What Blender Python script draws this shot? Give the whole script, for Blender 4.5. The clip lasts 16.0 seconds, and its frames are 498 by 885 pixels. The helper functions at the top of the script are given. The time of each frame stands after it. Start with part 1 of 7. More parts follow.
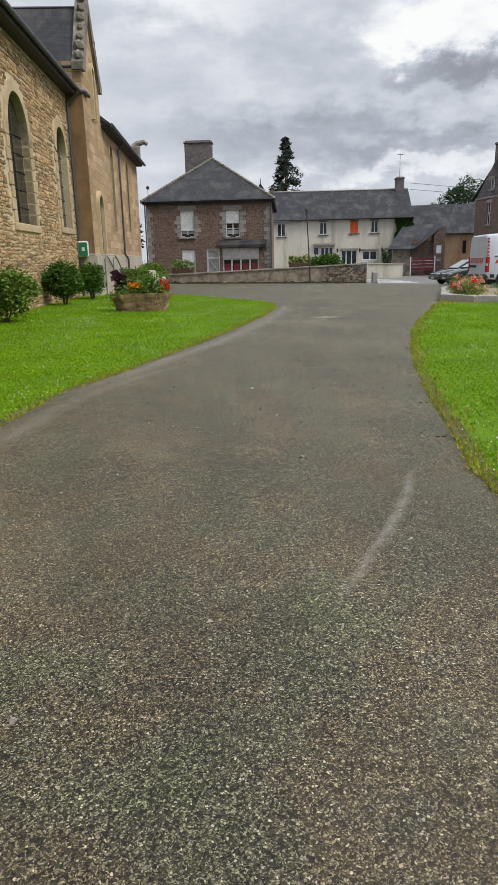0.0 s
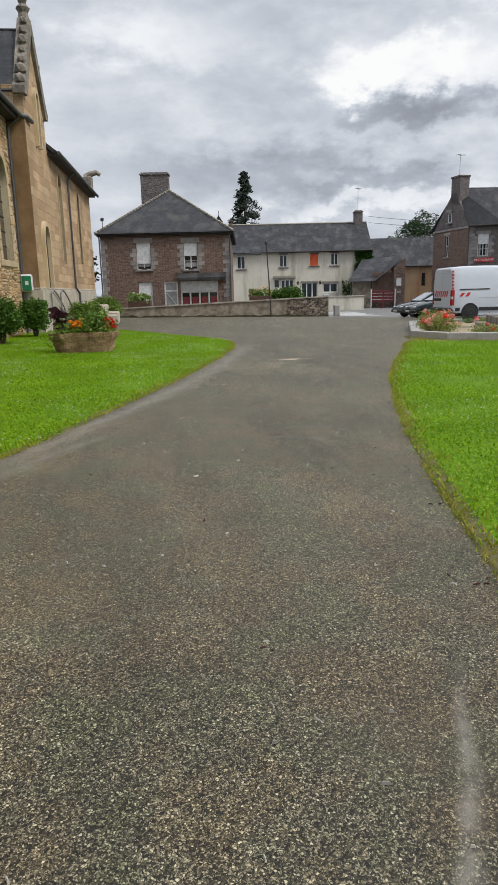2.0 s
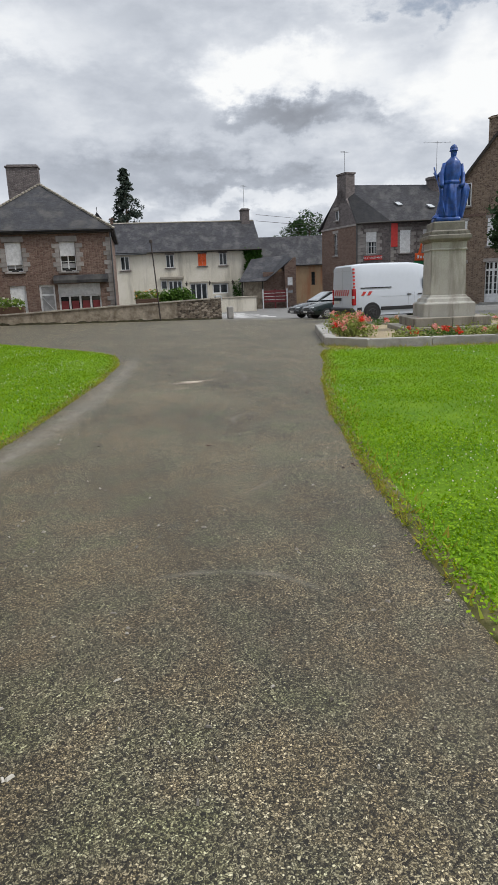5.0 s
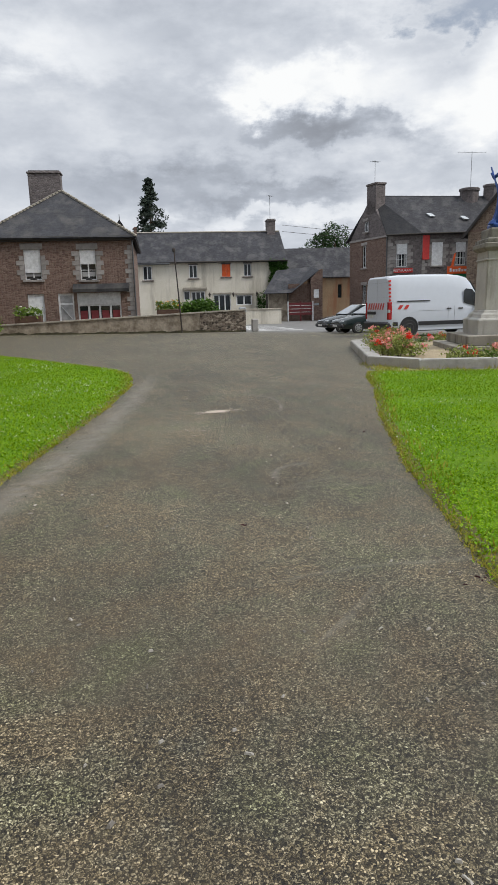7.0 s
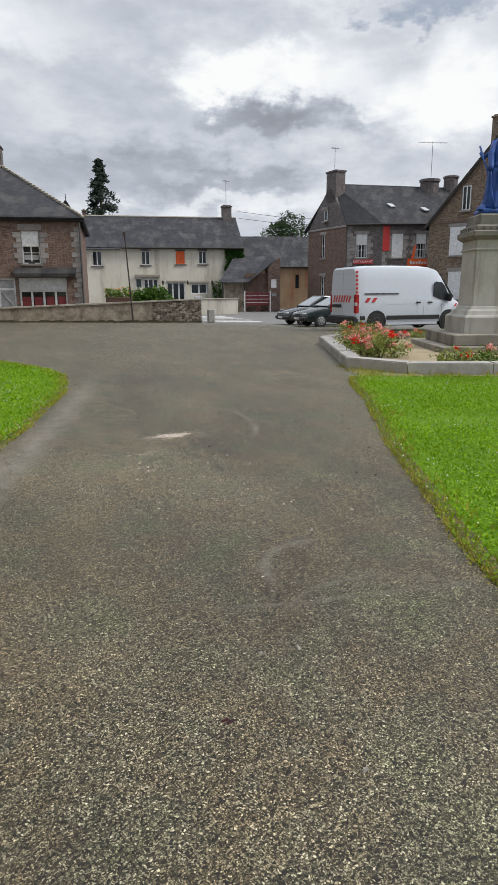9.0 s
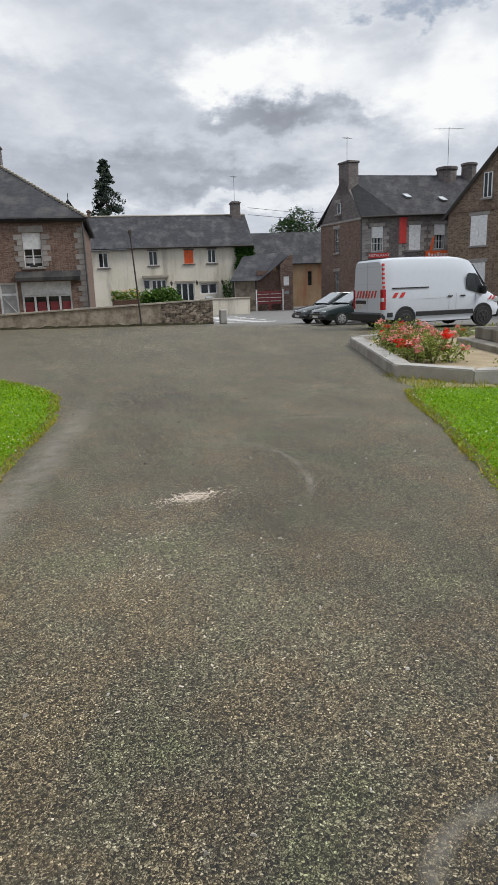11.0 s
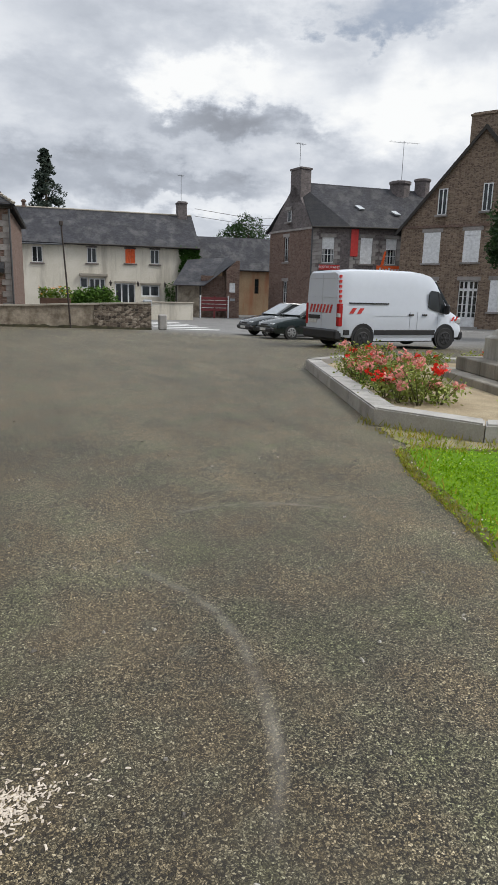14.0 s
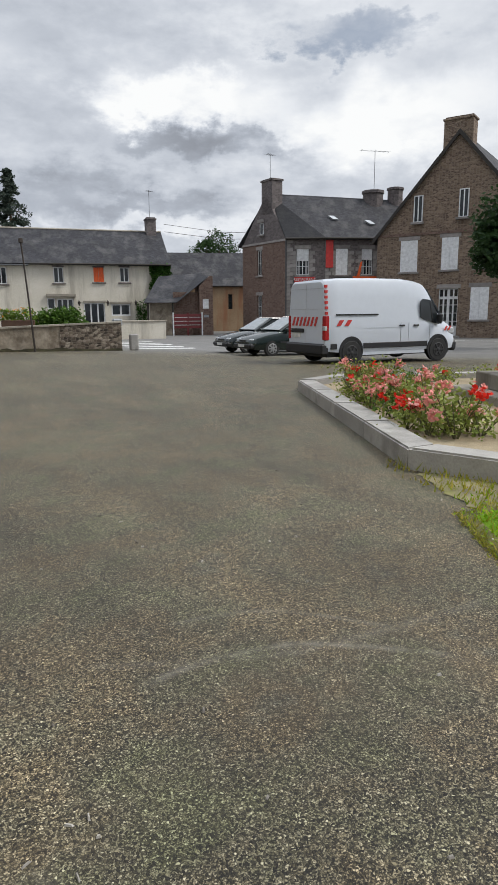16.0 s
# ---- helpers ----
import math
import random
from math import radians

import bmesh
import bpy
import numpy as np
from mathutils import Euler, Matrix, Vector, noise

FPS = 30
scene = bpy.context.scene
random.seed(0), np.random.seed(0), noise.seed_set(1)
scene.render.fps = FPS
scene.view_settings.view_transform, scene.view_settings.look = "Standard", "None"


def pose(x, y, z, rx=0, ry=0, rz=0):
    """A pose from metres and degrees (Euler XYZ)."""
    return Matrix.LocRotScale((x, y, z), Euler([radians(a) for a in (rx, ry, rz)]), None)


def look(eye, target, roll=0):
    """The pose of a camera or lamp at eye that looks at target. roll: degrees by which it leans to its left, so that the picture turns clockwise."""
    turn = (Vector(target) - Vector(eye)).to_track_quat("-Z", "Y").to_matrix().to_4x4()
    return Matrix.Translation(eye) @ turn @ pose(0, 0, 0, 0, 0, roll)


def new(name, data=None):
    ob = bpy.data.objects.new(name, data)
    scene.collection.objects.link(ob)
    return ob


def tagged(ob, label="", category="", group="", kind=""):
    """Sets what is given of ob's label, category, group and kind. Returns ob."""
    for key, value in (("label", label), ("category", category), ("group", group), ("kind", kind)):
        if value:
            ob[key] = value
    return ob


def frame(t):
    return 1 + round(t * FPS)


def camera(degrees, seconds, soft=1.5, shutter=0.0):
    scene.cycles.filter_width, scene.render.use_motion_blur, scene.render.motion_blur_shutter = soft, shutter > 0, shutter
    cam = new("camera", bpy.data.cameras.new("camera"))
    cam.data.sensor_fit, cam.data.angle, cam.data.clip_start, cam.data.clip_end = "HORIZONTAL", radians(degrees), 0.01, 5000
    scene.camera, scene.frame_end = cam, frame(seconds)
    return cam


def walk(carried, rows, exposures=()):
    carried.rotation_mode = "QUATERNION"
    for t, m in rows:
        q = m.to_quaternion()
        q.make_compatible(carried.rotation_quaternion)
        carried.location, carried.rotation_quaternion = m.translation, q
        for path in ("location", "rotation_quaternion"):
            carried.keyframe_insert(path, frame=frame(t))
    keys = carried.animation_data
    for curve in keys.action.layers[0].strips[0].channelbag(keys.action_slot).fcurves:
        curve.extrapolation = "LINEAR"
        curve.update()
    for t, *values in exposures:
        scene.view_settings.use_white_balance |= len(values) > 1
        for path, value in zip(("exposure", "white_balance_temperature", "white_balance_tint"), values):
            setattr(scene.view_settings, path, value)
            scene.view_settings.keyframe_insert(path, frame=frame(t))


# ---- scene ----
cam = camera(42.2, 16.0, 0.6)
PATH = [
    (0, (-0.799, 2.409, 1.267), (-0.451, 4.303, 0.726), -1.2),
    (0.5, (-0.634, 2.851, 1.301), (-0.428, 4.777, 0.803), -0.4),
    (1, (-0.544, 3.306, 1.327), (-0.235, 5.219, 0.83), -1.6),
    (1.5, (-0.365, 3.77, 1.354), (0.1, 5.657, 0.885), -1.0),
    (2, (-0.3, 4.184, 1.356), (0.164, 6.075, 0.902), -1.3),
    (2.5, (-0.161, 4.628, 1.378), (0.443, 6.483, 0.937), -3.7),
    (3, (-0.026, 5.054, 1.413), (0.437, 6.951, 0.98), -2.6),
    (3.5, (0.06, 5.501, 1.411), (0.636, 7.368, 0.985), -3.9),
    (6, (0.813, 8.0, 1.385), (1.614, 9.769, 0.907), -1.5),
    (6.5, (0.952, 8.431, 1.37), (1.748, 10.208, 0.912), -1.7),
    (7, (1.05, 8.917, 1.384), (1.768, 10.735, 0.959), -1.5),
    (7.5, (1.17, 9.342, 1.388), (2.062, 11.073, 0.93), -2.2),
    (8, (1.359, 9.83, 1.416), (2.224, 11.57, 0.942), -0.8),
    (10.5, (2.113, 12.278, 1.376), (2.946, 14.043, 0.938), -0.6),
    (11, (2.3, 12.741, 1.388), (3.113, 14.51, 0.927), -2.0),
    (11.5, (2.516, 13.139, 1.405), (3.304, 14.916, 0.939), 0.1),
    (12, (2.669, 13.608, 1.391), (3.49, 15.381, 0.962), -0.8),
    (12.5, (2.892, 14.008, 1.385), (3.813, 15.723, 0.926), -1.4),
    (13, (3.086, 14.402, 1.4), (3.987, 16.129, 0.947), -0.7),
    (13.5, (3.312, 14.774, 1.405), (4.369, 16.409, 0.949), -0.9),
    (14, (3.574, 15.149, 1.415), (4.554, 16.835, 0.971), 1.4),
    (14.5, (3.749, 15.567, 1.403), (4.689, 17.287, 1.004), -0.7),
    (15, (3.983, 15.95, 1.39), (4.933, 17.669, 1.015), -1.2),
    (15.5, (4.187, 16.408, 1.378), (5.069, 18.169, 1.028), -0.8),
    (16, (4.358, 16.811, 1.378), (5.401, 18.47, 0.98), -0.5),
]
walk(cam, [(t, look(eye, target, roll)) for t, eye, target, roll in PATH], exposures=[(0.0, 0.55), (16.0, 0.55)])


# ---- world and light ----
def sky_world():
    """Broken overcast: a grey deck with white heads, a dark streak, low cumulus and one blue gap; brighter overhead."""
    w = bpy.data.worlds.new("sky")
    scene.world = w
    w.use_nodes = True
    nt = w.node_tree
    N, L = nt.nodes, nt.links
    N.clear()

    def mth(op, *args):
        n = N.new("ShaderNodeMath"); n.operation = op
        for k, v in enumerate(args):
            if isinstance(v, (int, float)):
                n.inputs[k].default_value = v
            else:
                L.new(v, n.inputs[k])
        return n.outputs[0]

    def fbm(vec, scale, detail, rough, shift, stretch=(1, 1, 1)):
        m = N.new("ShaderNodeMapping")
        m.inputs["Location"].default_value, m.inputs["Scale"].default_value = shift, stretch
        L.new(vec, m.inputs["Vector"])
        n = N.new("ShaderNodeTexNoise")
        n.inputs["Scale"].default_value, n.inputs["Detail"].default_value, n.inputs["Roughness"].default_value = scale, detail, rough
        L.new(m.outputs[0], n.inputs["Vector"])
        return mth("SUBTRACT", n.outputs["Fac"], 0.5)

    def ramp(fac, stops):
        r = N.new("ShaderNodeValToRGB")
        e = r.color_ramp.elements
        while len(e) < len(stops):
            e.new(0.5)
        for k, (q, c) in enumerate(stops):
            e[k].position, e[k].color = q, (*c, 1)
        L.new(fac, r.inputs[0])
        return r.outputs[0]

    out = N.new("ShaderNodeOutputWorld")
    tc = N.new("ShaderNodeTexCoord").outputs["Generated"]
    sep = N.new("ShaderNodeSeparateXYZ")
    L.new(tc, sep.inputs[0])
    az = mth("MULTIPLY", mth("ARCTAN2", sep.outputs[0], sep.outputs[1]), 57.296)
    el = mth("MULTIPLY", mth("ARCSINE", mth("MAXIMUM", sep.outputs[2], 0.0)), 57.296)
    big = fbm(tc, 2.6, 6, 0.5, (1.3, 0.2, 0.4), (1, 1, 2.2))
    mid = fbm(tc, 8.5, 7, 0.55, (4.0, 2.0, 0.7), (1, 1, 2.4))
    fine = fbm(tc, 24, 6, 0.6, (0.3, 5.0, 2.1), (1, 1, 2.0))
    wa = mth("ADD", az, mth("ADD", mth("MULTIPLY", mid, 16.0), mth("MULTIPLY", fine, 5.0)))
    we = mth("ADD", el, mth("ADD", mth("MULTIPLY", fine, 4.0), mth("MULTIPLY", fbm(tc, 9, 6, 0.6, (7, 1, 3)), 6.0)))

    def lobe(a, e, ra, re_, sharp=1.0):
        da, de = mth("DIVIDE", mth("SUBTRACT", wa, a), ra), mth("DIVIDE", mth("SUBTRACT", we, e), re_)
        q = mth("ADD", mth("MULTIPLY", da, da), mth("MULTIPLY", de, de))
        return mth("EXPONENT", mth("MULTIPLY", mth("POWER", q, sharp), -1.0))

    v = mth("ADD", 0.50, mth("ADD", mth("MULTIPLY", big, 0.55), mth("ADD", mth("MULTIPLY", mid, 0.75), mth("MULTIPLY", fine, 0.30))))
    for a, e, ra, re_, sharp, k in CLOUDS:
        v = mth("ADD", v, mth("MULTIPLY", lobe(a, e, ra, re_, sharp), k))
    cl = ramp(v, [(0.0, (0.20, 0.215, 0.245)), (0.28, (0.305, 0.33, 0.375)), (0.52, (0.41, 0.436, 0.48)), (0.78, (0.55, 0.57, 0.60)), (1.0, (0.66, 0.668, 0.67))])
    lift = N.new("ShaderNodeMapRange"); lift.interpolation_type = "SMOOTHSTEP"
    for k, q in ((1, 22.0), (2, 80.0), (3, 1.0), (4, 2.5)):
        lift.inputs[k].default_value = q
    L.new(el, lift.inputs[0])
    b_cl = N.new("ShaderNodeBackground")
    L.new(cl, b_cl.inputs[0]); L.new(mth("MULTIPLY", lift.outputs[0], SKY_LEVEL), b_cl.inputs[1])
    sky = N.new("ShaderNodeTexSky"); sky.sky_type = "NISHITA"; sky.sun_disc = False
    sky.sun_elevation, sky.sun_rotation = radians(52), radians(SUN_TURN)
    b_sky = N.new("ShaderNodeBackground"); b_sky.inputs[1].default_value = 0.055
    L.new(sky.outputs[0], b_sky.inputs[0])
    gap = mth("MINIMUM", mth("MULTIPLY", mth("MAXIMUM", mth("SUBTRACT", mth("ADD", lobe(41.0, 20.6, 6.0, 1.7, 2.0), mth("MULTIPLY", fine, 0.9)), 0.26), 0.0), 0.85), 0.62)
    mx = N.new("ShaderNodeMixShader")
    L.new(gap, mx.inputs[0]); L.new(b_cl.outputs[0], mx.inputs[1]); L.new(b_sky.outputs[0], mx.inputs[2])
    L.new(mx.outputs[0], out.inputs[0])


# clouds as (bearing, height, half width, half height, edge, lightness), degrees
CLOUDS = [(28.5, 13.0, 6.0, 1.25, 2.0, -0.42), (27.0, 16.4, 6.5, 2.2, 2.0, 0.50), (44.0, 14.5, 11.0, 3.2, 1.5, 0.42), (40.0, 21.5, 10.0, 2.2, 1.0, 0.25),
          (15.0, 9.8, 12.0, 1.9, 1.5, -0.26), (25.0, 8.9, 7.0, 0.8, 1.5, -0.20), (24.5, 7.1, 9.0, 0.8, 2.0, 0.30), (7.0, 19.0, 6.0, 1.8, 1.5, 0.20), (36.0, 7.8, 4.0, 0.9, 1.5, 0.20), (-8.0, 12.0, 8.0, 2.5, 1.5, 0.12)]
SKY_LEVEL = 1.0
SUN_TURN = 127
sky_world()
sun = new("sun", bpy.data.lights.new("sun", "SUN"))
sun.data.energy, sun.data.angle, sun.data.color = 1.8, radians(18), (1.0, 0.96, 0.90)
sun.matrix_world = look((30, 6, 34), (6, 24, 0))


# ---- materials ----
def nodes(name):
    m = bpy.data.materials.new(name)
    m.use_nodes = True
    nt = m.node_tree
    b = nt.nodes["Principled BSDF"]
    return m, nt, b


def lk(nt, a, b):
    nt.links.new(a, b)


def coord(nt, world=False):
    if world:
        return nt.nodes.new("ShaderNodeNewGeometry").outputs["Position"]
    return nt.nodes.new("ShaderNodeTexCoord").outputs["Object"]


def noise_fac(nt, vec, scale, detail=6, rough=0.55, stretch=None):
    if stretch:
        mp = nt.nodes.new("ShaderNodeMapping"); mp.inputs["Scale"].default_value = stretch
        lk(nt, vec, mp.inputs["Vector"]); vec = mp.outputs[0]
    n = nt.nodes.new("ShaderNodeTexNoise")
    n.inputs["Scale"].default_value, n.inputs["Detail"].default_value, n.inputs["Roughness"].default_value = scale, detail, rough
    lk(nt, vec, n.inputs["Vector"])
    return n.outputs["Fac"]


def ramp_of(nt, fac, stops):
    r = nt.nodes.new("ShaderNodeValToRGB")
    e = r.color_ramp.elements
    while len(e) < len(stops):
        e.new(0.5)
    for i, (p, c) in enumerate(stops):
        c = (c, c, c) if isinstance(c, (int, float)) else c
        e[i].position, e[i].color = p, (*c, 1)
    lk(nt, fac, r.inputs[0])
    return r.outputs[0]


def mixc(nt, fac, a, b, how="MIX"):
    m = nt.nodes.new("ShaderNodeMix"); m.data_type = "RGBA"; m.blend_type = how
    for sock, v in ((m.inputs[0], fac), (m.inputs[6], a), (m.inputs[7], b)):
        if isinstance(v, (int, float)):
            sock.default_value = v
        elif isinstance(v, tuple):
            sock.default_value = (*v, 1)
        else:
            lk(nt, v, sock)
    return m.outputs[2]


def bump(nt, b, fac, strength, dist):
    n = nt.nodes.new("ShaderNodeBump")
    n.inputs["Strength"].default_value, n.inputs["Distance"].default_value = strength, dist
    lk(nt, fac, n.inputs["Height"]); lk(nt, n.outputs[0], b.inputs["Normal"])


def math_node(nt, op, a, b=None, c=None):
    n = nt.nodes.new("ShaderNodeMath"); n.operation = op
    for i, v in enumerate((a, b, c)):
        if v is None:
            continue
        if isinstance(v, (int, float)):
            n.inputs[i].default_value = v
        else:
            lk(nt, v, n.inputs[i])
    return n.outputs[0]


def per_piece(nt, island):
    if island:
        return nt.nodes.new("ShaderNodeNewGeometry").outputs["Random Per Island"]
    return nt.nodes.new("ShaderNodeObjectInfo").outputs["Random"]


def surf(name, c1, c2, scale=1.5, fine=18, rough=0.85, relief=0.35, dist=0.01, piece=None, vary=0.35, metal=0.0, stain=None, streak=False):
    """A worn surface: two colours mixed by broad noise, fine grain, optional stains and a change from piece to piece."""
    m, nt, b = nodes(name)
    v = coord(nt)
    broad = ramp_of(nt, noise_fac(nt, v, scale, 7, 0.6), [(0.32, c1), (0.68, c2)])
    grain = noise_fac(nt, v, fine, 5, 0.65)
    col = mixc(nt, 0.35, broad, ramp_of(nt, grain, [(0.3, 0.35), (0.7, 0.75)]), "OVERLAY")
    if stain:
        s = noise_fac(nt, v, scale * 0.7, 8, 0.65, (2.2, 2.2, 0.35) if streak else None)
        col = mixc(nt, ramp_of(nt, s, [(0.5, 0.0), (0.66, 0.75)]), col, stain)
    if piece:
        h = nt.nodes.new("ShaderNodeHueSaturation")
        val = nt.nodes.new("ShaderNodeMapRange")
        val.inputs[3].default_value, val.inputs[4].default_value = 1 - vary, 1 + vary
        lk(nt, per_piece(nt, piece == "island"), val.inputs[0]); lk(nt, val.outputs[0], h.inputs["Value"])
        lk(nt, col, h.inputs["Color"]); col = h.outputs[0]
    lk(nt, col, b.inputs["Base Color"])
    b.inputs["Roughness"].default_value, b.inputs["Metallic"].default_value = rough, metal
    b.inputs["Specular IOR Level"].default_value = 0.25
    if relief:
        bump(nt, b, grain, relief, dist)
    return m


def stone_courses(name, cols, mortar, bw, bh, scale=1.0, size=0.02, rough=0.9, axis="XZ", depth=0.03):
    """Coursed masonry too far off for single stones: uneven blocks with recessed joints."""
    m, nt, b = nodes(name)
    v = coord(nt)
    sw = nt.nodes.new("ShaderNodeSeparateXYZ"); lk(nt, v, sw.inputs[0])
    cb = nt.nodes.new("ShaderNodeCombineXYZ")
    along = math_node(nt, "MULTIPLY", math_node(nt, "SUBTRACT", sw.outputs[0], sw.outputs[1]), 0.9)
    lk(nt, along, cb.inputs[0]); lk(nt, sw.outputs[2], cb.inputs[1])
    warp = nt.nodes.new("ShaderNodeTexNoise"); warp.inputs["Scale"].default_value = 1.1
    lk(nt, cb.outputs[0], warp.inputs["Vector"])
    add = nt.nodes.new("ShaderNodeMixRGB"); add.blend_type = "LINEAR_LIGHT"; add.inputs[0].default_value = 0.10
    lk(nt, cb.outputs[0], add.inputs[1]); lk(nt, warp.outputs["Color"], add.inputs[2])
    br = nt.nodes.new("ShaderNodeTexBrick")
    br.inputs["Scale"].default_value = scale
    br.inputs["Brick Width"].default_value, br.inputs["Row Height"].default_value = bw, bh
    br.inputs["Mortar Size"].default_value, br.inputs["Mortar Smooth"].default_value = size, 0.6
    br.inputs["Color1"].default_value, br.inputs["Color2"].default_value = (0, 0, 0, 1), (1, 1, 1, 1)
    br.inputs["Mortar"].default_value = (0.5, 0.5, 0.5, 1)
    br.offset_frequency, br.squash, br.squash_frequency = 2, 1.35, 3
    lk(nt, add.outputs[0], br.inputs["Vector"])
    col = ramp_of(nt, br.outputs["Color"], [(i / (len(cols) - 1), c) for i, c in enumerate(cols)])
    broad = noise_fac(nt, v, 0.7, 6)
    col = mixc(nt, 0.5, col, ramp_of(nt, broad, [(0.3, 0.3), (0.7, 0.7)]), "OVERLAY")
    grain = noise_fac(nt, v, 14, 6, 0.65)
    col = mixc(nt, 0.4, col, ramp_of(nt, grain, [(0.3, 0.3), (0.7, 0.72)]), "OVERLAY")
    col = mixc(nt, br.outputs["Fac"], col, mortar)
    lk(nt, col, b.inputs["Base Color"])
    b.inputs["Roughness"].default_value = rough
    inv = nt.nodes.new("ShaderNodeMath"); inv.operation = "MULTIPLY_ADD"
    inv.inputs[1].default_value = -0.8
    lk(nt, br.outputs["Fac"], inv.inputs[0]); lk(nt, grain, inv.inputs[2])
    bump(nt, b, inv.outputs[0], 0.8, depth)
    return m


def rubble_wall(name, cols, mortar, bw, bh, joint=0.06, rough=0.9, depth=0.03):
    """Uneven rubble too far off for single stones: irregular cells wider than high, recessed joints."""
    m, nt, b = nodes(name)
    v = coord(nt)
    sw = nt.nodes.new("ShaderNodeSeparateXYZ"); lk(nt, v, sw.inputs[0])
    cb = nt.nodes.new("ShaderNodeCombineXYZ")
    along = math_node(nt, "MULTIPLY", math_node(nt, "SUBTRACT", sw.outputs[0], sw.outputs[1]), 0.9 / bw)
    lk(nt, along, cb.inputs[0]); lk(nt, math_node(nt, "DIVIDE", sw.outputs[2], bh), cb.inputs[1])
    wn = nt.nodes.new("ShaderNodeTexNoise"); wn.inputs["Scale"].default_value, wn.inputs["Detail"].default_value = 1.7, 3
    lk(nt, cb.outputs[0], wn.inputs["Vector"])
    warped = nt.nodes.new("ShaderNodeMixRGB"); warped.blend_type = "LINEAR_LIGHT"; warped.inputs[0].default_value = 0.28
    lk(nt, cb.outputs[0], warped.inputs[1]); lk(nt, wn.outputs["Color"], warped.inputs[2])
    cells, edges = nt.nodes.new("ShaderNodeTexVoronoi"), nt.nodes.new("ShaderNodeTexVoronoi")
    edges.feature = "DISTANCE_TO_EDGE"
    for t in (cells, edges):
        t.voronoi_dimensions = "2D"
        t.inputs["Scale"].default_value, t.inputs["Randomness"].default_value = 1.0, 0.78
        lk(nt, warped.outputs[0], t.inputs["Vector"])
    sp = nt.nodes.new("ShaderNodeSeparateColor"); lk(nt, cells.outputs["Color"], sp.inputs[0])
    col = ramp_of(nt, sp.outputs[0], [(i / (len(cols) - 1), c) for i, c in enumerate(cols)])
    grain = noise_fac(nt, v, 14, 6, 0.65)
    col = mixc(nt, 0.35, col, ramp_of(nt, noise_fac(nt, v, 0.5, 8, 0.7), [(0.3, 0.35), (0.7, 0.65)]), "OVERLAY")
    col = mixc(nt, 0.4, col, ramp_of(nt, grain, [(0.3, 0.3), (0.7, 0.72)]), "OVERLAY")
    gap = ramp_of(nt, edges.outputs["Distance"], [(joint * 0.2, 0.8), (joint * 1.8, 0.0)])
    col = mixc(nt, gap, col, mortar)
    lk(nt, col, b.inputs["Base Color"])
    b.inputs["Roughness"].default_value = rough
    inv = math_node(nt, "MULTIPLY_ADD", gap, -0.9, grain)
    bump(nt, b, inv, 0.8, depth)
    return m


def slate(name, c1, c2, lichen):
    m, nt, b = nodes(name)
    uv = nt.nodes.new("ShaderNodeTexCoord").outputs["UV"]
    v = coord(nt)
    br = nt.nodes.new("ShaderNodeTexBrick")
    br.inputs["Scale"].default_value = 1
    br.inputs["Brick Width"].default_value, br.inputs["Row Height"].default_value = 0.24, 0.14
    br.inputs["Mortar Size"].default_value, br.inputs["Mortar Smooth"].default_value = 0.008, 0.3
    br.inputs["Color1"].default_value, br.inputs["Color2"].default_value = (*c1, 1), (*c2, 1)
    br.inputs["Mortar"].default_value = (0.02, 0.02, 0.022, 1)
    lk(nt, uv, br.inputs["Vector"])
    s = noise_fac(nt, v, 0.75, 9, 0.66, (1.5, 1.5, 0.16))
    col = mixc(nt, ramp_of(nt, s, [(0.48, 0.0), (0.66, 0.8)]), br.outputs["Color"], lichen)
    dark = noise_fac(nt, v, 0.8, 5)
    col = mixc(nt, 0.6, col, ramp_of(nt, dark, [(0.3, 0.28), (0.7, 0.66)]), "OVERLAY")
    lk(nt, col, b.inputs["Base Color"])
    b.inputs["Roughness"].default_value, b.inputs["Specular IOR Level"].default_value = 0.66, 0.3
    inv = nt.nodes.new("ShaderNodeMath"); inv.operation = "SUBTRACT"; inv.inputs[0].default_value = 1
    lk(nt, br.outputs["Fac"], inv.inputs[1])
    bump(nt, b, inv.outputs[0], 0.5, 0.01)
    return m


def paint(name, c, rough=0.4, metal=0.0, coat=0.0, dirt=0.12):
    m, nt, b = nodes(name)
    n = noise_fac(nt, coord(nt), 5, 7, 0.65)
    d = tuple(x * (1 - dirt * 2.2) for x in c)
    lk(nt, ramp_of(nt, n, [(0.35, d), (0.62, c)]), b.inputs["Base Color"])
    b.inputs["Roughness"].default_value, b.inputs["Metallic"].default_value = rough, metal
    b.inputs["Coat Weight"].default_value = coat
    return m


def glass_dark(name, c=(0.015, 0.018, 0.02)):
    m, nt, b = nodes(name)
    lk(nt, ramp_of(nt, noise_fac(nt, coord(nt), 1.2, 3), [(0.4, c), (0.7, tuple(x * 2.2 for x in c))]), b.inputs["Base Color"])
    b.inputs["Roughness"].default_value, b.inputs["IOR"].default_value = 0.06, 1.5
    return m


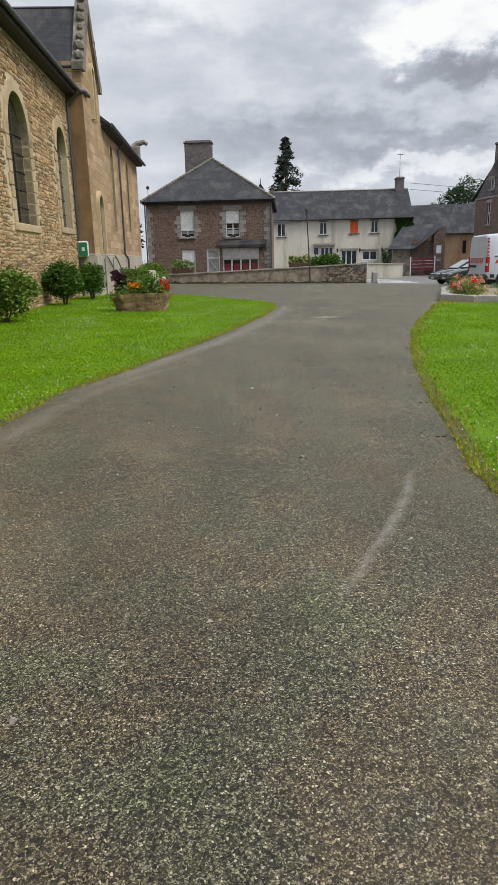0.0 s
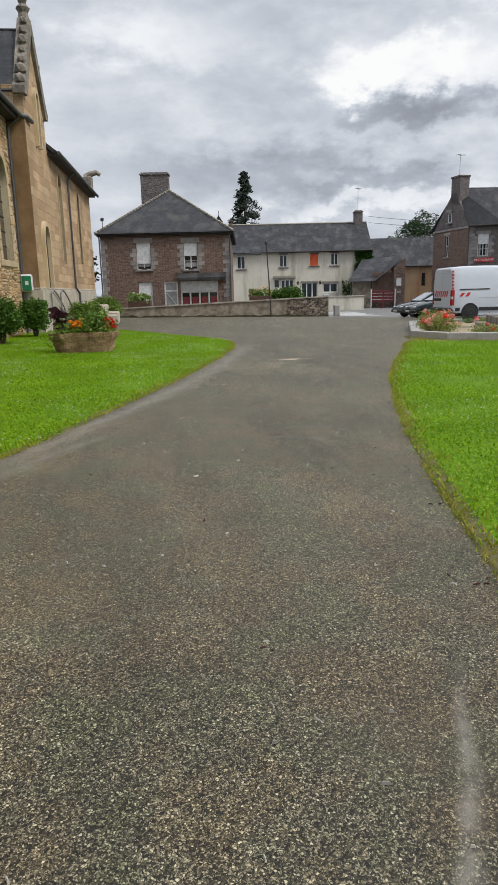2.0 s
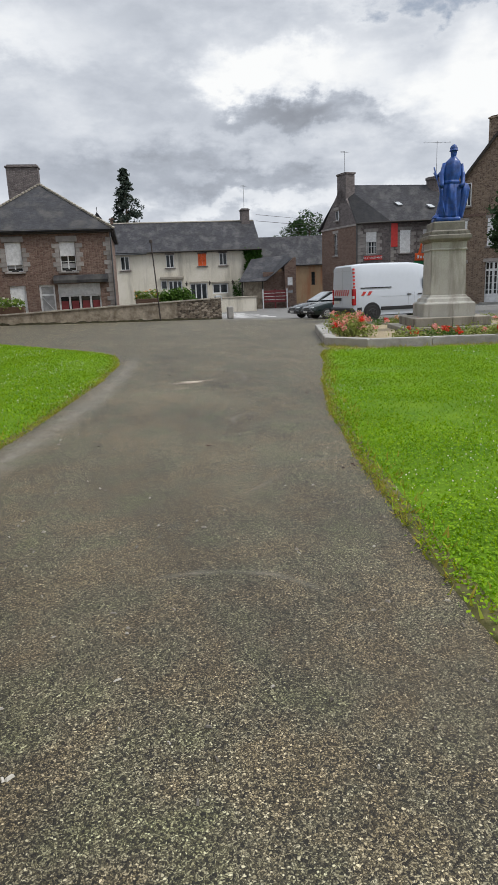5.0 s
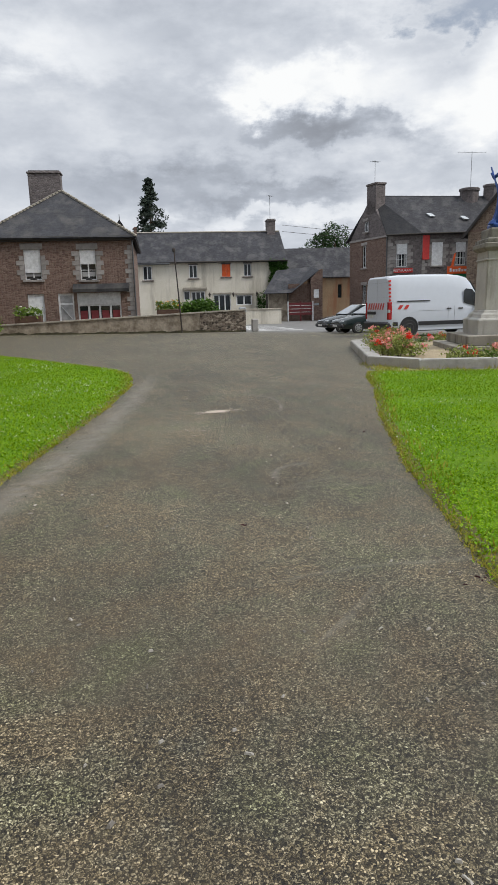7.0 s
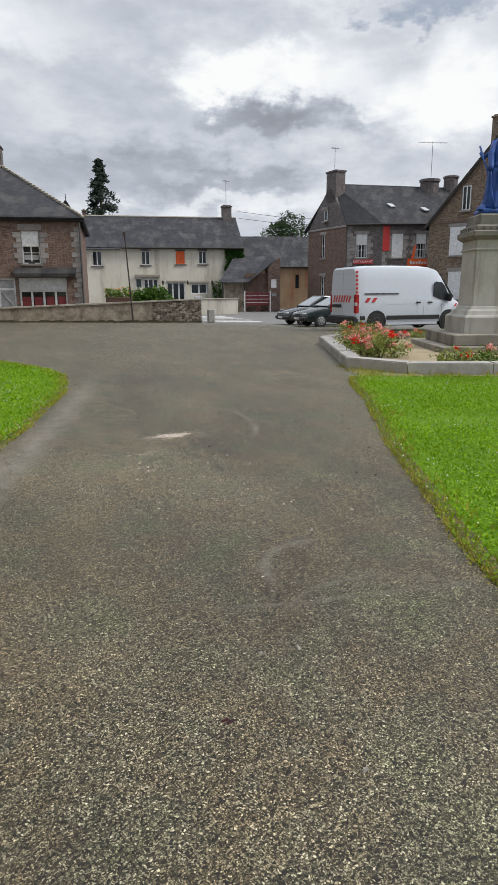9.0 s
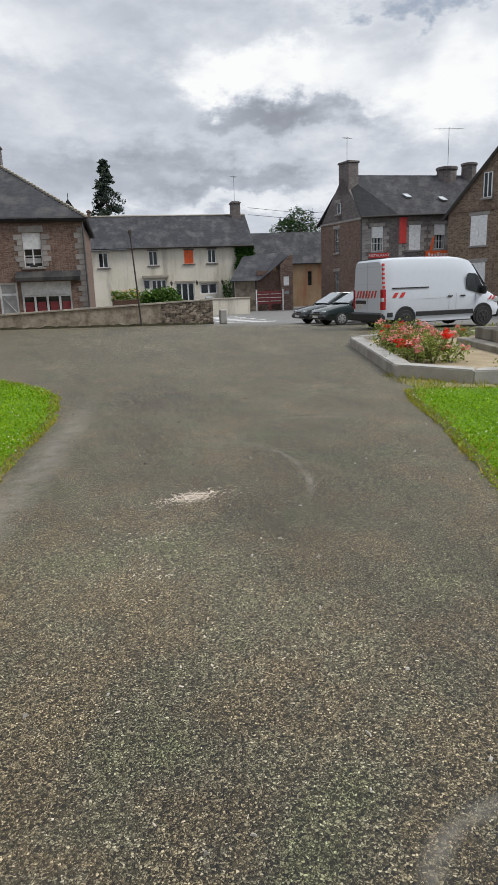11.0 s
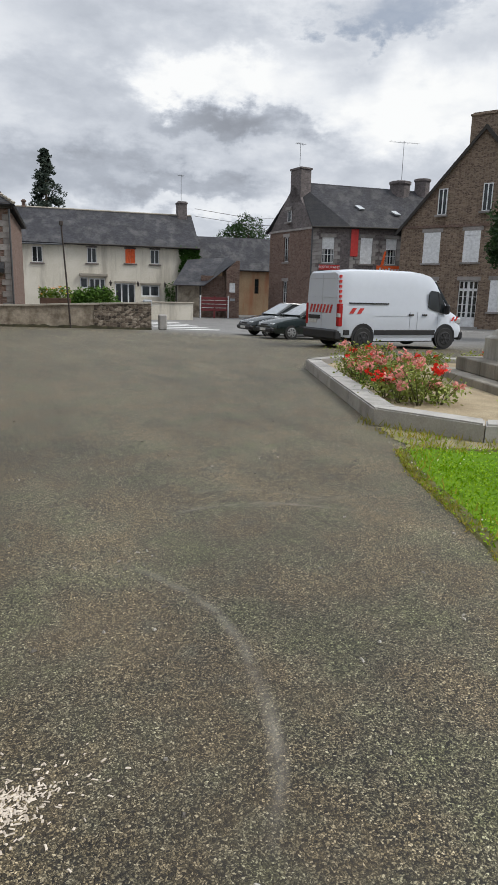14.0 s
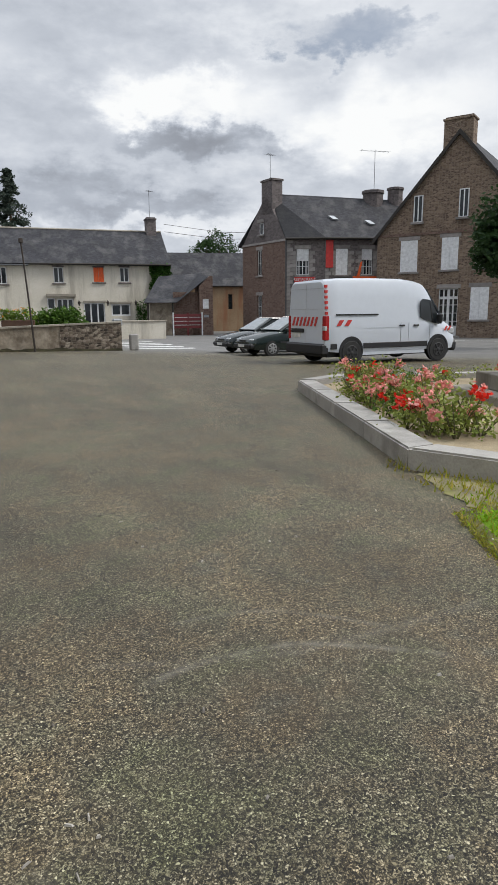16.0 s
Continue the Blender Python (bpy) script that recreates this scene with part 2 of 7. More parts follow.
def leaf_mat(name, c1, c2, rough=0.55, trans=0.25):
    m, nt, b = nodes(name)
    r = nt.nodes.new("ShaderNodeNewGeometry").outputs["Random Per Island"]
    n = noise_fac(nt, coord(nt), 0.9, 4)
    mid = mixc(nt, r, c1, c2)
    lk(nt, mixc(nt, 0.5, mid, ramp_of(nt, n, [(0.3, 0.3), (0.7, 0.72)]), "OVERLAY"), b.inputs["Base Color"])
    b.inputs["Roughness"].default_value, b.inputs["Specular IOR Level"].default_value = rough, 0.18
    if trans:
        tr = nt.nodes.new("ShaderNodeBsdfTranslucent")
        lk(nt, mid, tr.inputs["Color"])
        mx = nt.nodes.new("ShaderNodeMixShader"); mx.inputs[0].default_value = trans
        lk(nt, b.outputs[0], mx.inputs[1]); lk(nt, tr.outputs[0], mx.inputs[2])
        lk(nt, mx.outputs[0], nt.nodes["Material Output"].inputs[0])
    return m


def arc_mask(nt, v, cx, cy, r, width, a0, a1, wob):
    """A tyre's curved trace: a ring of radius r round (cx, cy) from angle a0 to a1 (degrees)."""
    s = nt.nodes.new("ShaderNodeSeparateXYZ"); lk(nt, v, s.inputs[0])
    dx, dy = math_node(nt, "SUBTRACT", s.outputs[0], cx), math_node(nt, "SUBTRACT", s.outputs[1], cy)
    d = math_node(nt, "SQRT", math_node(nt, "ADD", math_node(nt, "MULTIPLY", dx, dx), math_node(nt, "MULTIPLY", dy, dy)))
    off = math_node(nt, "ABSOLUTE", math_node(nt, "SUBTRACT", math_node(nt, "ADD", d, wob), r))
    ring = math_node(nt, "SUBTRACT", 1.0, math_node(nt, "DIVIDE", off, width))
    mid, half = radians((a0 + a1) / 2), radians((a1 - a0) / 2)
    dot = math_node(nt, "ADD", math_node(nt, "MULTIPLY", dx, math.cos(mid)), math_node(nt, "MULTIPLY", dy, math.sin(mid)))
    gate = math_node(nt, "SUBTRACT", math_node(nt, "DIVIDE", dot, r), math.cos(half))
    gate = math_node(nt, "MULTIPLY", gate, 2.5 / max(0.02, 1 - math.cos(half)))
    return math_node(nt, "MULTIPLY", math_node(nt, "MAXIMUM", ring, 0.0), math_node(nt, "MINIMUM", math_node(nt, "MAXIMUM", gate, 0.0), 1.0))


def gravel_ground():
    """Chip-sealed tarmac: packed small stones in grey and buff, worn lanes, dusty traces of tyres."""
    m, nt, b = nodes("chip_seal")
    v = coord(nt, True)
    wn = nt.nodes.new("ShaderNodeTexNoise"); wn.inputs["Scale"].default_value, wn.inputs["Detail"].default_value = 70, 2
    lk(nt, v, wn.inputs["Vector"])
    wv = nt.nodes.new("ShaderNodeMixRGB"); wv.blend_type = "LINEAR_LIGHT"; wv.inputs[0].default_value = 0.006
    lk(nt, v, wv.inputs[1]); lk(nt, wn.outputs["Color"], wv.inputs[2])

    def cells(scale, feature="F1"):
        t = nt.nodes.new("ShaderNodeTexVoronoi"); t.feature = feature
        t.inputs["Scale"].default_value = scale
        lk(nt, wv.outputs[0], t.inputs["Vector"])
        return t

    vo, ve, vb = cells(138), cells(138, "DISTANCE_TO_EDGE"), cells(240)
    sep = nt.nodes.new("ShaderNodeSeparateColor"); lk(nt, vo.outputs["Color"], sep.inputs[0])
    sepb = nt.nodes.new("ShaderNodeSeparateColor"); lk(nt, vb.outputs["Color"], sepb.inputs[0])
    chips = ramp_of(nt, sep.outputs[0], [(0.0, (0.012, 0.010, 0.006)), (0.30, (0.030, 0.025, 0.014)), (0.55, (0.102, 0.089, 0.052)), (0.80, (0.245, 0.217, 0.137)), (1.0, (0.52, 0.475, 0.34))])
    col = mixc(nt, 0.92, chips, ramp_of(nt, ve.outputs["Distance"], [(0.03, 0.05), (0.20, 1.0)]), "MULTIPLY")
    small = ramp_of(nt, sepb.outputs[0], [(0.0, (0.010, 0.008, 0.005)), (0.6, (0.062, 0.054, 0.031)), (1.0, (0.30, 0.27, 0.185))])
    col = mixc(nt, ramp_of(nt, sep.outputs[1], [(0.50, 0.0), (0.56, 1.0)]), col, small)
    col = mixc(nt, 0.55, col, ramp_of(nt, noise_fac(nt, v, 34, 4, 0.8), [(0.36, 0.36), (0.64, 0.66)]), "OVERLAY")
    # broad wear and damp patches
    col = mixc(nt, 0.6, col, ramp_of(nt, noise_fac(nt, v, 0.35, 6, 0.62), [(0.3, 0.32), (0.7, 0.70)]), "OVERLAY")
    col = mixc(nt, 0.35, col, ramp_of(nt, noise_fac(nt, v, 2.6, 7, 0.7), [(0.3, 0.30), (0.7, 0.70)]), "OVERLAY")
    col = mixc(nt, ramp_of(nt, noise_fac(nt, v, 0.5, 4), [(0.5, 0.0), (0.72, 0.5)]), col, (0.092, 0.077, 0.051), "MIX")
    tint = ramp_of(nt, noise_fac(nt, v, 1.9, 5, 0.65), [(0.34, (0.45, 0.52, 0.40)), (0.47, (0.5, 0.5, 0.48)), (0.58, (0.575, 0.495, 0.42)), (0.70, (0.46, 0.49, 0.53))])
    col = mixc(nt, 0.75, col, tint, "OVERLAY")
    col = mixc(nt, 0.5, col, ramp_of(nt, noise_fac(nt, v, 0.9, 8, 0.75, (1.0, 0.45, 1.0)), [(0.36, 0.34), (0.64, 0.66)]), "OVERLAY")
    wob = math_node(nt, "MULTIPLY", math_node(nt, "SUBTRACT", noise_fac(nt, v, 1.4, 5), 0.5), 0.16)
    patch = ramp_of(nt, noise_fac(nt, v, 6, 6, 0.7), [(0.36, 0.15), (0.62, 1.0)])
    dust = None
    for (cx, cy, r, wd, a0, a1, k) in (
            (-4.75, 8.69, 6.24, 0.045, -42, -25, 0.95), (3.0, 17.5, 1.79, 0.04, -42, 26, 0.6), (3.69, 6.66, 5.46, 0.13, 134, 176, 0.6), (3.48, 13.42, 0.39, 0.045, 78, 185, 0.75), (5.31, 18.14, 1.16, 0.03, 25, 84, 0.45),
            (5.40, 17.88, 1.04, 0.035, 25, 106, 0.60), (1.30, 9.41, 0.58, 0.035, 8, 100, 0.55), (2.40, 8.95, 2.75, 0.03, 64, 94, 0.45), (1.62, 12.34, 1.37, 0.035, -66, -42, 0.50),
            (4.49, 17.38, 4.43, 0.03, -114, -92, 0.35), (3.40, 12.76, 0.54, 0.03, 10, 145, 0.30), (6.6, 21.5, 2.83, 0.04, -125, -80, 0.25), (-38.4, 32.7, 43.75, 0.24, -33, -14.5, 0.85)):
        k2 = math_node(nt, "MULTIPLY", arc_mask(nt, v, cx, cy, r, wd, a0, a1, wob), k)
        dust = k2 if dust is None else math_node(nt, "MAXIMUM", dust, k2)
    lane = noise_fac(nt, v, 1.6, 5, 0.6, (1.0, 0.22, 1.0))
    col = mixc(nt, 0.6, col, ramp_of(nt, lane, [(0.3, 0.30), (0.7, 0.70)]), "OVERLAY")
    col = mixc(nt, math_node(nt, "MULTIPLY", dust, patch), col, (0.21, 0.195, 0.165))
    # smoother grey tarmac of the street beyond the square
    s = nt.nodes.new("ShaderNodeSeparateXYZ"); lk(nt, v, s.inputs[0])
    far = math_node(nt, "ADD", math_node(nt, "MULTIPLY", s.outputs[0], 0.85), math_node(nt, "MULTIPLY", s.outputs[1], 0.52))
    far = math_node(nt, "ADD", far, math_node(nt, "MULTIPLY", noise_fac(nt, v, 0.4, 5), 6.0))
    tar = ramp_of(nt, noise_fac(nt, v, 1.2, 8, 0.65), [(0.3, (0.12, 0.118, 0.112)), (0.7, (0.20, 0.196, 0.186))])
    lim = nt.nodes.new("ShaderNodeMapRange"); lim.inputs[1].default_value, lim.inputs[2].default_value = 36.0, 42.0
    lk(nt, far, lim.inputs[0])
    col = mixc(nt, lim.outputs[0], col, tar)
    lk(nt, col, b.inputs["Base Color"])
    b.inputs["Roughness"].default_value, b.inputs["Specular IOR Level"].default_value = 0.58, 0.38
    bump(nt, b, math_node(nt, "MINIMUM", ve.outputs["Distance"], 0.3), 0.7, 0.005)
    return m


M = {}
M["ground"] = gravel_ground()
M["soil"] = surf("lawn_soil", (0.066, 0.150, 0.003), (0.118, 0.210, 0.005), 1.2, 30, 0.95, 0.6, 0.02)
M["verge"] = surf("dry_verge", (0.055, 0.065, 0.02), (0.15, 0.13, 0.055), 6.0, 30, 0.95, 0.6, 0.02)
M["sand"] = surf("sandy_soil", (0.12, 0.11, 0.062), (0.27, 0.235, 0.145), 5.0, 30, 0.95, 0.6, 0.02, None, 0.3, 0, (0.20, 0.20, 0.06))
M["grass"] = leaf_mat("grass_blade", (0.125, 0.280, 0.003), (0.255, 0.40, 0.006), 0.5, 0.33)
M["clover"] = leaf_mat("clover_leaf", (0.118, 0.270, 0.002), (0.245, 0.385, 0.005), 0.5, 0.30)
M["drygrass"] = leaf_mat("dry_grass_blade", (0.19, 0.25, 0.02), (0.40, 0.32, 0.06), 0.6, 0.3)
M["petal_white"] = leaf_mat("white_petal", (0.75, 0.75, 0.70), (0.85, 0.85, 0.8), 0.6, 0.2)
M["nave_mortar"] = surf("lime_mortar", (0.45, 0.36, 0.245), (0.58, 0.485, 0.34), 1.2, 30, 0.95, 0.5, 0.01)
M["rubble"] = surf("rubble_stone", (0.25, 0.15, 0.070), (0.47, 0.325, 0.175), 2.6, 22, 0.9, 0.8, 0.02, "object", 0.42)
M["rubble_isl"] = surf("rubble_stone_far", (0.25, 0.15, 0.070), (0.47, 0.325, 0.175), 2.6, 22, 0.9, 0.8, 0.02, "island", 0.42)
M["dressed"] = surf("dressed_limestone", (0.38, 0.29, 0.175), (0.50, 0.395, 0.26), 1.4, 20, 0.88, 0.4, 0.008, "object", 0.12)
M["ashlar"] = stone_courses("pale_ashlar", [(0.30, 0.195, 0.105), (0.385, 0.265, 0.15), (0.47, 0.335, 0.20)], (0.24, 0.155, 0.085), 0.95, 0.33, 1, 0.010, 0.9, "XZ", 0.015)
M["coping"] = surf("weathered_coping", (0.13, 0.115, 0.095), (0.30, 0.265, 0.22), 3.0, 22, 0.92, 0.8, 0.03, None, 0.3, 0, (0.08, 0.075, 0.065))
# transept return and cheeks: darker and browner than the ashlar front, streaked
M["ashlar_side"] = surf("brown_buttress", (0.17, 0.10, 0.05), (0.27, 0.17, 0.09), 1.2, 18, 0.9, 0.4, 0.01, None, 0.3, 0, (0.10, 0.06, 0.035), True)
M["plinth"] = surf("pale_plinth", (0.33, 0.29, 0.23), (0.45, 0.41, 0.34), 1.5, 14, 0.92, 0.6, 0.02)
M["slate"] = slate("slate_roof", (0.022, 0.0225, 0.027), (0.038, 0.0385, 0.044), (0.075, 0.071, 0.066))
M["slate_pale"] = slate("weathered_slate", (0.018, 0.0185, 0.023), (0.036, 0.036, 0.043), (0.082, 0.080, 0.080))
# same slating in much darker colours, for the restaurant's hip slope
M["slate_dark"] = slate("dark_slate", (0.009, 0.0095, 0.012), (0.017, 0.0175, 0.021), (0.028, 0.028, 0.028))
M["lead"] = paint("zinc", (0.11, 0.115, 0.12), 0.5, 0.6)
M["dark_wood"] = paint("dark_wood", (0.03, 0.025, 0.02), 0.7)
M["door_brown"] = paint("brown_door", (0.06, 0.036, 0.02), 0.8)
M["leaded"] = glass_dark("church_glass", (0.035, 0.030, 0.022))
M["window_glass"] = glass_dark("window_glass")
M["brown_stone"] = rubble_wall("brown_granite", [(0.115, 0.068, 0.052), (0.160, 0.100, 0.078), (0.21, 0.145, 0.115)], (0.19, 0.145, 0.12), 0.17, 0.10, 0.09)
M["grey_stone"] = rubble_wall("grey_granite", [(0.10, 0.085, 0.085), (0.14, 0.12, 0.118), (0.185, 0.16, 0.155)], (0.15, 0.135, 0.13), 0.19, 0.11, 0.09)
M["gable_stone"] = rubble_wall("rough_granite", [(0.095, 0.062, 0.045), (0.17, 0.12, 0.085), (0.26, 0.195, 0.14)], (0.25, 0.20, 0.155), 0.17, 0.085, 0.10)
M["quoin"] = surf("granite_quoin", (0.20, 0.185, 0.175), (0.29, 0.27, 0.255), 3, 30, 0.88, 0.4, 0.008, "object", 0.2)
M["granite"] = surf("cut_granite", (0.27, 0.26, 0.245), (0.37, 0.36, 0.335), 2, 55, 0.8, 0.35, 0.004, "object", 0.12, 0, (0.16, 0.155, 0.14))
M["pedestal"] = surf("pedestal_granite", (0.33, 0.32, 0.295), (0.43, 0.42, 0.385), 1.6, 50, 0.85, 0.4, 0.005, "object", 0.08, 0, (0.20, 0.185, 0.155), True)
M["step_granite"] = surf("trodden_granite", (0.19, 0.175, 0.145), (0.28, 0.26, 0.22), 1.6, 50, 0.85, 0.4, 0.005, "object", 0.08, 0, (0.12, 0.105, 0.085), True)
M["pedestal_dark"] = surf("weathered_cornice", (0.12, 0.115, 0.10), (0.24, 0.225, 0.195), 2.6, 40, 0.9, 0.5, 0.008)
M["render"] = surf("cream_render", (0.54, 0.505, 0.42), (0.655, 0.615, 0.53), 0.6, 10, 0.9, 0.25, 0.006, None, 0.3, 0, (0.33, 0.30, 0.25), True)
M["ochre"] = surf("ochre_render", (0.24, 0.165, 0.10), (0.33, 0.235, 0.15), 0.7, 12, 0.9, 0.3, 0.01, None, 0.3, 0, (0.26, 0.11, 0.06), True)
M["white"] = paint("white_paint", (0.72, 0.73, 0.74), 0.5)
M["shutter"] = paint("white_shutter", (0.76, 0.77, 0.78), 0.55)
M["orange"] = paint("orange_paint", (0.80, 0.12, 0.02), 0.55)
M["red"] = paint("red_paint", (0.55, 0.035, 0.03), 0.5)
M["darkred"] = paint("dark_red_boards", (0.15, 0.02, 0.022), 0.6)
M["black"] = paint("black_plastic", (0.014, 0.014, 0.016), 0.55)
M["tyre"] = paint("tyre_rubber", (0.02, 0.02, 0.02), 0.8)
M["rim"] = paint("grey_wheel", (0.38, 0.39, 0.40), 0.4, 0.6)
M["rim_dark"] = paint("steel_wheel", (0.035, 0.035, 0.037), 0.6, 0.3)
# pale base colour stands in for sky mirrored in the car windscreens
M["screen"] = paint("painted_sky_glass", (0.42, 0.45, 0.47), 0.08, 0.2)
M["van"] = paint("van_white", (0.56, 0.60, 0.66), 0.28, 0, 0.4, 0.015)
M["van_grey"] = paint("van_joint", (0.42, 0.44, 0.475), 0.5)
M["car"] = paint("car_dark", (0.018, 0.026, 0.028), 0.22, 0.3, 0.7, 0.05)
M["car_green"] = paint("car_dark_green", (0.014, 0.026, 0.024), 0.22, 0.3, 0.7, 0.05)
M["lamp_glass"] = paint("lamp_glass", (0.55, 0.57, 0.58), 0.1, 0.3)
M["tail"] = paint("tail_lamp", (0.35, 0.012, 0.015), 0.15)
M["plate"] = paint("number_plate", (0.62, 0.62, 0.60), 0.4)
M["blue"] = paint("blue_statue_paint", (0.008, 0.070, 0.32), 0.55, 0, 0.05, 0.25)
M["wall_stone"] = rubble_wall("low_wall_stone", [(0.035, 0.027, 0.02), (0.13, 0.10, 0.075), (0.32, 0.275, 0.22)], (0.16, 0.135, 0.105), 0.16, 0.11, 0.09)
M["wall_render"] = surf("patchy_wall_render", (0.17, 0.14, 0.105), (0.37, 0.325, 0.26), 2.1, 9, 0.92, 0.6, 0.02, None, 0.3, 0, (0.10, 0.075, 0.055))
# near-black brown: shadow painted as colour at the low wall's foot
M["foot_shade"] = surf("wall_foot_shade", (0.015, 0.014, 0.009), (0.06, 0.055, 0.03), 5.0, 30, 0.95, 0.6, 0.02)
M["cap"] = surf("wall_coping", (0.24, 0.22, 0.18), (0.36, 0.33, 0.28), 2, 20, 0.9, 0.4, 0.01, "object", 0.15)
M["terracotta"] = paint("brown_planter", (0.10, 0.055, 0.035), 0.8)
M["trough"] = surf("rough_stone_trough", (0.13, 0.075, 0.042), (0.42, 0.28, 0.17), 4.5, 16, 0.92, 1.0, 0.05)
M["bark"] = surf("bark", (0.06, 0.045, 0.03), (0.11, 0.085, 0.06), 4, 25, 0.9, 0.8, 0.02)
M["leaf"] = leaf_mat("shrub_leaf", (0.045, 0.10, 0.015), (0.10, 0.19, 0.03))
M["leaf_light"] = leaf_mat("light_leaf", (0.09, 0.17, 0.025), (0.19, 0.27, 0.05))
M["leaf_dark"] = leaf_mat("dark_leaf", (0.018, 0.045, 0.014), (0.045, 0.085, 0.026))
M["needle"] = leaf_mat("needle", (0.032, 0.050, 0.040), (0.085, 0.105, 0.080))
M["ivy"] = leaf_mat("ivy_leaf", (0.022, 0.065, 0.010), (0.055, 0.13, 0.02))
M["rose_leaf"] = leaf_mat("rose_leaf", (0.13, 0.18, 0.035), (0.32, 0.36, 0.09))
M["stem"] = paint("stem", (0.10, 0.10, 0.04), 0.8)
M["rose_red"] = leaf_mat("red_petal", (0.62, 0.02, 0.012), (0.80, 0.05, 0.03), 0.5, 0.3)
M["rose_pink"] = leaf_mat("pink_petal", (0.75, 0.28, 0.25), (0.85, 0.46, 0.42), 0.5, 0.3)
M["petal_orange"] = leaf_mat("orange_petal", (0.80, 0.20, 0.01), (0.85, 0.42, 0.03), 0.5, 0.3)
M["purple_leaf"] = leaf_mat("purple_leaf", (0.035, 0.012, 0.016), (0.07, 0.025, 0.03))
M["bed_soil"] = surf("dry_bed_soil", (0.25, 0.20, 0.13), (0.36, 0.30, 0.20), 2.5, 35, 0.95, 0.7, 0.02)
M["chip"] = leaf_mat("wood_chip", (0.44, 0.38, 0.31), (0.66, 0.60, 0.52), 0.8, 0)
M["pebble"] = leaf_mat("pebble", (0.10, 0.09, 0.08), (0.42, 0.40, 0.36), 0.8, 0)
M["road_paint"] = surf("road_marking", (0.55, 0.55, 0.54), (0.72, 0.72, 0.70), 4, 30, 0.8, 0.2, 0.004)
M["curtain"] = paint("red_curtain", (0.22, 0.04, 0.045), 0.9)
M["lace"] = paint("net_curtain", (0.36, 0.36, 0.36), 0.9)
M["green"] = paint("green_enamel", (0.015, 0.20, 0.09), 0.4)
M["plastic_grey"] = paint("grey_plastic", (0.30, 0.32, 0.33), 0.5)
M["metal_grey"] = paint("galvanised", (0.30, 0.31, 0.32), 0.45, 0.7)
M["iron"] = paint("dark_pole", (0.045, 0.035, 0.03), 0.7)
M["hill"] = surf("distant_green", (0.06, 0.09, 0.05), (0.09, 0.12, 0.07), 0.02, 0.2, 0.95, 0)


# ---- mesh helpers ----
DZ = {}


def gz(x, y):
    """Height of the ground, which falls a little towards the street."""
    s = 0.8 * x + 0.6 * y - 26
    return -min(0.40, 0.025 * max(0.0, s))


def part(name, bm, material, parent=None, label=""):
    me = bpy.data.meshes.new(name)
    dz = DZ.get(parent, 0.0)
    if dz:
        bmesh.ops.translate(bm, verts=bm.verts, vec=(0, 0, -dz))
    bm.to_mesh(me)
    bm.free()
    me.materials.append(material)
    ob = new(name, me)
    if parent is not None:
        ob.parent = parent
        DZ[ob] = dz
    if label:
        ob["label"] = label
    return ob


def shared(name, mesh, parent, m=None):
    ob = new(name, mesh)
    ob.parent = parent
    if m is not None:
        ob.matrix_basis = m
    return ob


def thing(name, label, category, m, group="", kind=""):
    ob = new(name)
    ob.matrix_basis = m
    ob.empty_display_size = 0.2
    return tagged(ob, label, category, group, kind)


def box(bm, x0, x1, y0, y1, z0, z1, m=None, bevel=0.0):
    vs = [bm.verts.new((x, y, z)) for x in (x0, x1) for y in (y0, y1) for z in (z0, z1)]
    if m is not None:
        for v in vs:
            v.co = m @ v.co
    fs = [bm.faces.new([vs[i] for i in q]) for q in ((0, 1, 3, 2), (4, 6, 7, 5), (0, 4, 5, 1), (2, 3, 7, 6), (0, 2, 6, 4), (1, 5, 7, 3))]
    if bevel:
        es = list({e for f in fs for e in f.edges})
        bmesh.ops.bevel(bm, geom=es, offset=bevel, segments=1, affect="EDGES")
    return bm


def boxes(*args, bevel=0.0):
    bm = bmesh.new()
    for a in args:
        box(bm, *a, bevel=bevel)
    return bm


def prism(bm, pts, y0, y1):
    """A slab with the outline pts in x and z, from y0 to y1."""
    a = [bm.verts.new((x, y0, z)) for x, z in pts]
    b = [bm.verts.new((x, y1, z)) for x, z in pts]
    bm.faces.new(a)
    bm.faces.new(b[::-1])
    n = len(pts)
    for i in range(n):
        bm.faces.new((a[i], b[i], b[(i + 1) % n], a[(i + 1) % n]))
    bmesh.ops.recalc_face_normals(bm, faces=bm.faces)
    return bm


def slab(bm, pts, z0, z1):
    """A plate with the outline pts in x and y."""
    a = [bm.verts.new((x, y, z0)) for x, y in pts]
    b = [bm.verts.new((x, y, z1)) for x, y in pts]
    bm.faces.new(a)
    bm.faces.new(b[::-1])
    n = len(pts)
    for i in range(n):
        bm.faces.new((a[i], b[i], b[(i + 1) % n], a[(i + 1) % n]))
    bmesh.ops.recalc_face_normals(bm, faces=bm.faces)
    return bm


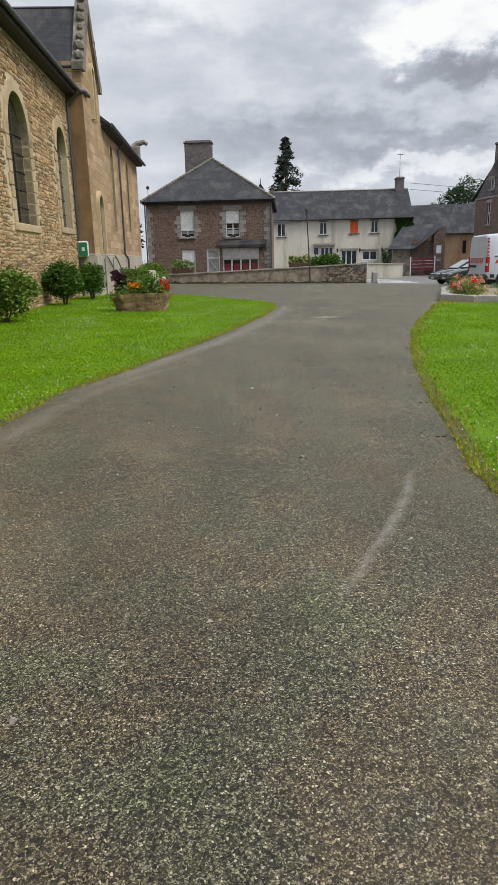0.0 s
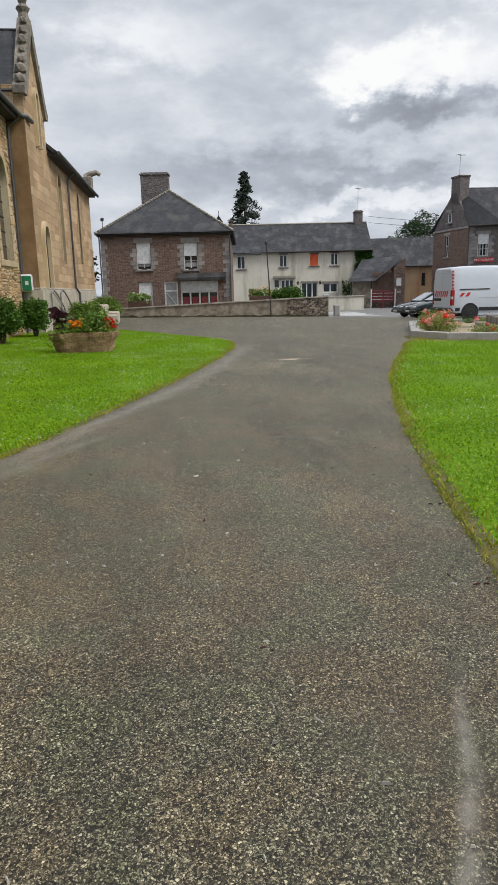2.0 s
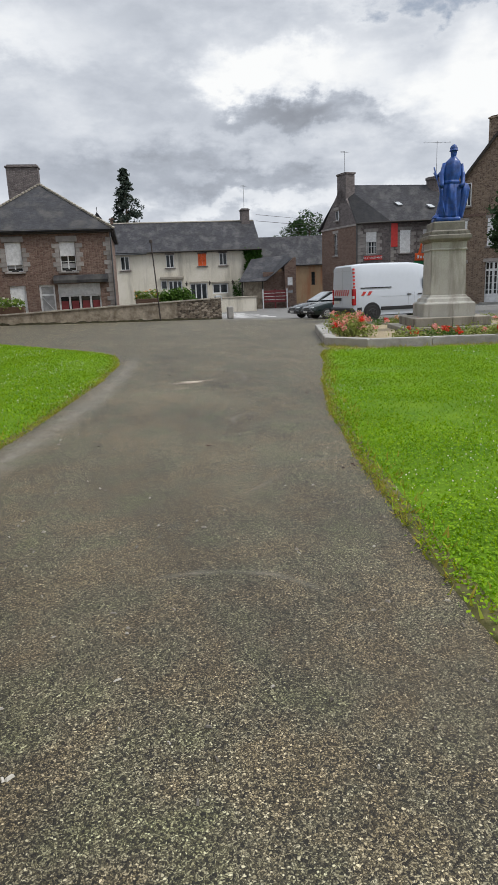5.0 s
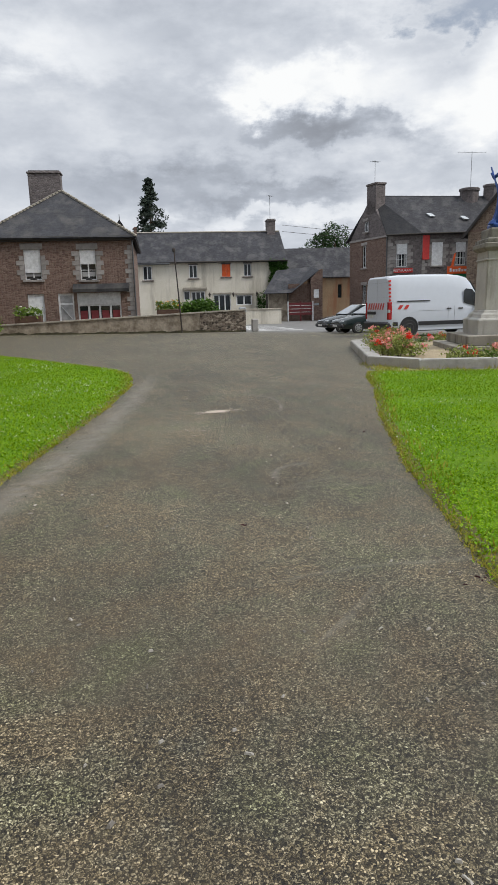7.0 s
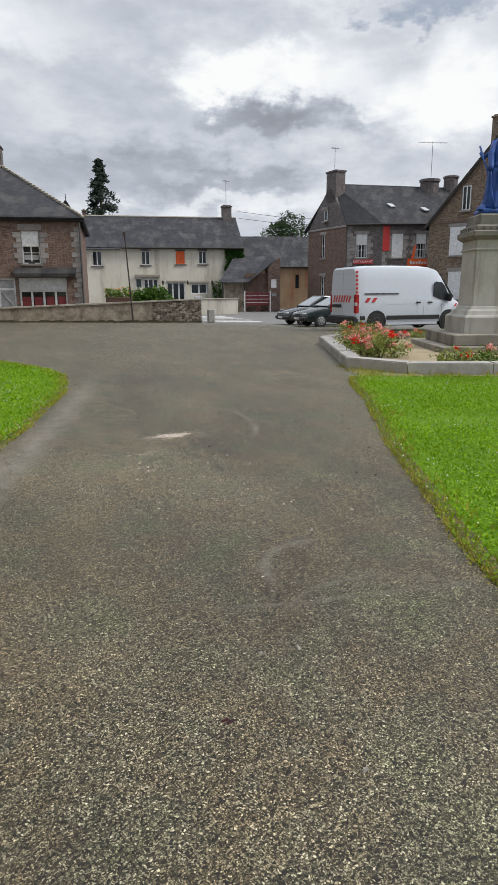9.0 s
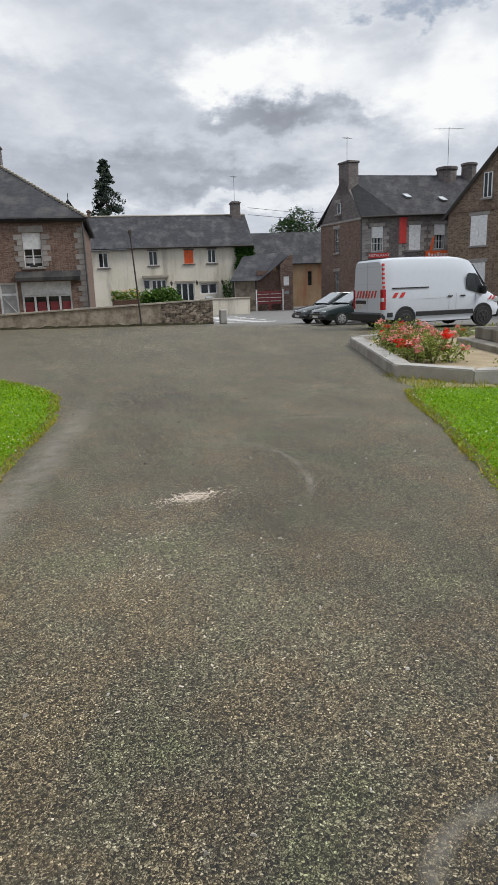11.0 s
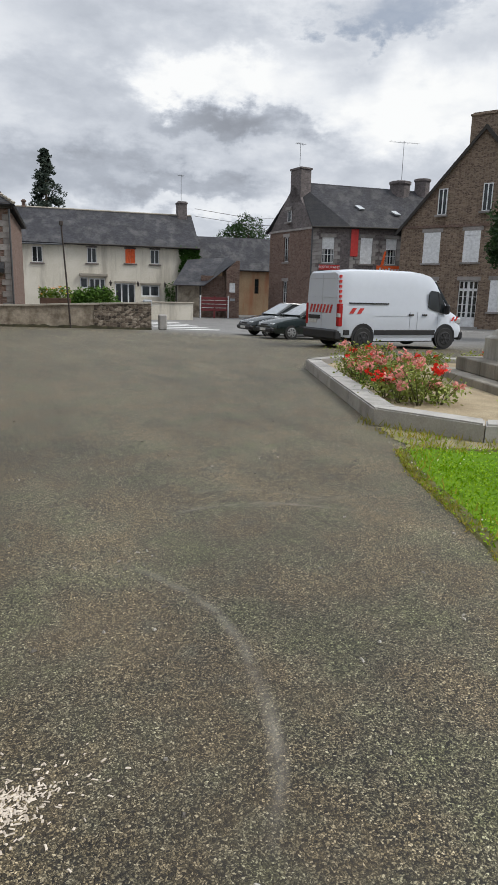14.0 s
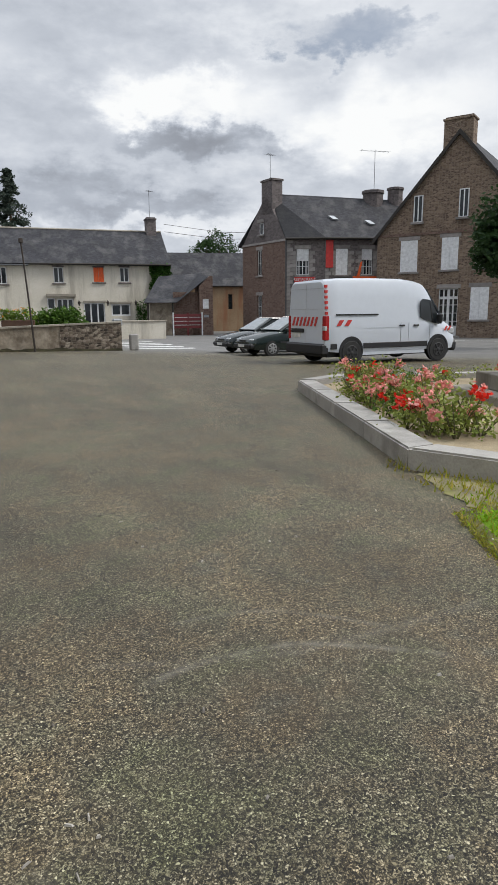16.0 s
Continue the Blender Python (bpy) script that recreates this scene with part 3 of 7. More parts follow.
def tube(bm, pts, r, sides=8, taper=1.0):
    rings = []
    n = len(pts)
    for i, p in enumerate(pts):
        p = Vector(p)
        d = (Vector(pts[min(i + 1, n - 1)]) - Vector(pts[max(i - 1, 0)])).normalized()
        q = d.to_track_quat("Z", "Y").to_matrix()
        rr = r * (1 + (taper - 1) * i / max(1, n - 1))
        rings.append([bm.verts.new(p + q @ Vector((rr * math.cos(2 * math.pi * k / sides), rr * math.sin(2 * math.pi * k / sides), 0))) for k in range(sides)])
    for a, b in zip(rings, rings[1:]):
        for k in range(sides):
            bm.faces.new((a[k], a[(k + 1) % sides], b[(k + 1) % sides], b[k]))
    bm.faces.new(rings[0][::-1])
    bm.faces.new(rings[-1])
    return bm


def lathe(bm, prof, sides=20, centre=(0, 0, 0)):
    rings = []
    for r, z in prof:
        rings.append([bm.verts.new((centre[0] + r * math.cos(2 * math.pi * k / sides), centre[1] + r * math.sin(2 * math.pi * k / sides), centre[2] + z)) for k in range(sides)])
    for a, b in zip(rings, rings[1:]):
        for k in range(sides):
            bm.faces.new((a[k], a[(k + 1) % sides], b[(k + 1) % sides], b[k]))
    bm.faces.new(rings[0][::-1])
    bm.faces.new(rings[-1])
    return bm


def pierced(bm, u0, u1, z0, z1, holes, thick, y=0.0, m=None):
    """A wall from u0 to u1, its outer face at y, with openings (a, b, low, high) through its thickness."""
    us = sorted({u0, u1, *[h[0] for h in holes], *[h[1] for h in holes]})
    zs = sorted({z0, z1, *[h[2] for h in holes], *[h[3] for h in holes]})

    def solid(i, j):
        if not (0 <= i < len(us) - 1 and 0 <= j < len(zs) - 1):
            return False
        cu, cz = (us[i] + us[i + 1]) / 2, (zs[j] + zs[j + 1]) / 2
        return not any(a < cu < b and c < cz < d for a, b, c, d in holes)

    cache = {}

    def vert(i, j, k):
        if (i, j, k) not in cache:
            p = Vector((us[i], y + k * thick, zs[j]))
            cache[i, j, k] = bm.verts.new(m @ p if m is not None else p)
        return cache[i, j, k]

    for i in range(len(us) - 1):
        for j in range(len(zs) - 1):
            if not solid(i, j):
                continue
            bm.faces.new([vert(i, j, 0), vert(i + 1, j, 0), vert(i + 1, j + 1, 0), vert(i, j + 1, 0)])
            bm.faces.new([vert(i, j, 1), vert(i, j + 1, 1), vert(i + 1, j + 1, 1), vert(i + 1, j, 1)])
            if not solid(i - 1, j):
                bm.faces.new([vert(i, j, 0), vert(i, j + 1, 0), vert(i, j + 1, 1), vert(i, j, 1)])
            if not solid(i + 1, j):
                bm.faces.new([vert(i + 1, j, 0), vert(i + 1, j, 1), vert(i + 1, j + 1, 1), vert(i + 1, j + 1, 0)])
            if not solid(i, j - 1):
                bm.faces.new([vert(i, j, 0), vert(i, j, 1), vert(i + 1, j, 1), vert(i + 1, j, 0)])
            if not solid(i, j + 1):
                bm.faces.new([vert(i, j + 1, 0), vert(i + 1, j + 1, 0), vert(i + 1, j + 1, 1), vert(i, j + 1, 1)])
    return bm


def roof_plane(name, corners, material, parent, thick=0.12, label=""):
    """A sloping roof sheet with thickness; slates run level across it (UV in metres)."""
    bm = bmesh.new()
    uvl = bm.loops.layers.uv.new("UVMap")
    P = [Vector(c) for c in corners]
    nrm = (P[1] - P[0]).cross(P[2] - P[0]).normalized()
    if nrm.z < 0:
        nrm = -nrm
    a = [bm.verts.new(p) for p in P]
    b = [bm.verts.new(p - nrm * thick) for p in P]
    bm.faces.new(a)
    bm.faces.new(b[::-1])
    n = len(P)
    for i in range(n):
        bm.faces.new((a[i], b[i], b[(i + 1) % n], a[(i + 1) % n]))
    bmesh.ops.recalc_face_normals(bm, faces=bm.faces)
    level = Vector((0, 0, 1)).cross(nrm).normalized()
    up = nrm.cross(level)
    for f in bm.faces:
        for l in f.loops:
            l[uvl].uv = (l.vert.co.dot(level), l.vert.co.dot(up))
    return part(name, bm, material, parent, label)


# ---- ground ----
def build_ground():
    xs = sorted({-2500, -900, -300, -120, *range(-60, 91, 3), 130, 300, 900, 2500})
    ys = sorted({-2500, -900, -300, -120, *range(-40, 121, 3), 180, 320, 900, 2500})
    bm = bmesh.new()
    g = [[bm.verts.new((x, y, gz(x, y))) for y in ys] for x in xs]
    for i in range(len(xs) - 1):
        for j in range(len(ys) - 1):
            bm.faces.new((g[i][j], g[i + 1][j], g[i + 1][j + 1], g[i][j + 1]))
    tagged(part("ground", bm, M["ground"]), "worn chip-sealed tarmac of a village square, grey and buff", "ground", kind="structure")


build_ground()

LAWN_A = [(-12, -6), (-7, 0), (-3.6, 4.0), (-2.5, 6.2), (-1.88, 7.86), (-1.54, 9.09), (-0.49, 11.14), (0.99, 14.3), (2.45, 17.8), (3.32, 20.3), (3.62, 22.0),
          (3.52, 23.3), (3.0, 24.8), (2.2, 27.2), (1.3, 29.6), (0.3, 31.5), (-1.0, 32.6), (-1.75, 30.8), (-2.52, 29.9), (-4.0, 20.0), (-8.45, -10)]
LAWN_B = [(1.0, 4.6), (1.24, 5.79), (2.0, 8.0), (2.6, 9.6), (3.32, 11.3), (4.18, 13.2), (5.4, 15.5), (6.72, 17.7), (7.40, 19.0), (7.82, 19.62),
          (8.12, 19.62), (8.55, 19.33), (9.1, 18.95), (10.6, 18.2), (13.7, 16.62), (30, 8.2), (30, -8), (4, -8), (1.5, 0)]


def inside(p, poly):
    x, y = p
    c = False
    for (x0, y0), (x1, y1) in zip(poly, poly[1:] + poly[:1]):
        if (y0 > y) != (y1 > y) and x < (x1 - x0) * (y - y0) / (y1 - y0) + x0:
            c = not c
    return c


def edge_gap(p, poly):
    best = 9e9
    for (x0, y0), (x1, y1) in zip(poly, poly[1:] + poly[:1]):
        dx, dy = x1 - x0, y1 - y0
        t = max(0, min(1, ((p[0] - x0) * dx + (p[1] - y0) * dy) / (dx * dx + dy * dy)))
        best = min(best, math.hypot(p[0] - x0 - t * dx, p[1] - y0 - t * dy))
    return best


def build_lawn(poly, label):
    """A turf sheet a little above the tarmac, its rim dropping to it."""
    fine = []
    for (x0, y0), (x1, y1) in zip(poly, poly[1:] + poly[:1]):
        n = max(1, int(math.hypot(x1 - x0, y1 - y0) / 0.35)) if max(y0, y1) > 3 and max(x0, x1) < 14 else 1
        for k in range(n):
            t = k / n
            w = 0.02 if n > 1 else 0
            px, py = x0 + (x1 - x0) * t, y0 + (y1 - y0) * t
            fine.append((px + w * noise.noise((px * 2.3, py * 2.3, 0)), py + w * noise.noise((px * 2.3, py * 2.3, 7))))
    bm = bmesh.new()
    top = [bm.verts.new((x, y, 0.012)) for x, y in fine]
    low = [bm.verts.new((x, y, -0.03)) for x, y in fine]
    f = bm.faces.new(top)
    if f.normal.z < 0:
        f.normal_flip()
    n = len(fine)
    for i in range(n):
        bm.faces.new((low[i], low[(i + 1) % n], top[(i + 1) % n], top[i]))
    bmesh.ops.triangulate(bm, faces=[f])
    bmesh.ops.recalc_face_normals(bm, faces=bm.faces)
    return tagged(part("lawn", bm, M["soil"]), label, "lawn", kind="structure")


build_lawn(LAWN_A, "mown green lawn with white clover beside the church")
build_lawn(LAWN_B, "mown green lawn with a dry ragged edge beside the drive")


def grow(poly, region, count, name, material, h0, h1, w, keep, label, category, leafy=False):
    rnd = random.Random(len(name) * 31 + count)
    verts, faces = [], []
    x0, x1, y0, y1 = region
    made = 0
    while made < count:
        x, y = rnd.uniform(x0, x1), rnd.uniform(y0, y1)
        if not inside((x, y), poly) or not keep(x, y, rnd):
            made += 0.25
            continue
        made += 1
        a, h = rnd.uniform(0, 6.28), rnd.uniform(h0, h1)
        ww = w * (0.7 + 0.6 * rnd.random())
        x, y = x + rnd.gauss(0, 0.04), y + rnd.gauss(0, 0.04)
        if leafy:
            # one clover leaflet, nearly level
            tx, ty, zz, k = rnd.gauss(0, 0.35), rnd.gauss(0, 0.35), 0.014 + h, len(verts)
            for ang, q in ((0, 1.0), (1.57, 0.72), (3.14, 1.0), (4.71, 0.72)):
                dx, dy = q * ww * math.cos(a + ang), q * ww * math.sin(a + ang)
                verts.append((x + dx, y + dy, zz + dx * tx + dy * ty))
            faces.append((k, k + 1, k + 2, k + 3))
            continue
        lean, b = h * rnd.uniform(0.2, 0.9), rnd.uniform(0, 6.28)
        c, s = math.cos(a) * ww, math.sin(a) * ww
        k = len(verts)
        zz = 0.015
        verts += [(x - c, y - s, zz), (x + c, y + s, zz), (x + lean * math.cos(b), y + lean * math.sin(b), zz + h)]
        faces.append((k, k + 1, k + 2))
    me = bpy.data.meshes.new(name)
    me.from_pydata(verts, [], faces)
    me.materials.append(material)
    return tagged(new(name, me), label, category, kind="stuff")


GAPS = {}


def near_edge(x, y):
    """Distance to the nearest lawn rim, on a fine grid."""
    k = (round(x * 25), round(y * 25))
    if k not in GAPS:
        GAPS[k] = min(edge_gap((k[0] / 25, k[1] / 25), LAWN_A), edge_gap((k[0] / 25, k[1] / 25), LAWN_B))
    return GAPS[k]


def clumped(x, y, rnd):
    if near_edge(x, y) < 0.045 * max(0, 0.30 + noise.noise((x * 3.1, y * 3.1, 5))) * (0.4 + rnd.random()):
        return False
    return noise.noise((x * 0.9, y * 0.9, 2)) + rnd.random() > 0.2


def lawn_rim(poly, label, wide):
    """Trodden dry fringe that slopes from the turf to the tarmac."""
    pts = []
    for (x0, y0), (x1, y1) in zip(poly, poly[1:] + poly[:1]):
        if max(y0, y1) < 3 or max(x0, x1) > 14 or x0 < -3 and y0 > 15 or x1 < -3 and y1 > 15:
            continue
        L = math.hypot(x1 - x0, y1 - y0)
        nx, ny = (y1 - y0) / L, -(x1 - x0) / L
        if inside(((x0 + x1) / 2 + nx * 0.05, (y0 + y1) / 2 + ny * 0.05), poly):
            nx, ny = -nx, -ny
        n = max(1, int(L / 0.07))
        for k in range(n):
            pts.append((x0 + (x1 - x0) * k / n, y0 + (y1 - y0) * k / n, nx, ny))
    bm = bmesh.new()
    rows = []
    for x, y, nx, ny in pts:
        o = wide * (0.55 + 0.9 * noise.noise((x * 5, y * 5, 1)) + 0.5 * noise.noise((x * 17, y * 17, 3)))
        rows.append([bm.verts.new((x + nx * d, y + ny * d, z)) for d, z in ((max(o, 0.014) + 0.012, 0.001), (max(o, 0.014) * 0.4 + 0.004, 0.012), (-0.05 - o * 0.5, 0.018), (-0.14, 0.004))])
    for a, c in zip(rows, rows[1:]):
        if (a[0].co - c[0].co).length < 0.5:
            for k in range(3):
                bm.faces.new((a[k], c[k], c[k + 1], a[k + 1]))
    bmesh.ops.recalc_face_normals(bm, faces=bm.faces)
    if sum(f.normal.z for f in bm.faces) < 0:
        bmesh.ops.reverse_faces(bm, faces=bm.faces)
    tagged(part("lawn_rim", bm, M["verge"]), label, "verge", kind="structure")


lawn_rim(LAWN_A, "thin dry earth fringe round the lawn beside the church", 0.018)
lawn_rim(LAWN_B, "dry ragged earth fringe round the lawn beside the drive", 0.026)
VERGE = [(8.00, 19.66), (8.20, 20.15), (8.38, 20.50), (8.50, 20.66), (8.80, 20.18), (9.05, 19.30), (13.8, 16.88), (13.8, 16.45), (9.1, 18.85), (8.12, 19.5)]
vg = bmesh.new()
vt = []
for (x0, y0), (x1, y1) in zip(VERGE, VERGE[1:] + VERGE[:1]):
    n = max(1, int(math.hypot(x1 - x0, y1 - y0) / 0.06))
    for k in range(n):
        px, py = x0 + (x1 - x0) * k / n, y0 + (y1 - y0) * k / n
        q = 0.10 * noise.noise((px * 3, py * 3, 0)) + 0.07 * noise.noise((px * 11, py * 11, 4)) + 0.05 * noise.noise((px * 31, py * 31, 6))
        vt.append(vg.verts.new((px + q, py - q * 0.5, 0.006)))
f = vg.faces.new(vt)
if f.normal.z < 0:
    f.normal_flip()
bmesh.ops.triangulate(vg, faces=[f])
tagged(part("verge", vg, M["sand"]), "bare sandy strip between the kerb and the lawn", "verge", kind="structure")
grow(LAWN_A, (-6.5, 4, 6, 33), 150000, "grass", M["grass"], 0.012, 0.036, 0.010, clumped, "short mown bright green grass blades", "grass")
grow(LAWN_B, (1, 14, 4.5, 20.3), 150000, "grass", M["grass"], 0.012, 0.034, 0.008, clumped, "short mown bright green grass blades", "grass")
grow(LAWN_B, (1, 9, 5, 17), 120000, "clover_leaves", M["clover"], 0.008, 0.030, 0.0075, lambda x, y, r: r.random() > (y - 10) / 7 and clumped(x, y, r), "low bright clover leaves among the grass", "clover", True)
grow(LAWN_B, (1, 14, 6, 20.3), 130000, "clover_leaves", M["clover"], 0.008, 0.030, 0.011, clumped, "low bright clover leaves among the grass", "clover", True)
grow(LAWN_A, (-4, 3.7, 6.5, 20), 120000, "clover_leaves", M["clover"], 0.008, 0.030, 0.0085, lambda x, y, r: r.random() > (y - 11) / 9 and clumped(x, y, r), "low bright clover leaves among the grass", "clover", True)
grow(LAWN_A, (-5, 4, 8, 33), 100000, "clover_leaves", M["clover"], 0.008, 0.030, 0.013, clumped, "low bright clover leaves among the grass", "clover", True)


def fringe(poly, count, label):
    """Ragged yellowing tufts hanging over the lawn's rim, thicker in some stretches."""
    r = random.Random(count)
    runs = [(a, b) for a, b in zip(poly, poly[1:] + poly[:1]) if max(a[1], b[1]) > 4 and max(a[0], b[0]) < 14 and not (min(a[0], b[0]) < -2.4 and max(a[1], b[1]) > 15)]
    sizes = [math.hypot(b[0] - a[0], b[1] - a[1]) for a, b in runs]
    verts, faces = [], []
    for _ in range(count):
        (x0, y0), (x1, y1) = r.choices(runs, sizes)[0]
        t, off = r.random(), r.gauss(0, 0.024)
        x, y = x0 + (x1 - x0) * t + off, y0 + (y1 - y0) * t + r.gauss(0, 0.024)
        if noise.noise((x * 1.1, y * 1.1, 21)) + 0.5 * noise.noise((x * 5, y * 5, 2)) + 0.6 * r.random() < 0.22:
            continue
        h, a, b, w, k = r.uniform(0.008, 0.028), r.uniform(0, 6.28), r.uniform(0, 6.28), r.uniform(0.004, 0.009), len(verts)
        c, q, lean = math.cos(a) * w, math.sin(a) * w, h * r.uniform(0.4, 1.6)
        verts += [(x - c, y - q, 0.006), (x + c, y + q, 0.006), (x + lean * math.cos(b), y + lean * math.sin(b), 0.006 + h)]
        faces.append((k, k + 1, k + 2))
    me = bpy.data.meshes.new("lawn_fringe")
    me.from_pydata(verts, [], faces)
    me.materials.append(M["drygrass"])
    tagged(new("lawn_fringe", me), label, "grass", kind="stuff")


fringe(LAWN_A, 18000, "ragged yellow-green tufts hanging over the lawn's rim")
fringe(LAWN_B, 20000, "ragged yellow-green tufts hanging over the lawn's rim")
grow(LAWN_B, (1, 9, 4.5, 20.4), 15000, "dry_grass", M["drygrass"], 0.02, 0.07, 0.008,
     lambda x, y, r: edge_gap((x, y), LAWN_B) < 0.05 + 0.30 * r.random() * max(0.15, 0.6 + noise.noise((x * 0.8, y * 0.8, 4))), "yellowing ragged grass along the lawn's rim", "grass")
grow(LAWN_A, (-3, 4, 6, 33), 15000, "dry_grass", M["drygrass"], 0.02, 0.06, 0.008,
     lambda x, y, r: edge_gap((x, y), LAWN_A) < 0.10 + 0.12 * r.random(), "yellowing ragged grass along the lawn's rim", "grass")


def clover():
    rnd = random.Random(5)
    verts, faces = [], []
    for poly, (x0, x1, y0, y1), n in ((LAWN_A, (-5, 4, 6, 28), 4200), (LAWN_B, (1, 13, 5, 20), 3600)):
        for _ in range(n * 3):
            x, y = rnd.uniform(x0, x1), rnd.uniform(y0, y1)
            if not inside((x, y), poly) or noise.noise((x * 0.7, y * 0.7, 9)) < 0.02 or rnd.random() < 0.3:
                continue
            r, z, k = rnd.uniform(0.004, 0.0085), rnd.uniform(0.025, 0.05), len(verts)
            verts += [(x - r, y, z), (x + r, y, z), (x, y - r, z), (x, y + r, z), (x, y, z + r), (x, y, z - r)]
            faces += [(k + a, k + b, k + c) for a, b, c in ((0, 2, 4), (2, 1, 4), (1, 3, 4), (3, 0, 4), (2, 0, 5), (1, 2, 5), (3, 1, 5), (0, 3, 5))]
    me = bpy.data.meshes.new("clover_flowers")
    me.from_pydata(verts, [], faces)
    me.materials.append(M["petal_white"])
    tagged(new("clover_flowers", me), "small white clover heads scattered in the lawns", "clover", kind="stuff")


clover()


# ---- parts of buildings ----
def casement(parent, u0, u1, z0, z1, y, bars=2, rows=2, frame=0.06, material=None, glass=None, name="window"):
    """A glazed casement set back in its opening: outer frame, mullions, one pane behind each light."""
    material = material or M["white"]
    bm = bmesh.new()
    d0, d1 = y + 0.12, y + 0.18
    box(bm, u0, u0 + frame, d0, d1, z0, z1)
    box(bm, u1 - frame, u1, d0, d1, z0, z1)
    box(bm, u0 + frame, u1 - frame, d0, d1, z0, z0 + frame)
    box(bm, u0 + frame, u1 - frame, d0, d1, z1 - frame, z1)
    for k in range(1, bars):
        c = u0 + (u1 - u0) * k / bars
        box(bm, c - frame * 0.6, c + frame * 0.6, d0 + 0.005, d1 - 0.005, z0 + frame, z1 - frame)
    for k in range(1, rows):
        c = z0 + (z1 - z0) * k / rows
        box(bm, u0 + frame, u1 - frame, d0 + 0.012, d1 - 0.012, c - frame * 0.3, c + frame * 0.3)
    w = part(name, bm, material, parent)
    for k in range(bars):
        a, b = u0 + (u1 - u0) * k / bars, u0 + (u1 - u0) * (k + 1) / bars
        part("pane", boxes((a + 0.01, b - 0.01, d0 + 0.03, d0 + 0.036, z0 + 0.01, z1 - 0.01)), glass or M["window_glass"], w)
    return w


def sill(parent, u0, u1, z, y, material, h=0.12, out=0.1):
    return part("sill", boxes((u0, u1, y - out, y + 0.14, z - h, z), bevel=0.015), material, parent)


def ribbed(u0, u1, y0, y1, z0, z1, pitch=0.05):
    """One curtain of hinged slats: a grooved sheet, closed behind."""
    sec, z = [(y1, z1), (y0, z1)], z1
    while z - pitch > z0:
        z -= pitch
        sec += [(y0, z + 0.007), (y0 + 0.012, z + 0.005), (y0 + 0.012, z + 0.001), (y0, z)]
    sec += [(y0, z0), (y1, z0)]
    bm = bmesh.new()
    a = [bm.verts.new((u0, y, z)) for y, z in sec]
    c = [bm.verts.new((u1, y, z)) for y, z in sec]
    n = len(sec)
    for k in range(n):
        bm.faces.new((a[k], a[(k + 1) % n], c[(k + 1) % n], c[k]))
    bm.faces.new(a[::-1])
    bm.faces.new(c)
    bmesh.ops.recalc_face_normals(bm, faces=bm.faces)
    return bm


def roller(parent, u0, u1, z0, z1, y, label="white roller shutter pulled part way down"):
    return part("roller_shutter", ribbed(u0, u1, y + 0.06, y + 0.085, z0, z1), M["shutter"], parent, label)


def board_shutter(parent, u0, u1, z0, z1, y, material, leaves=2):
    bm = bmesh.new()
    for k in range(leaves):
        a, b = u0 + (u1 - u0) * k / leaves, u0 + (u1 - u0) * (k + 1) / leaves
        n = 3
        for i in range(n):
            box(bm, a + 0.008 + (b - a - 0.016) * i / n, a + 0.008 + (b - a - 0.016) * (i + 1) / n - 0.006, y - 0.03, y + 0.01, z0, z1)
        for zz in (z0 + 0.18, z1 - 0.28):
            box(bm, a + 0.02, b - 0.02, y - 0.045, y - 0.03, zz, zz + 0.09)
    return part("shutter", bm, material, parent)


def block_mesh(name, w, h, d, material):
    bm = boxes((-w / 2, w / 2, -d / 2, d / 2, -h / 2, h / 2), bevel=0.014)
    me = bpy.data.meshes.new(name)
    bm.to_mesh(me)
    bm.free()
    me.materials.append(material)
    return me


QUOIN_L = block_mesh("quoin", 0.46, 0.275, 0.10, M["quoin"])
QUOIN_S = block_mesh("quoin", 0.28, 0.275, 0.10, M["quoin"])


def quoins(parent, u, z0, z1, y, side, material=None):
    """Alternating long and short corner stones; side +1 grows to the right of u."""
    dz = DZ.get(parent, 0)
    z, k = z0, 0
    while z + 0.28 <= z1 + 0.02:
        me, w = (QUOIN_L, 0.46) if k % 2 else (QUOIN_S, 0.28)
        shared("quoin", me, parent, Matrix.Translation((u + side * w / 2, y + 0.02, z + 0.14 - dz)))
        z += 0.285
        k += 1


def chimney(parent, x0, x1, y0, y1, z0, z1, material, pots=0):
    bm = bmesh.new()
    box(bm, x0, x1, y0, y1, z0, z1 - 0.16)
    box(bm, x0 - 0.07, x1 + 0.07, y0 - 0.07, y1 + 0.07, z1 - 0.16, z1 - 0.04, bevel=0.02)
    box(bm, x0 + 0.05, x1 - 0.05, y0 + 0.05, y1 - 0.05, z1 - 0.04, z1 + 0.05)
    c = part("chimney", bm, material, parent)
    for k in range(pots):
        cx = x0 + (x1 - x0) * (k + 0.5) / pots
        part("chimney_pot", lathe(bmesh.new(), [(0.13, z1 + 0.04), (0.11, z1 + 0.3), (0.13, z1 + 0.34)], 12, (cx, (y0 + y1) / 2, 0)), M["terracotta"], c)
    return c


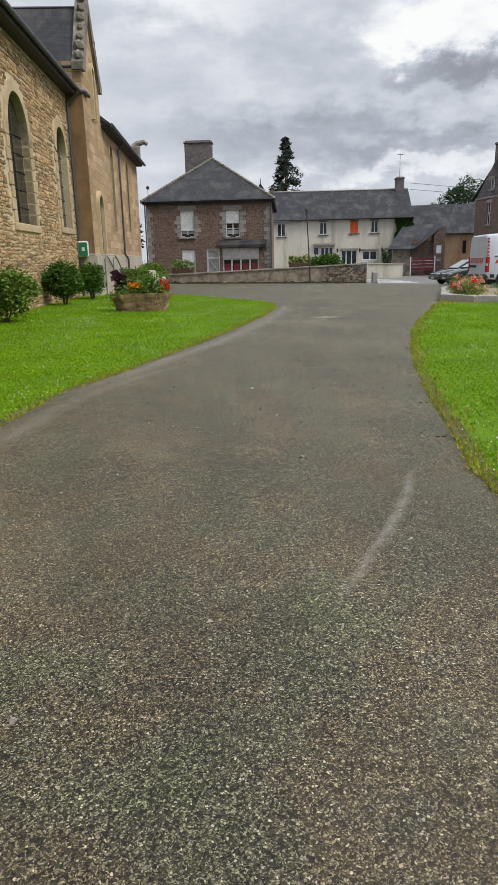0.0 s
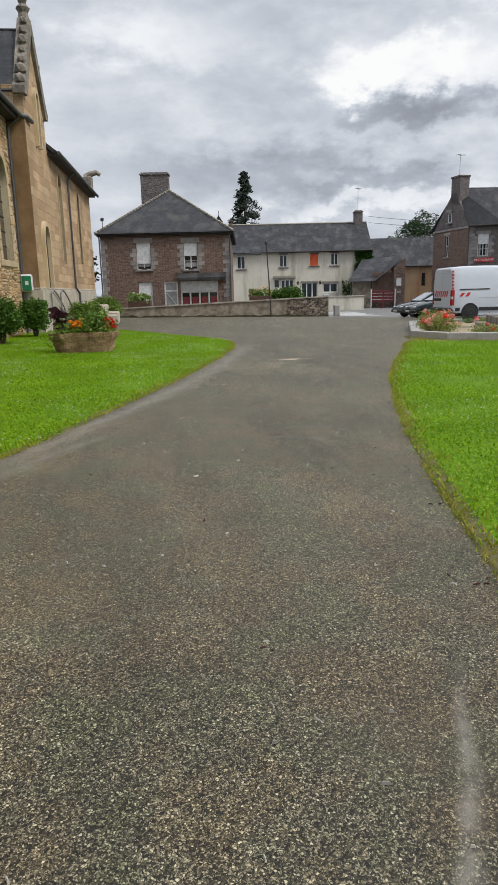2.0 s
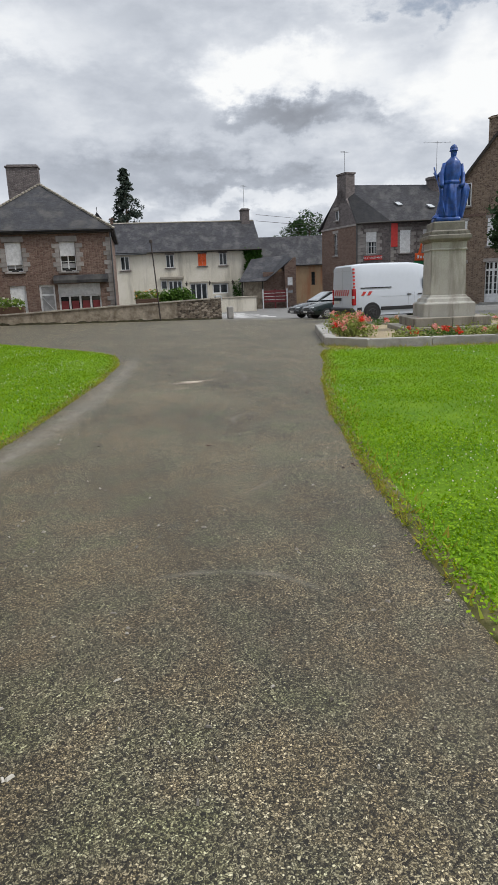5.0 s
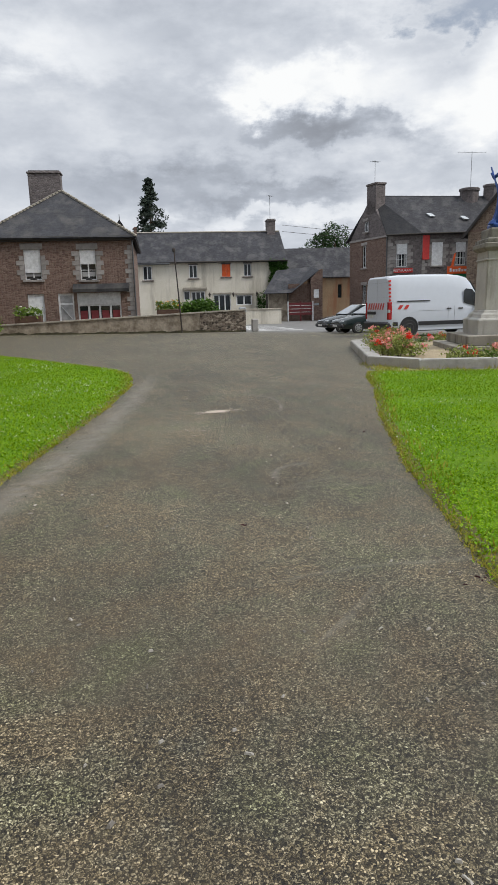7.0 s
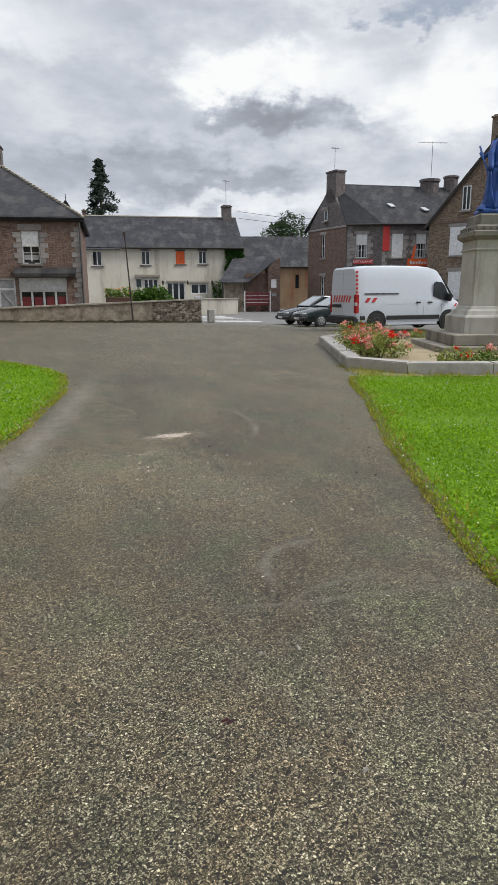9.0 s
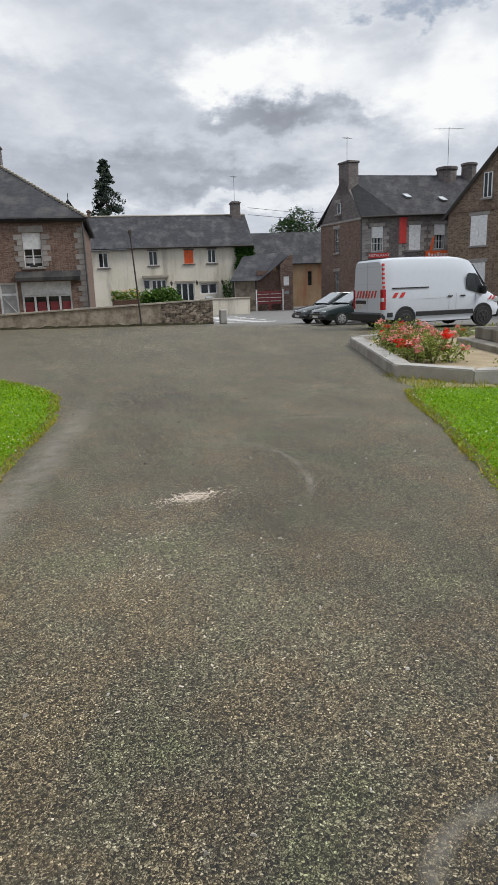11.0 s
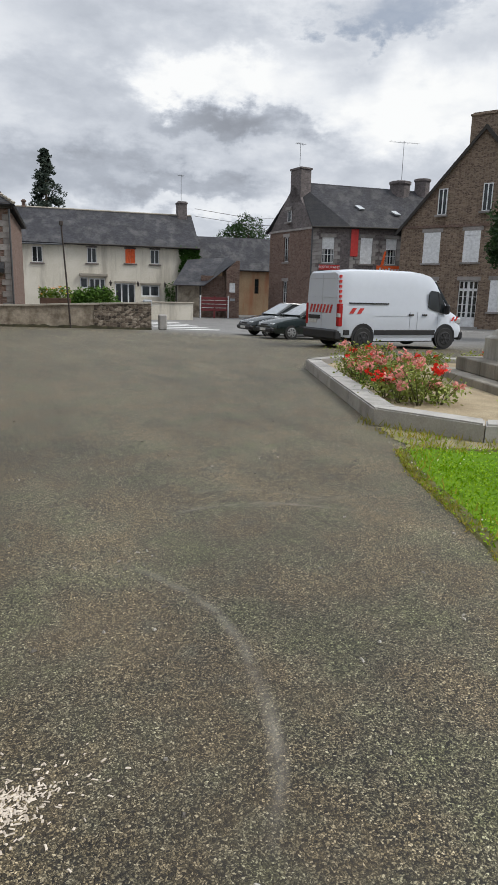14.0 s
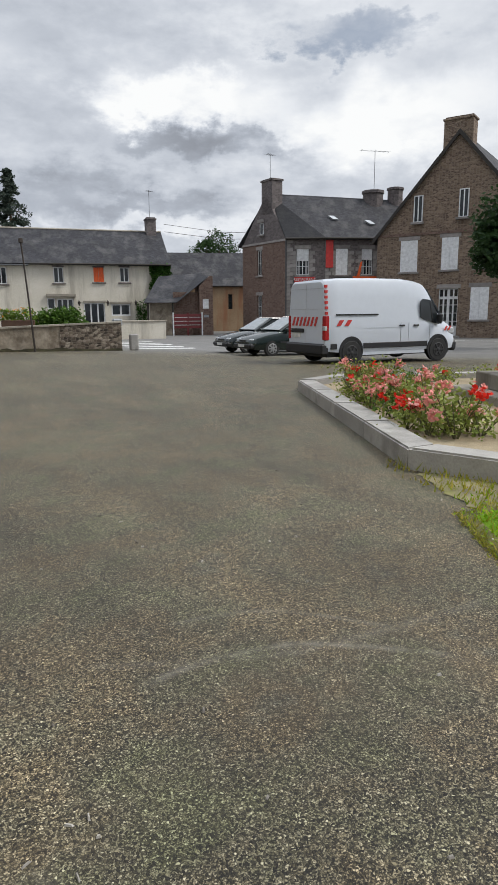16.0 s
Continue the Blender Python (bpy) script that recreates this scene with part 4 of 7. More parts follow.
def antenna(parent, x, y, z0, z1, turn=0.0, size=0.7):
    bm = bmesh.new()
    tube(bm, [(x, y, z0), (x, y, z1)], 0.022, 6)
    c, s = math.cos(turn), math.sin(turn)
    tube(bm, [(x - c * size, y - s * size, z1 - 0.12), (x + c * size, y + s * size, z1 - 0.06)], 0.014, 5)
    for k in range(7):
        t = -size + 2 * size * k / 6
        px, py = x + c * t, y + s * t
        tube(bm, [(px + s * 0.22, py - c * 0.22, z1 - 0.09), (px - s * 0.22, py + c * 0.22, z1 - 0.09)], 0.009, 4)
    return part("aerial", bm, M["metal_grey"], parent, "thin television aerial")


# ---- church ----
CH = pose(-4.0, 20.0, 0, 0, 0, 81.5)
church = thing("church", "old church of buff rubble and ochre ashlar with slate roofs", "church", CH)


def arch_pts(u0, u1, z0, z1, n=10, sharp=0.75):
    """Outline of a pointed opening, from the sill round to the sill."""
    w = (u1 - u0) / 2
    c = (u0 + u1) / 2
    spring = z1 - w * 1.35 * sharp * 1.25
    pts = [(u1, z0), (u1, spring)]
    for k in range(1, n):
        a = k / n
        pts.append((c + w * math.cos(a * math.pi / 2) ** 0.9, spring + (z1 - spring) * math.sin(a * math.pi / 2)))
    pts.append((c, z1))
    left = [(2 * c - u, z) for u, z in pts[:-1]]
    return pts + left[::-1]


def arched_wall(bm, u0, u1, z0, z1, arches, y, thick):
    """A wall with pointed openings: plain panels between, spandrels over, reveals inside."""
    cur = u0
    for (a, b, c, d) in sorted(arches):
        prism(bm, [(cur, z0), (a, z0), (a, z1), (cur, z1)], y, y + thick)
        prism(bm, [(a, z0), (b, z0), (b, c), (a, c)], y, y + thick)
        pts = arch_pts(a, b, c, d)
        half = len(pts) // 2
        right, left = pts[1:half + 1], pts[half:-1]
        for run, side in ((right, b), (left, a)):
            for (p, q) in zip(run, run[1:]):
                prism(bm, [p, q, (q[0], z1), (p[0], z1)] if abs(p[0] - q[0]) > 1e-4 else [p, q, (side, q[1]), (side, p[1])], y, y + thick) if abs(p[0] - q[0]) > 1e-4 else None
        cur = b
    prism(bm, [(cur, z0), (u1, z0), (u1, z1), (cur, z1)], y, y + thick)
    return bm


NAVE_WINDOWS = [(2.55, 4.5, 2.45, 6.0), (8.0, 9.45, 2.6, 6.05)]
CHOIR_WINDOWS = [(15.7, 16.5, 2.8, 6.6), (20.8, 21.6, 3.0, 6.55)]
nave_wall = part("nave_wall", arched_wall(bmesh.new(), -34, 10.7, -0.3, 7.75, NAVE_WINDOWS, 0.0, 0.7), M["nave_mortar"], church)
part("choir_wall", arched_wall(bmesh.new(), 13.9, 25.2, 1.7, 7.2, CHOIR_WINDOWS, -0.65, 0.7), M["ashlar"], church, "ochre ashlar wall with iron-stained joints")
bm = bmesh.new()
prism(bm, [(10.35, 1.7), (13.9, 1.7), (13.9, 8.6), (13.75, 8.6), (12.2, 10.95), (10.65, 8.6), (10.35, 8.6)], -0.652, 0.05)
part("gable_wall", bm, M["ashlar"], church)
part("buttress_face", boxes((10.34, 10.37, -0.64, 0.02, -0.3, 7.6)), M["ashlar_side"], church, "darker brown return of the transept")
part("plinth", boxes((10.33, 25.3, -0.74, 0.0, -0.4, 1.62), (10.33, 25.3, -0.70, 0.0, 1.62, 1.70), bevel=0.02), M["plinth"], church, "pale battered stone plinth")
part("east_wall", boxes((25.2, 25.9, -0.65, 9, -0.4, 7.2)), M["ashlar"], church)
part("back_wall", boxes((-34, 25.9, 9, 9.6, -0.4, 7.4)), M["nave_mortar"], church)

for (a, b, c, d) in NAVE_WINDOWS + CHOIR_WINDOWS:
    y = 0.0 if a < 9.6 else -0.65
    pts = arch_pts(a, b, c, d)
    deep = 0.20 if a < 9.6 else 0.10
    w = part("church_window", prism(bmesh.new(), [(u, z) for u, z in arch_pts(a + 0.0, b - 0.0, c, d)], y + deep, y + deep + 0.04), M["leaded"], church, "dark leaded lancet glazing")
    bars = bmesh.new()
    mid = (a + b) / 2
    box(bars, mid - 0.03, mid + 0.03, y + deep - 0.04, y + deep + 0.005, c, d - 0.25)
    z = c + 0.5
    while z < d - 0.7:
        box(bars, a, b, y + deep - 0.03, y + deep + 0.003, z - 0.012, z + 0.012)
        z += 0.5
    part("glazing_bars", bars, M["dark_wood"], w)
    # dressed surround of single stones
    if a < 9.6:
        n = 8
        for k in range(n):
            z = c + (d - 0.95 - c) * k / n
            hh = (d - 0.95 - c) / n
            for side, u in ((-1, a), (1, b)):
                ww = 0.36 if k % 2 else 0.24
                bmq = boxes((u if side > 0 else u - ww, u + ww if side > 0 else u, y - 0.05, y + 0.2, z + 0.006, z + hh - 0.006), bevel=0.012)
                part("jamb_stone", bmq, M["dressed"], church)
        run = pts[1:-1]
        for p, q in zip(run, run[1:]):
            m0 = Vector((mid, d - 1.3))
            po, qo = (Vector(p) - m0).normalized() * 0.28, (Vector(q) - m0).normalized() * 0.28
            bmq = prism(bmesh.new(), [p, q, (q[0] + qo[0], q[1] + qo[1]), (p[0] + po[0], p[1] + po[1])], y - 0.05, y + 0.2)
            part("arch_stone", bmq, M["dressed"], church)
        part("sill_stone", boxes((a - 0.3, b + 0.3, y - 0.07, y + 0.3, c - 0.22, c), bevel=0.02), M["dressed"], church)
    else:
        bmq = bmesh.new()
        run = pts
        for p, q in zip(run, run[1:]):
            m0 = Vector((mid, (c + d) / 2))
            sgn = 0.09
            po, qo = Vector((sgn if p[0] > mid else -sgn, 0)), Vector((sgn if q[0] > mid else -sgn, 0))
            prism(bmq, [p, q, (q[0] + qo[0], q[1] + qo[1] + 0.0), (p[0] + po[0], p[1] + po[1])], y - 0.04, y + 0.1) if (Vector(p) - Vector(q)).length > 0.02 and abs(p[0] - mid) + abs(q[0] - mid) > 0.03 else None
        part("hood_mould", bmq, M["dressed"], church)

# blind pointed doorway, small gable light
for (a, b, c, d), deep, mname in (((11.3, 12.5, 1.7, 4.2), -0.60, "door_brown"), ((11.85, 12.5, 6.9, 9.0), -0.60, "leaded")):
    part("arched_recess", prism(bmesh.new(), arch_pts(a + 0.12, b - 0.12, c, d - 0.15), -0.66, -0.655), M[mname], church)
    bmq = bmesh.new()
    mid = (a + b) / 2
    outer, inner = arch_pts(a, b, c, d), arch_pts(a + 0.14, b - 0.14, c, d - 0.18)
    for i in range(len(outer) - 1):
        prism(bmq, [inner[i], inner[i + 1], outer[i + 1], outer[i]], -0.80, -0.653)
    part("moulded_arch", bmq, M["dressed"], church)

# gable copings with worn crockets and finial
bmq = bmesh.new()
prism(bmq, [(10.2, 8.3), (10.65, 8.3), (12.2, 10.8), (13.75, 8.3), (14.15, 8.3), (14.15, 8.55), (13.95, 8.75), (12.36, 11.3), (12.04, 11.3), (10.45, 8.75), (10.2, 8.55)], -0.78, -0.35)
rnd = random.Random(3)
for k in range(7):
    t = k / 6
    for s in (-1, 1):
        cx, cz = 12.2 + s * (0.30 + 1.45 * t), 11.15 - 2.35 * t
        r = rnd.uniform(0.13, 0.24)
        bmesh.ops.create_icosphere(bmq, subdivisions=1, radius=r, matrix=Matrix.Translation((cx, -0.6, cz)))
lathe(bmq, [(0.22, 11.2), (0.17, 11.5), (0.26, 11.65), (0.12, 11.8), (0.20, 12.0), (0.08, 12.2), (0.04, 12.7)], 8, (12.2, -0.56, 0))
part("gable_coping", bmq, M["coping"], church, "weathered coping with worn carved crockets")

# roofs, eaves, gutters
roof_plane("nave_roof", [(-34.3, -0.45, 7.62), (10.6, -0.45, 7.62), (10.6, 4.8, 13.6), (-34.3, 4.8, 13.6)], M["slate"], church)
roof_plane("nave_roof", [(-34.3, 10.0, 7.62), (10.6, 10.0, 7.62), (10.6, 4.8, 13.6), (-34.3, 4.8, 13.6)], M["slate"], church)
roof_plane("transept_roof", [(10.3, -0.5, 8.4), (10.3, 4.8, 8.4), (12.2, 4.8, 11.0), (12.2, -0.5, 11.0)], M["slate"], church)
roof_plane("transept_roof", [(14.1, -0.5, 8.4), (14.1, 4.8, 8.4), (12.2, 4.8, 11.0), (12.2, -0.5, 11.0)], M["slate"], church)
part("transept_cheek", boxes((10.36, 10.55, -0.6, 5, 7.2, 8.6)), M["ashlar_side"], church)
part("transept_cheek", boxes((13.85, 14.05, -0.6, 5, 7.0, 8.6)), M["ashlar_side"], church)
roof_plane("choir_roof", [(13.9, -1.05, 7.15), (26.2, -1.05, 7.15), (26.2, 4.6, 11.6), (13.9, 4.6, 11.6)], M["slate"], church)
roof_plane("choir_roof", [(13.9, 9.6, 7.15), (26.2, 9.6, 7.15), (26.2, 4.6, 11.6), (13.9, 4.6, 11.6)], M["slate"], church)
part("eaves_board", boxes((-34, 10.33, -0.42, -0.05, 7.42, 7.56), (14.0, 26.0, -1.0, -0.6, 6.98, 7.08)), M["dark_wood"], church)
gut = bmesh.new()
tube(gut, [(-34.2, -0.52, 7.56), (10.2, -0.52, 7.60), (10.4, -0.72, 7.58), (11.1, -0.75, 7.56)], 0.075, 8)
tube(gut, [(13.95, -1.12, 7.08), (26.3, -1.12, 7.10)], 0.075, 8)
part("gutter", gut, M["lead"], church)
pipe = bmesh.new()
tube(pipe, [(18.0, -1.1, 7.05), (18.0, -0.75, 6.7), (18.0, -0.75, 1.75), (18.35, -0.85, 1.5), (18.4, -0.85, 0.0)], 0.055, 8)
part("downpipe", pipe, M["lead"], church, "dark zinc downpipe")
part("downpipe", tube(bmesh.new(), [(10.2, -0.5, 7.5), (10.2, -0.08, 7.2), (10.2, -0.08, 0.0)], 0.055, 8), M["lead"], church, "dark zinc downpipe")
garg = bmesh.new()
box(garg, 25.0, 25.5, -1.0, -0.5, 7.2, 8.0, bevel=0.04)
tube(garg, [(25.25, -0.6, 7.95), (25.25, -0.9, 8.15), (25.3, -1.25, 8.25), (25.3, -1.45, 8.12)], 0.2, 8, 0.55)
part("gargoyle", garg, M["coping"], church, "projecting weathered stone waterspout")

aed = thing("defibrillator_cabinet", "green and white wall cabinet fixed to the brown church return", "wall cabinet", CH @ Matrix.Translation((10.19, -0.22, 1.55)))
part("case", boxes((-0.14, 0.14, -0.2, 0.2, 0, 0.62), bevel=0.05), M["white"], aed)
part("door", boxes((-0.165, -0.142, -0.19, 0.14, 0.03, 0.56), bevel=0.02), M["green"], aed, "green enamel door")
part("emblem", boxes((-0.172, -0.166, -0.09, 0.03, 0.24, 0.38)), M["white"], aed)


# ---- brown house ----
def house(name, label, x, y, ang, g):
    h = thing(name, label, "house", pose(x, y, g, 0, 0, ang))
    DZ[h] = g
    return h


BHX, BHY = 6.2, 51.2
bh = house("brown_house", "two-storey brown granite house with hipped slate roof and white shutters", BHX, BHY, -14, -0.25)
holes = [(-2.72, -1.72, 3.05, 4.85), (0.60, 1.58, 2.98, 4.8), (-2.72, -1.70, 0.0, 2.2), (-0.88, 0.08, 0.0, 2.2), (0.28, 2.95, 0.45, 2.2)]
part("wall", pierced(bmesh.new(), -5.2, 3.8, -0.5, 5.4, holes, 0.5), M["brown_stone"], bh)
part("wall", boxes((-5.2, -4.7, 0.5, 12, -0.5, 5.4)), M["brown_stone"], bh)
part("wall", boxes((3.3, 3.8, 0.5, 12, -0.5, 5.4)), M["brown_stone"], bh)
part("wall", boxes((-4.7, 3.3, 11.5, 12, -0.5, 5.4)), M["brown_stone"], bh)
part("cornice", boxes((-5.4, 4.0, -0.2, 0.0, 5.3, 5.5), (-5.45, 4.05, -0.28, 0.0, 5.5, 5.58), bevel=0.02), M["dark_wood"], bh)
ax, az = -0.75, 8.95
for cs in ([(-5.5, -0.35, 5.5), (4.15, -0.35, 5.5), (ax, 4.6, az)], [(-5.5, -0.35, 5.5), (ax, 4.6, az), (ax, 7.8, az), (-5.5, 12.3, 5.5)],
           [(4.15, -0.35, 5.5), (ax, 4.6, az), (ax, 7.8, az), (4.15, 12.3, 5.5)], [(-5.5, 12.3, 5.5), (4.15, 12.3, 5.5), (ax, 7.8, az)]):
    roof_plane("roof", cs, M["slate"], bh)
hipt = bmesh.new()
for a, b in (((-5.5, -0.35, 5.52), (ax, 4.6, az + 0.02)), ((4.15, -0.35, 5.52), (ax, 4.6, az + 0.02))):
    for k in range(26):
        p = Vector(a).lerp(Vector(b), (k + 0.5) / 26)
        d = (Vector(b) - Vector(a)).normalized()
        box(hipt, -0.09, 0.09, -0.1, 0.1, -0.03, 0.07, Matrix.Translation(p) @ d.to_track_quat("X", "Z").to_matrix().to_4x4(), )
part("hip_tiles", hipt, M["cap"], bh, "pale ridge tiles on the hips")
chimney(bh, -3.1, -0.95, 6.2, 7.1, 7.0, 10.5, M["grey_stone"])
fin = bmesh.new()
box(fin, 2.8, 3.2, 3.4, 4.0, 5.7, 6.55)
prism(fin, [(2.7, 6.5), (3.3, 6.5), (3.0, 6.95)], 3.3, 4.1)
tube(fin, [(3.0, 3.6, 6.9), (3.0, 3.6, 7.3)], 0.02, 6)
part("dormer", fin, M["slate"], bh, "small slate dormer with a finial")
for (a, b, c, d), half in ((holes[0], 0.42), (holes[1], 0.95)):
    w = casement(bh, a, b, c, d, 0.0, 2, 3)
    part("net_curtain", boxes((a + 0.08, b - 0.08, 0.143, 0.148, c + 0.22, c + 0.5)), M["lace"], w)
    roller(w, a + 0.02, b - 0.02, c + half, d, 0.0)
    sill(w, a - 0.14, b + 0.14, c, 0.0, M["quoin"])
    part("lintel", boxes((a - 0.16, b + 0.16, -0.03, 0.1, d, d + 0.36), bevel=0.015), M["quoin"], w)
    quoins(bh, a, c + 0.02, d - 0.1, 0.0, -1)
    quoins(bh, b, c + 0.02, d - 0.1, 0.0, 1)
    pot = part("flower_box", boxes((a + 0.3, b - 0.3, -0.09, 0.06, c, c + 0.13), bevel=0.02), M["black"], w)
quoins(bh, -5.2, 0.2, 5.2, 0.0, 1)
quoins(bh, 3.8, 0.2, 5.2, 0.0, -1)
part("door", boxes((-2.7, -1.72, 0.1, 0.16, -0.1, 2.18)), M["shutter"], bh, "plain white roller door")
d2 = part("door", boxes((-0.88, -0.78, 0.08, 0.2, -0.1, 2.2), (-0.02, 0.08, 0.08, 0.2, -0.1, 2.2), (-0.78, -0.02, 0.08, 0.2, 2.08, 2.2), (-0.78, -0.02, 0.1, 0.18, 1.5, 1.62), (-0.78, -0.02, 0.1, 0.16, -0.1, 0.5)), M["white"], bh, "white glazed door")
part("pane", boxes((-0.78, -0.02, 0.12, 0.13, 0.5, 1.5), (-0.78, -0.02, 0.12, 0.13, 1.62, 2.08)), M["lace"], d2, "frosted pane")
bmq = bmesh.new()
box(bmq, -0.55, 0.55, -0.035, 0.035, -0.01, 0.01, Matrix.Translation((-0.4, 0.1, 1.0)) @ Euler((0, radians(52), 0)).to_matrix().to_4x4())
part("door_bar", bmq, M["white"], d2)
shop = casement(bh, 0.28, 2.95, 0.45, 1.5, 0.0, 4, 1, 0.10)
roller(shop, 0.28, 2.95, 1.5, 2.2, 0.0, "white shop-front shutter panel")
part("curtain", boxes(*[(0.40 + 0.668 * k, 0.84 + 0.668 * k, 0.142, 0.148, 0.56, 1.12) for k in range(4)]), M["curtain"], shop, "dark red curtains behind the panes")
bmq = bmesh.new()
prism(bmq, [(0.0, 0.0), (0, 0.5), (-0.10, 0.5), (-0.45, 0.18), (-0.45, 0.0)], 0.1, 3.5)
bmq.transform(Matrix(((0, 1, 0, 0), (1, 0, 0, 0), (0, 0, 1, 2.25), (0, 0, 0, 1))))
bmesh.ops.recalc_face_normals(bmq, faces=bmq.faces)
part("canopy", bmq, M["slate"], bh, "dark slate canopy over the shop window")
bmq = bmesh.new()
tube(bmq, [(-5.25, -0.1, 5.3), (-5.25, -0.1, 0.0)], 0.05, 8)
part("downpipe", bmq, M["lead"], bh)
part("downpipe", tube(bmesh.new(), [(3.86, -0.1, 5.3), (3.86, -0.1, 0.0)], 0.05, 8), M["lead"], bh)
bmq = bmesh.new()
tube(bmq, [(-4.9, -0.3, 5.5), (-4.9, -0.3, 6.4)], 0.02, 6)
bmesh.ops.create_icosphere(bmq, subdivisions=1, radius=0.14, matrix=Matrix.Translation((-4.9, -0.3, 6.45)))
part("roof_lamp", bmq, M["iron"], bh)

# ---- white house ----
wh = house("white_house", "long cream-rendered house with weathered slate roof and orange shutters", 24, 70, -14, -0.4)
WHH = [(-8.73, -7.89, 3.7, 5.0), (-4.31, -3.52, 3.8, 5.05), (-1.12, -0.29, 3.88, 5.05), (1.03, 1.79, 3.88, 5.08), (-4.95, -4.3, 1.7, 2.6), (-4.2, -2.84, 0.0, 2.55), (-2.05, -0.33, 0.1, 2.2), (0.2, 1.8, 1.1, 2.1)]
part("wall", pierced(bmesh.new(), -12.5, 5.2, -0.6, 5.3, WHH, 0.45), M["render"], wh)
part("wall", boxes((-12.5, -12.0, 0.45, 7, -0.6, 5.3)), M["render"], wh)
part("wall", boxes((4.75, 5.2, 0.45, 7, -0.6, 5.3)), M["render"], wh)
part("wall", boxes((-12.5, 5.2, 7, 7.4, -0.6, 5.3)), M["render"], wh)
bmq = prism(bmesh.new(), [(0.0, 5.28), (7.4, 5.28), (3.7, 8.05)], 4.76, 5.19)
bmq.transform(Matrix(((0, 1, 0, 0), (1, 0, 0, 0), (0, 0, 1, 0), (0, 0, 0, 1))))
bmesh.ops.recalc_face_normals(bmq, faces=bmq.faces)
part("gable", bmq, M["render"], wh)
roof_plane("roof", [(-12.7, -0.35, 5.3), (5.35, -0.35, 5.3), (5.35, 3.9, 8.45), (-12.7, 3.9, 8.45)], M["slate_pale"], wh)
roof_plane("roof", [(-12.7, 7.8, 5.3), (5.35, 7.8, 5.3), (5.35, 3.9, 8.45), (-12.7, 3.9, 8.45)], M["slate_pale"], wh)
part("ridge", tube(bmesh.new(), [(-12.7, 3.9, 8.46), (5.35, 3.9, 8.46)], 0.09, 6), M["cap"], wh)
part("gutter", tube(bmesh.new(), [(-6.1, -0.42, 5.28), (5.3, -0.42, 5.30)], 0.07, 8), M["dark_wood"], wh)
part("gutter", tube(bmesh.new(), [(-12.7, -0.42, 5.14), (-6.2, -0.42, 5.16)], 0.06, 8), M["lead"], wh)
chimney(wh, 4.0, 4.85, 3.4, 4.4, 7.9, 9.6, M["grey_stone"])
antenna(wh, 4.4, 3.9, 9.5, 12.0, 0.6, 0.35)
chimney(wh, -9.5, -9.2, 3.8, 4.1, 8.4, 9.0, M["brown_stone"])
for i, (a, b, c, d) in enumerate(WHH[:4]):
    if i == 2:
        board_shutter(wh, a, b, c, d, 0.06, M["orange"])
    w = casement(wh, a, b, c, d, 0.0, 2, 1, 0.07)
    sill(w, a - 0.16, b + 0.16, c - 0.02, 0.0, M["grey_stone"], 0.1, 0.12)
    if i:
        part("lintel", boxes((a - 0.08, b + 0.08, -0.03, 0.06, d, d + 0.12)), M["grey_stone"], w)
casement(wh, *WHH[4], 0.0, 1, 1, 0.1)
casement(wh, *WHH[5], 0.0, 3, 2, 0.1, name="door")
casement(wh, *WHH[6], 0.0, 3, 1, 0.1, name="french_window")
casement(wh, *WHH[7], 0.0, 2, 1, 0.12)
part("door_canopy", boxes((-5.0, -2.65, -0.3, 0.0, 2.68, 2.92), bevel=0.03), M["cap"], wh)
part("lintel", boxes((-2.1, -0.25, -0.06, 0.02, 2.22, 2.36), (0.1, 1.95, -0.06, 0.02, 2.14, 2.28)), M["cap"], wh)
for u in (-2.42, -0.1, 2.25):
    bmq = bmesh.new()
    tube(bmq, [(u, 0, 2.35), (u, -0.2, 2.4), (u, -0.25, 2.3)], 0.025, 6)
    lathe(bmq, [(0.05, 1.95), (0.11, 2.2), (0.13, 2.24), (0.02, 2.36)], 8, (u, -0.25, 0))
    part("wall_lantern", bmq, M["iron"], wh)


def leaf_cloud(name, material, parent, pts, size, seed, per=1, aspect=0.55):
    """Many small leaf blades round the given points (x, y, z, spread)."""
    r = random.Random(seed)
    verts, faces = [], []
    dz = DZ.get(parent, 0.0) if parent else 0.0
    for x, y, z, sp in pts:
        for _ in range(per):
            c = Vector((x + r.gauss(0, sp), y + r.gauss(0, sp), z + r.gauss(0, sp) - dz))
            a = Vector((r.gauss(0, 1), r.gauss(0, 1), r.gauss(0, 0.6))).normalized()
            b = a.cross(Vector((r.gauss(0, 1), r.gauss(0, 1), r.gauss(0, 1)))).normalized()
            s = size * r.uniform(0.6, 1.3)
            k = len(verts)
            verts += [c - a * s, c + b * s * aspect, c + a * s, c - b * s * aspect]
            faces.append((k, k + 1, k + 2, k + 3))
    me = bpy.data.meshes.new(name)
    me.from_pydata([tuple(v) for v in verts], [], faces)
    me.materials.append(material)
    ob = new(name, me)
    if parent is not None:
        ob.parent = parent
    return ob


rnd = random.Random(8)
ivy = [(rnd.uniform(3.55, 5.3), -0.1 + rnd.uniform(-0.12, 0.06), rnd.uniform(2.2, 5.35), 0.06) for _ in range(1500)]
ivy = [p for p in ivy if p[0] > 3.6 + 0.55 * noise.noise((p[2] * 1.3, 0, 0)) + max(0, (3.0 - p[2]) * 0.3)]
iv = thing("ivy", "dark green ivy climbing the corner of the cream house", "ivy", wh.matrix_basis.copy())
DZ[iv] = -0.4
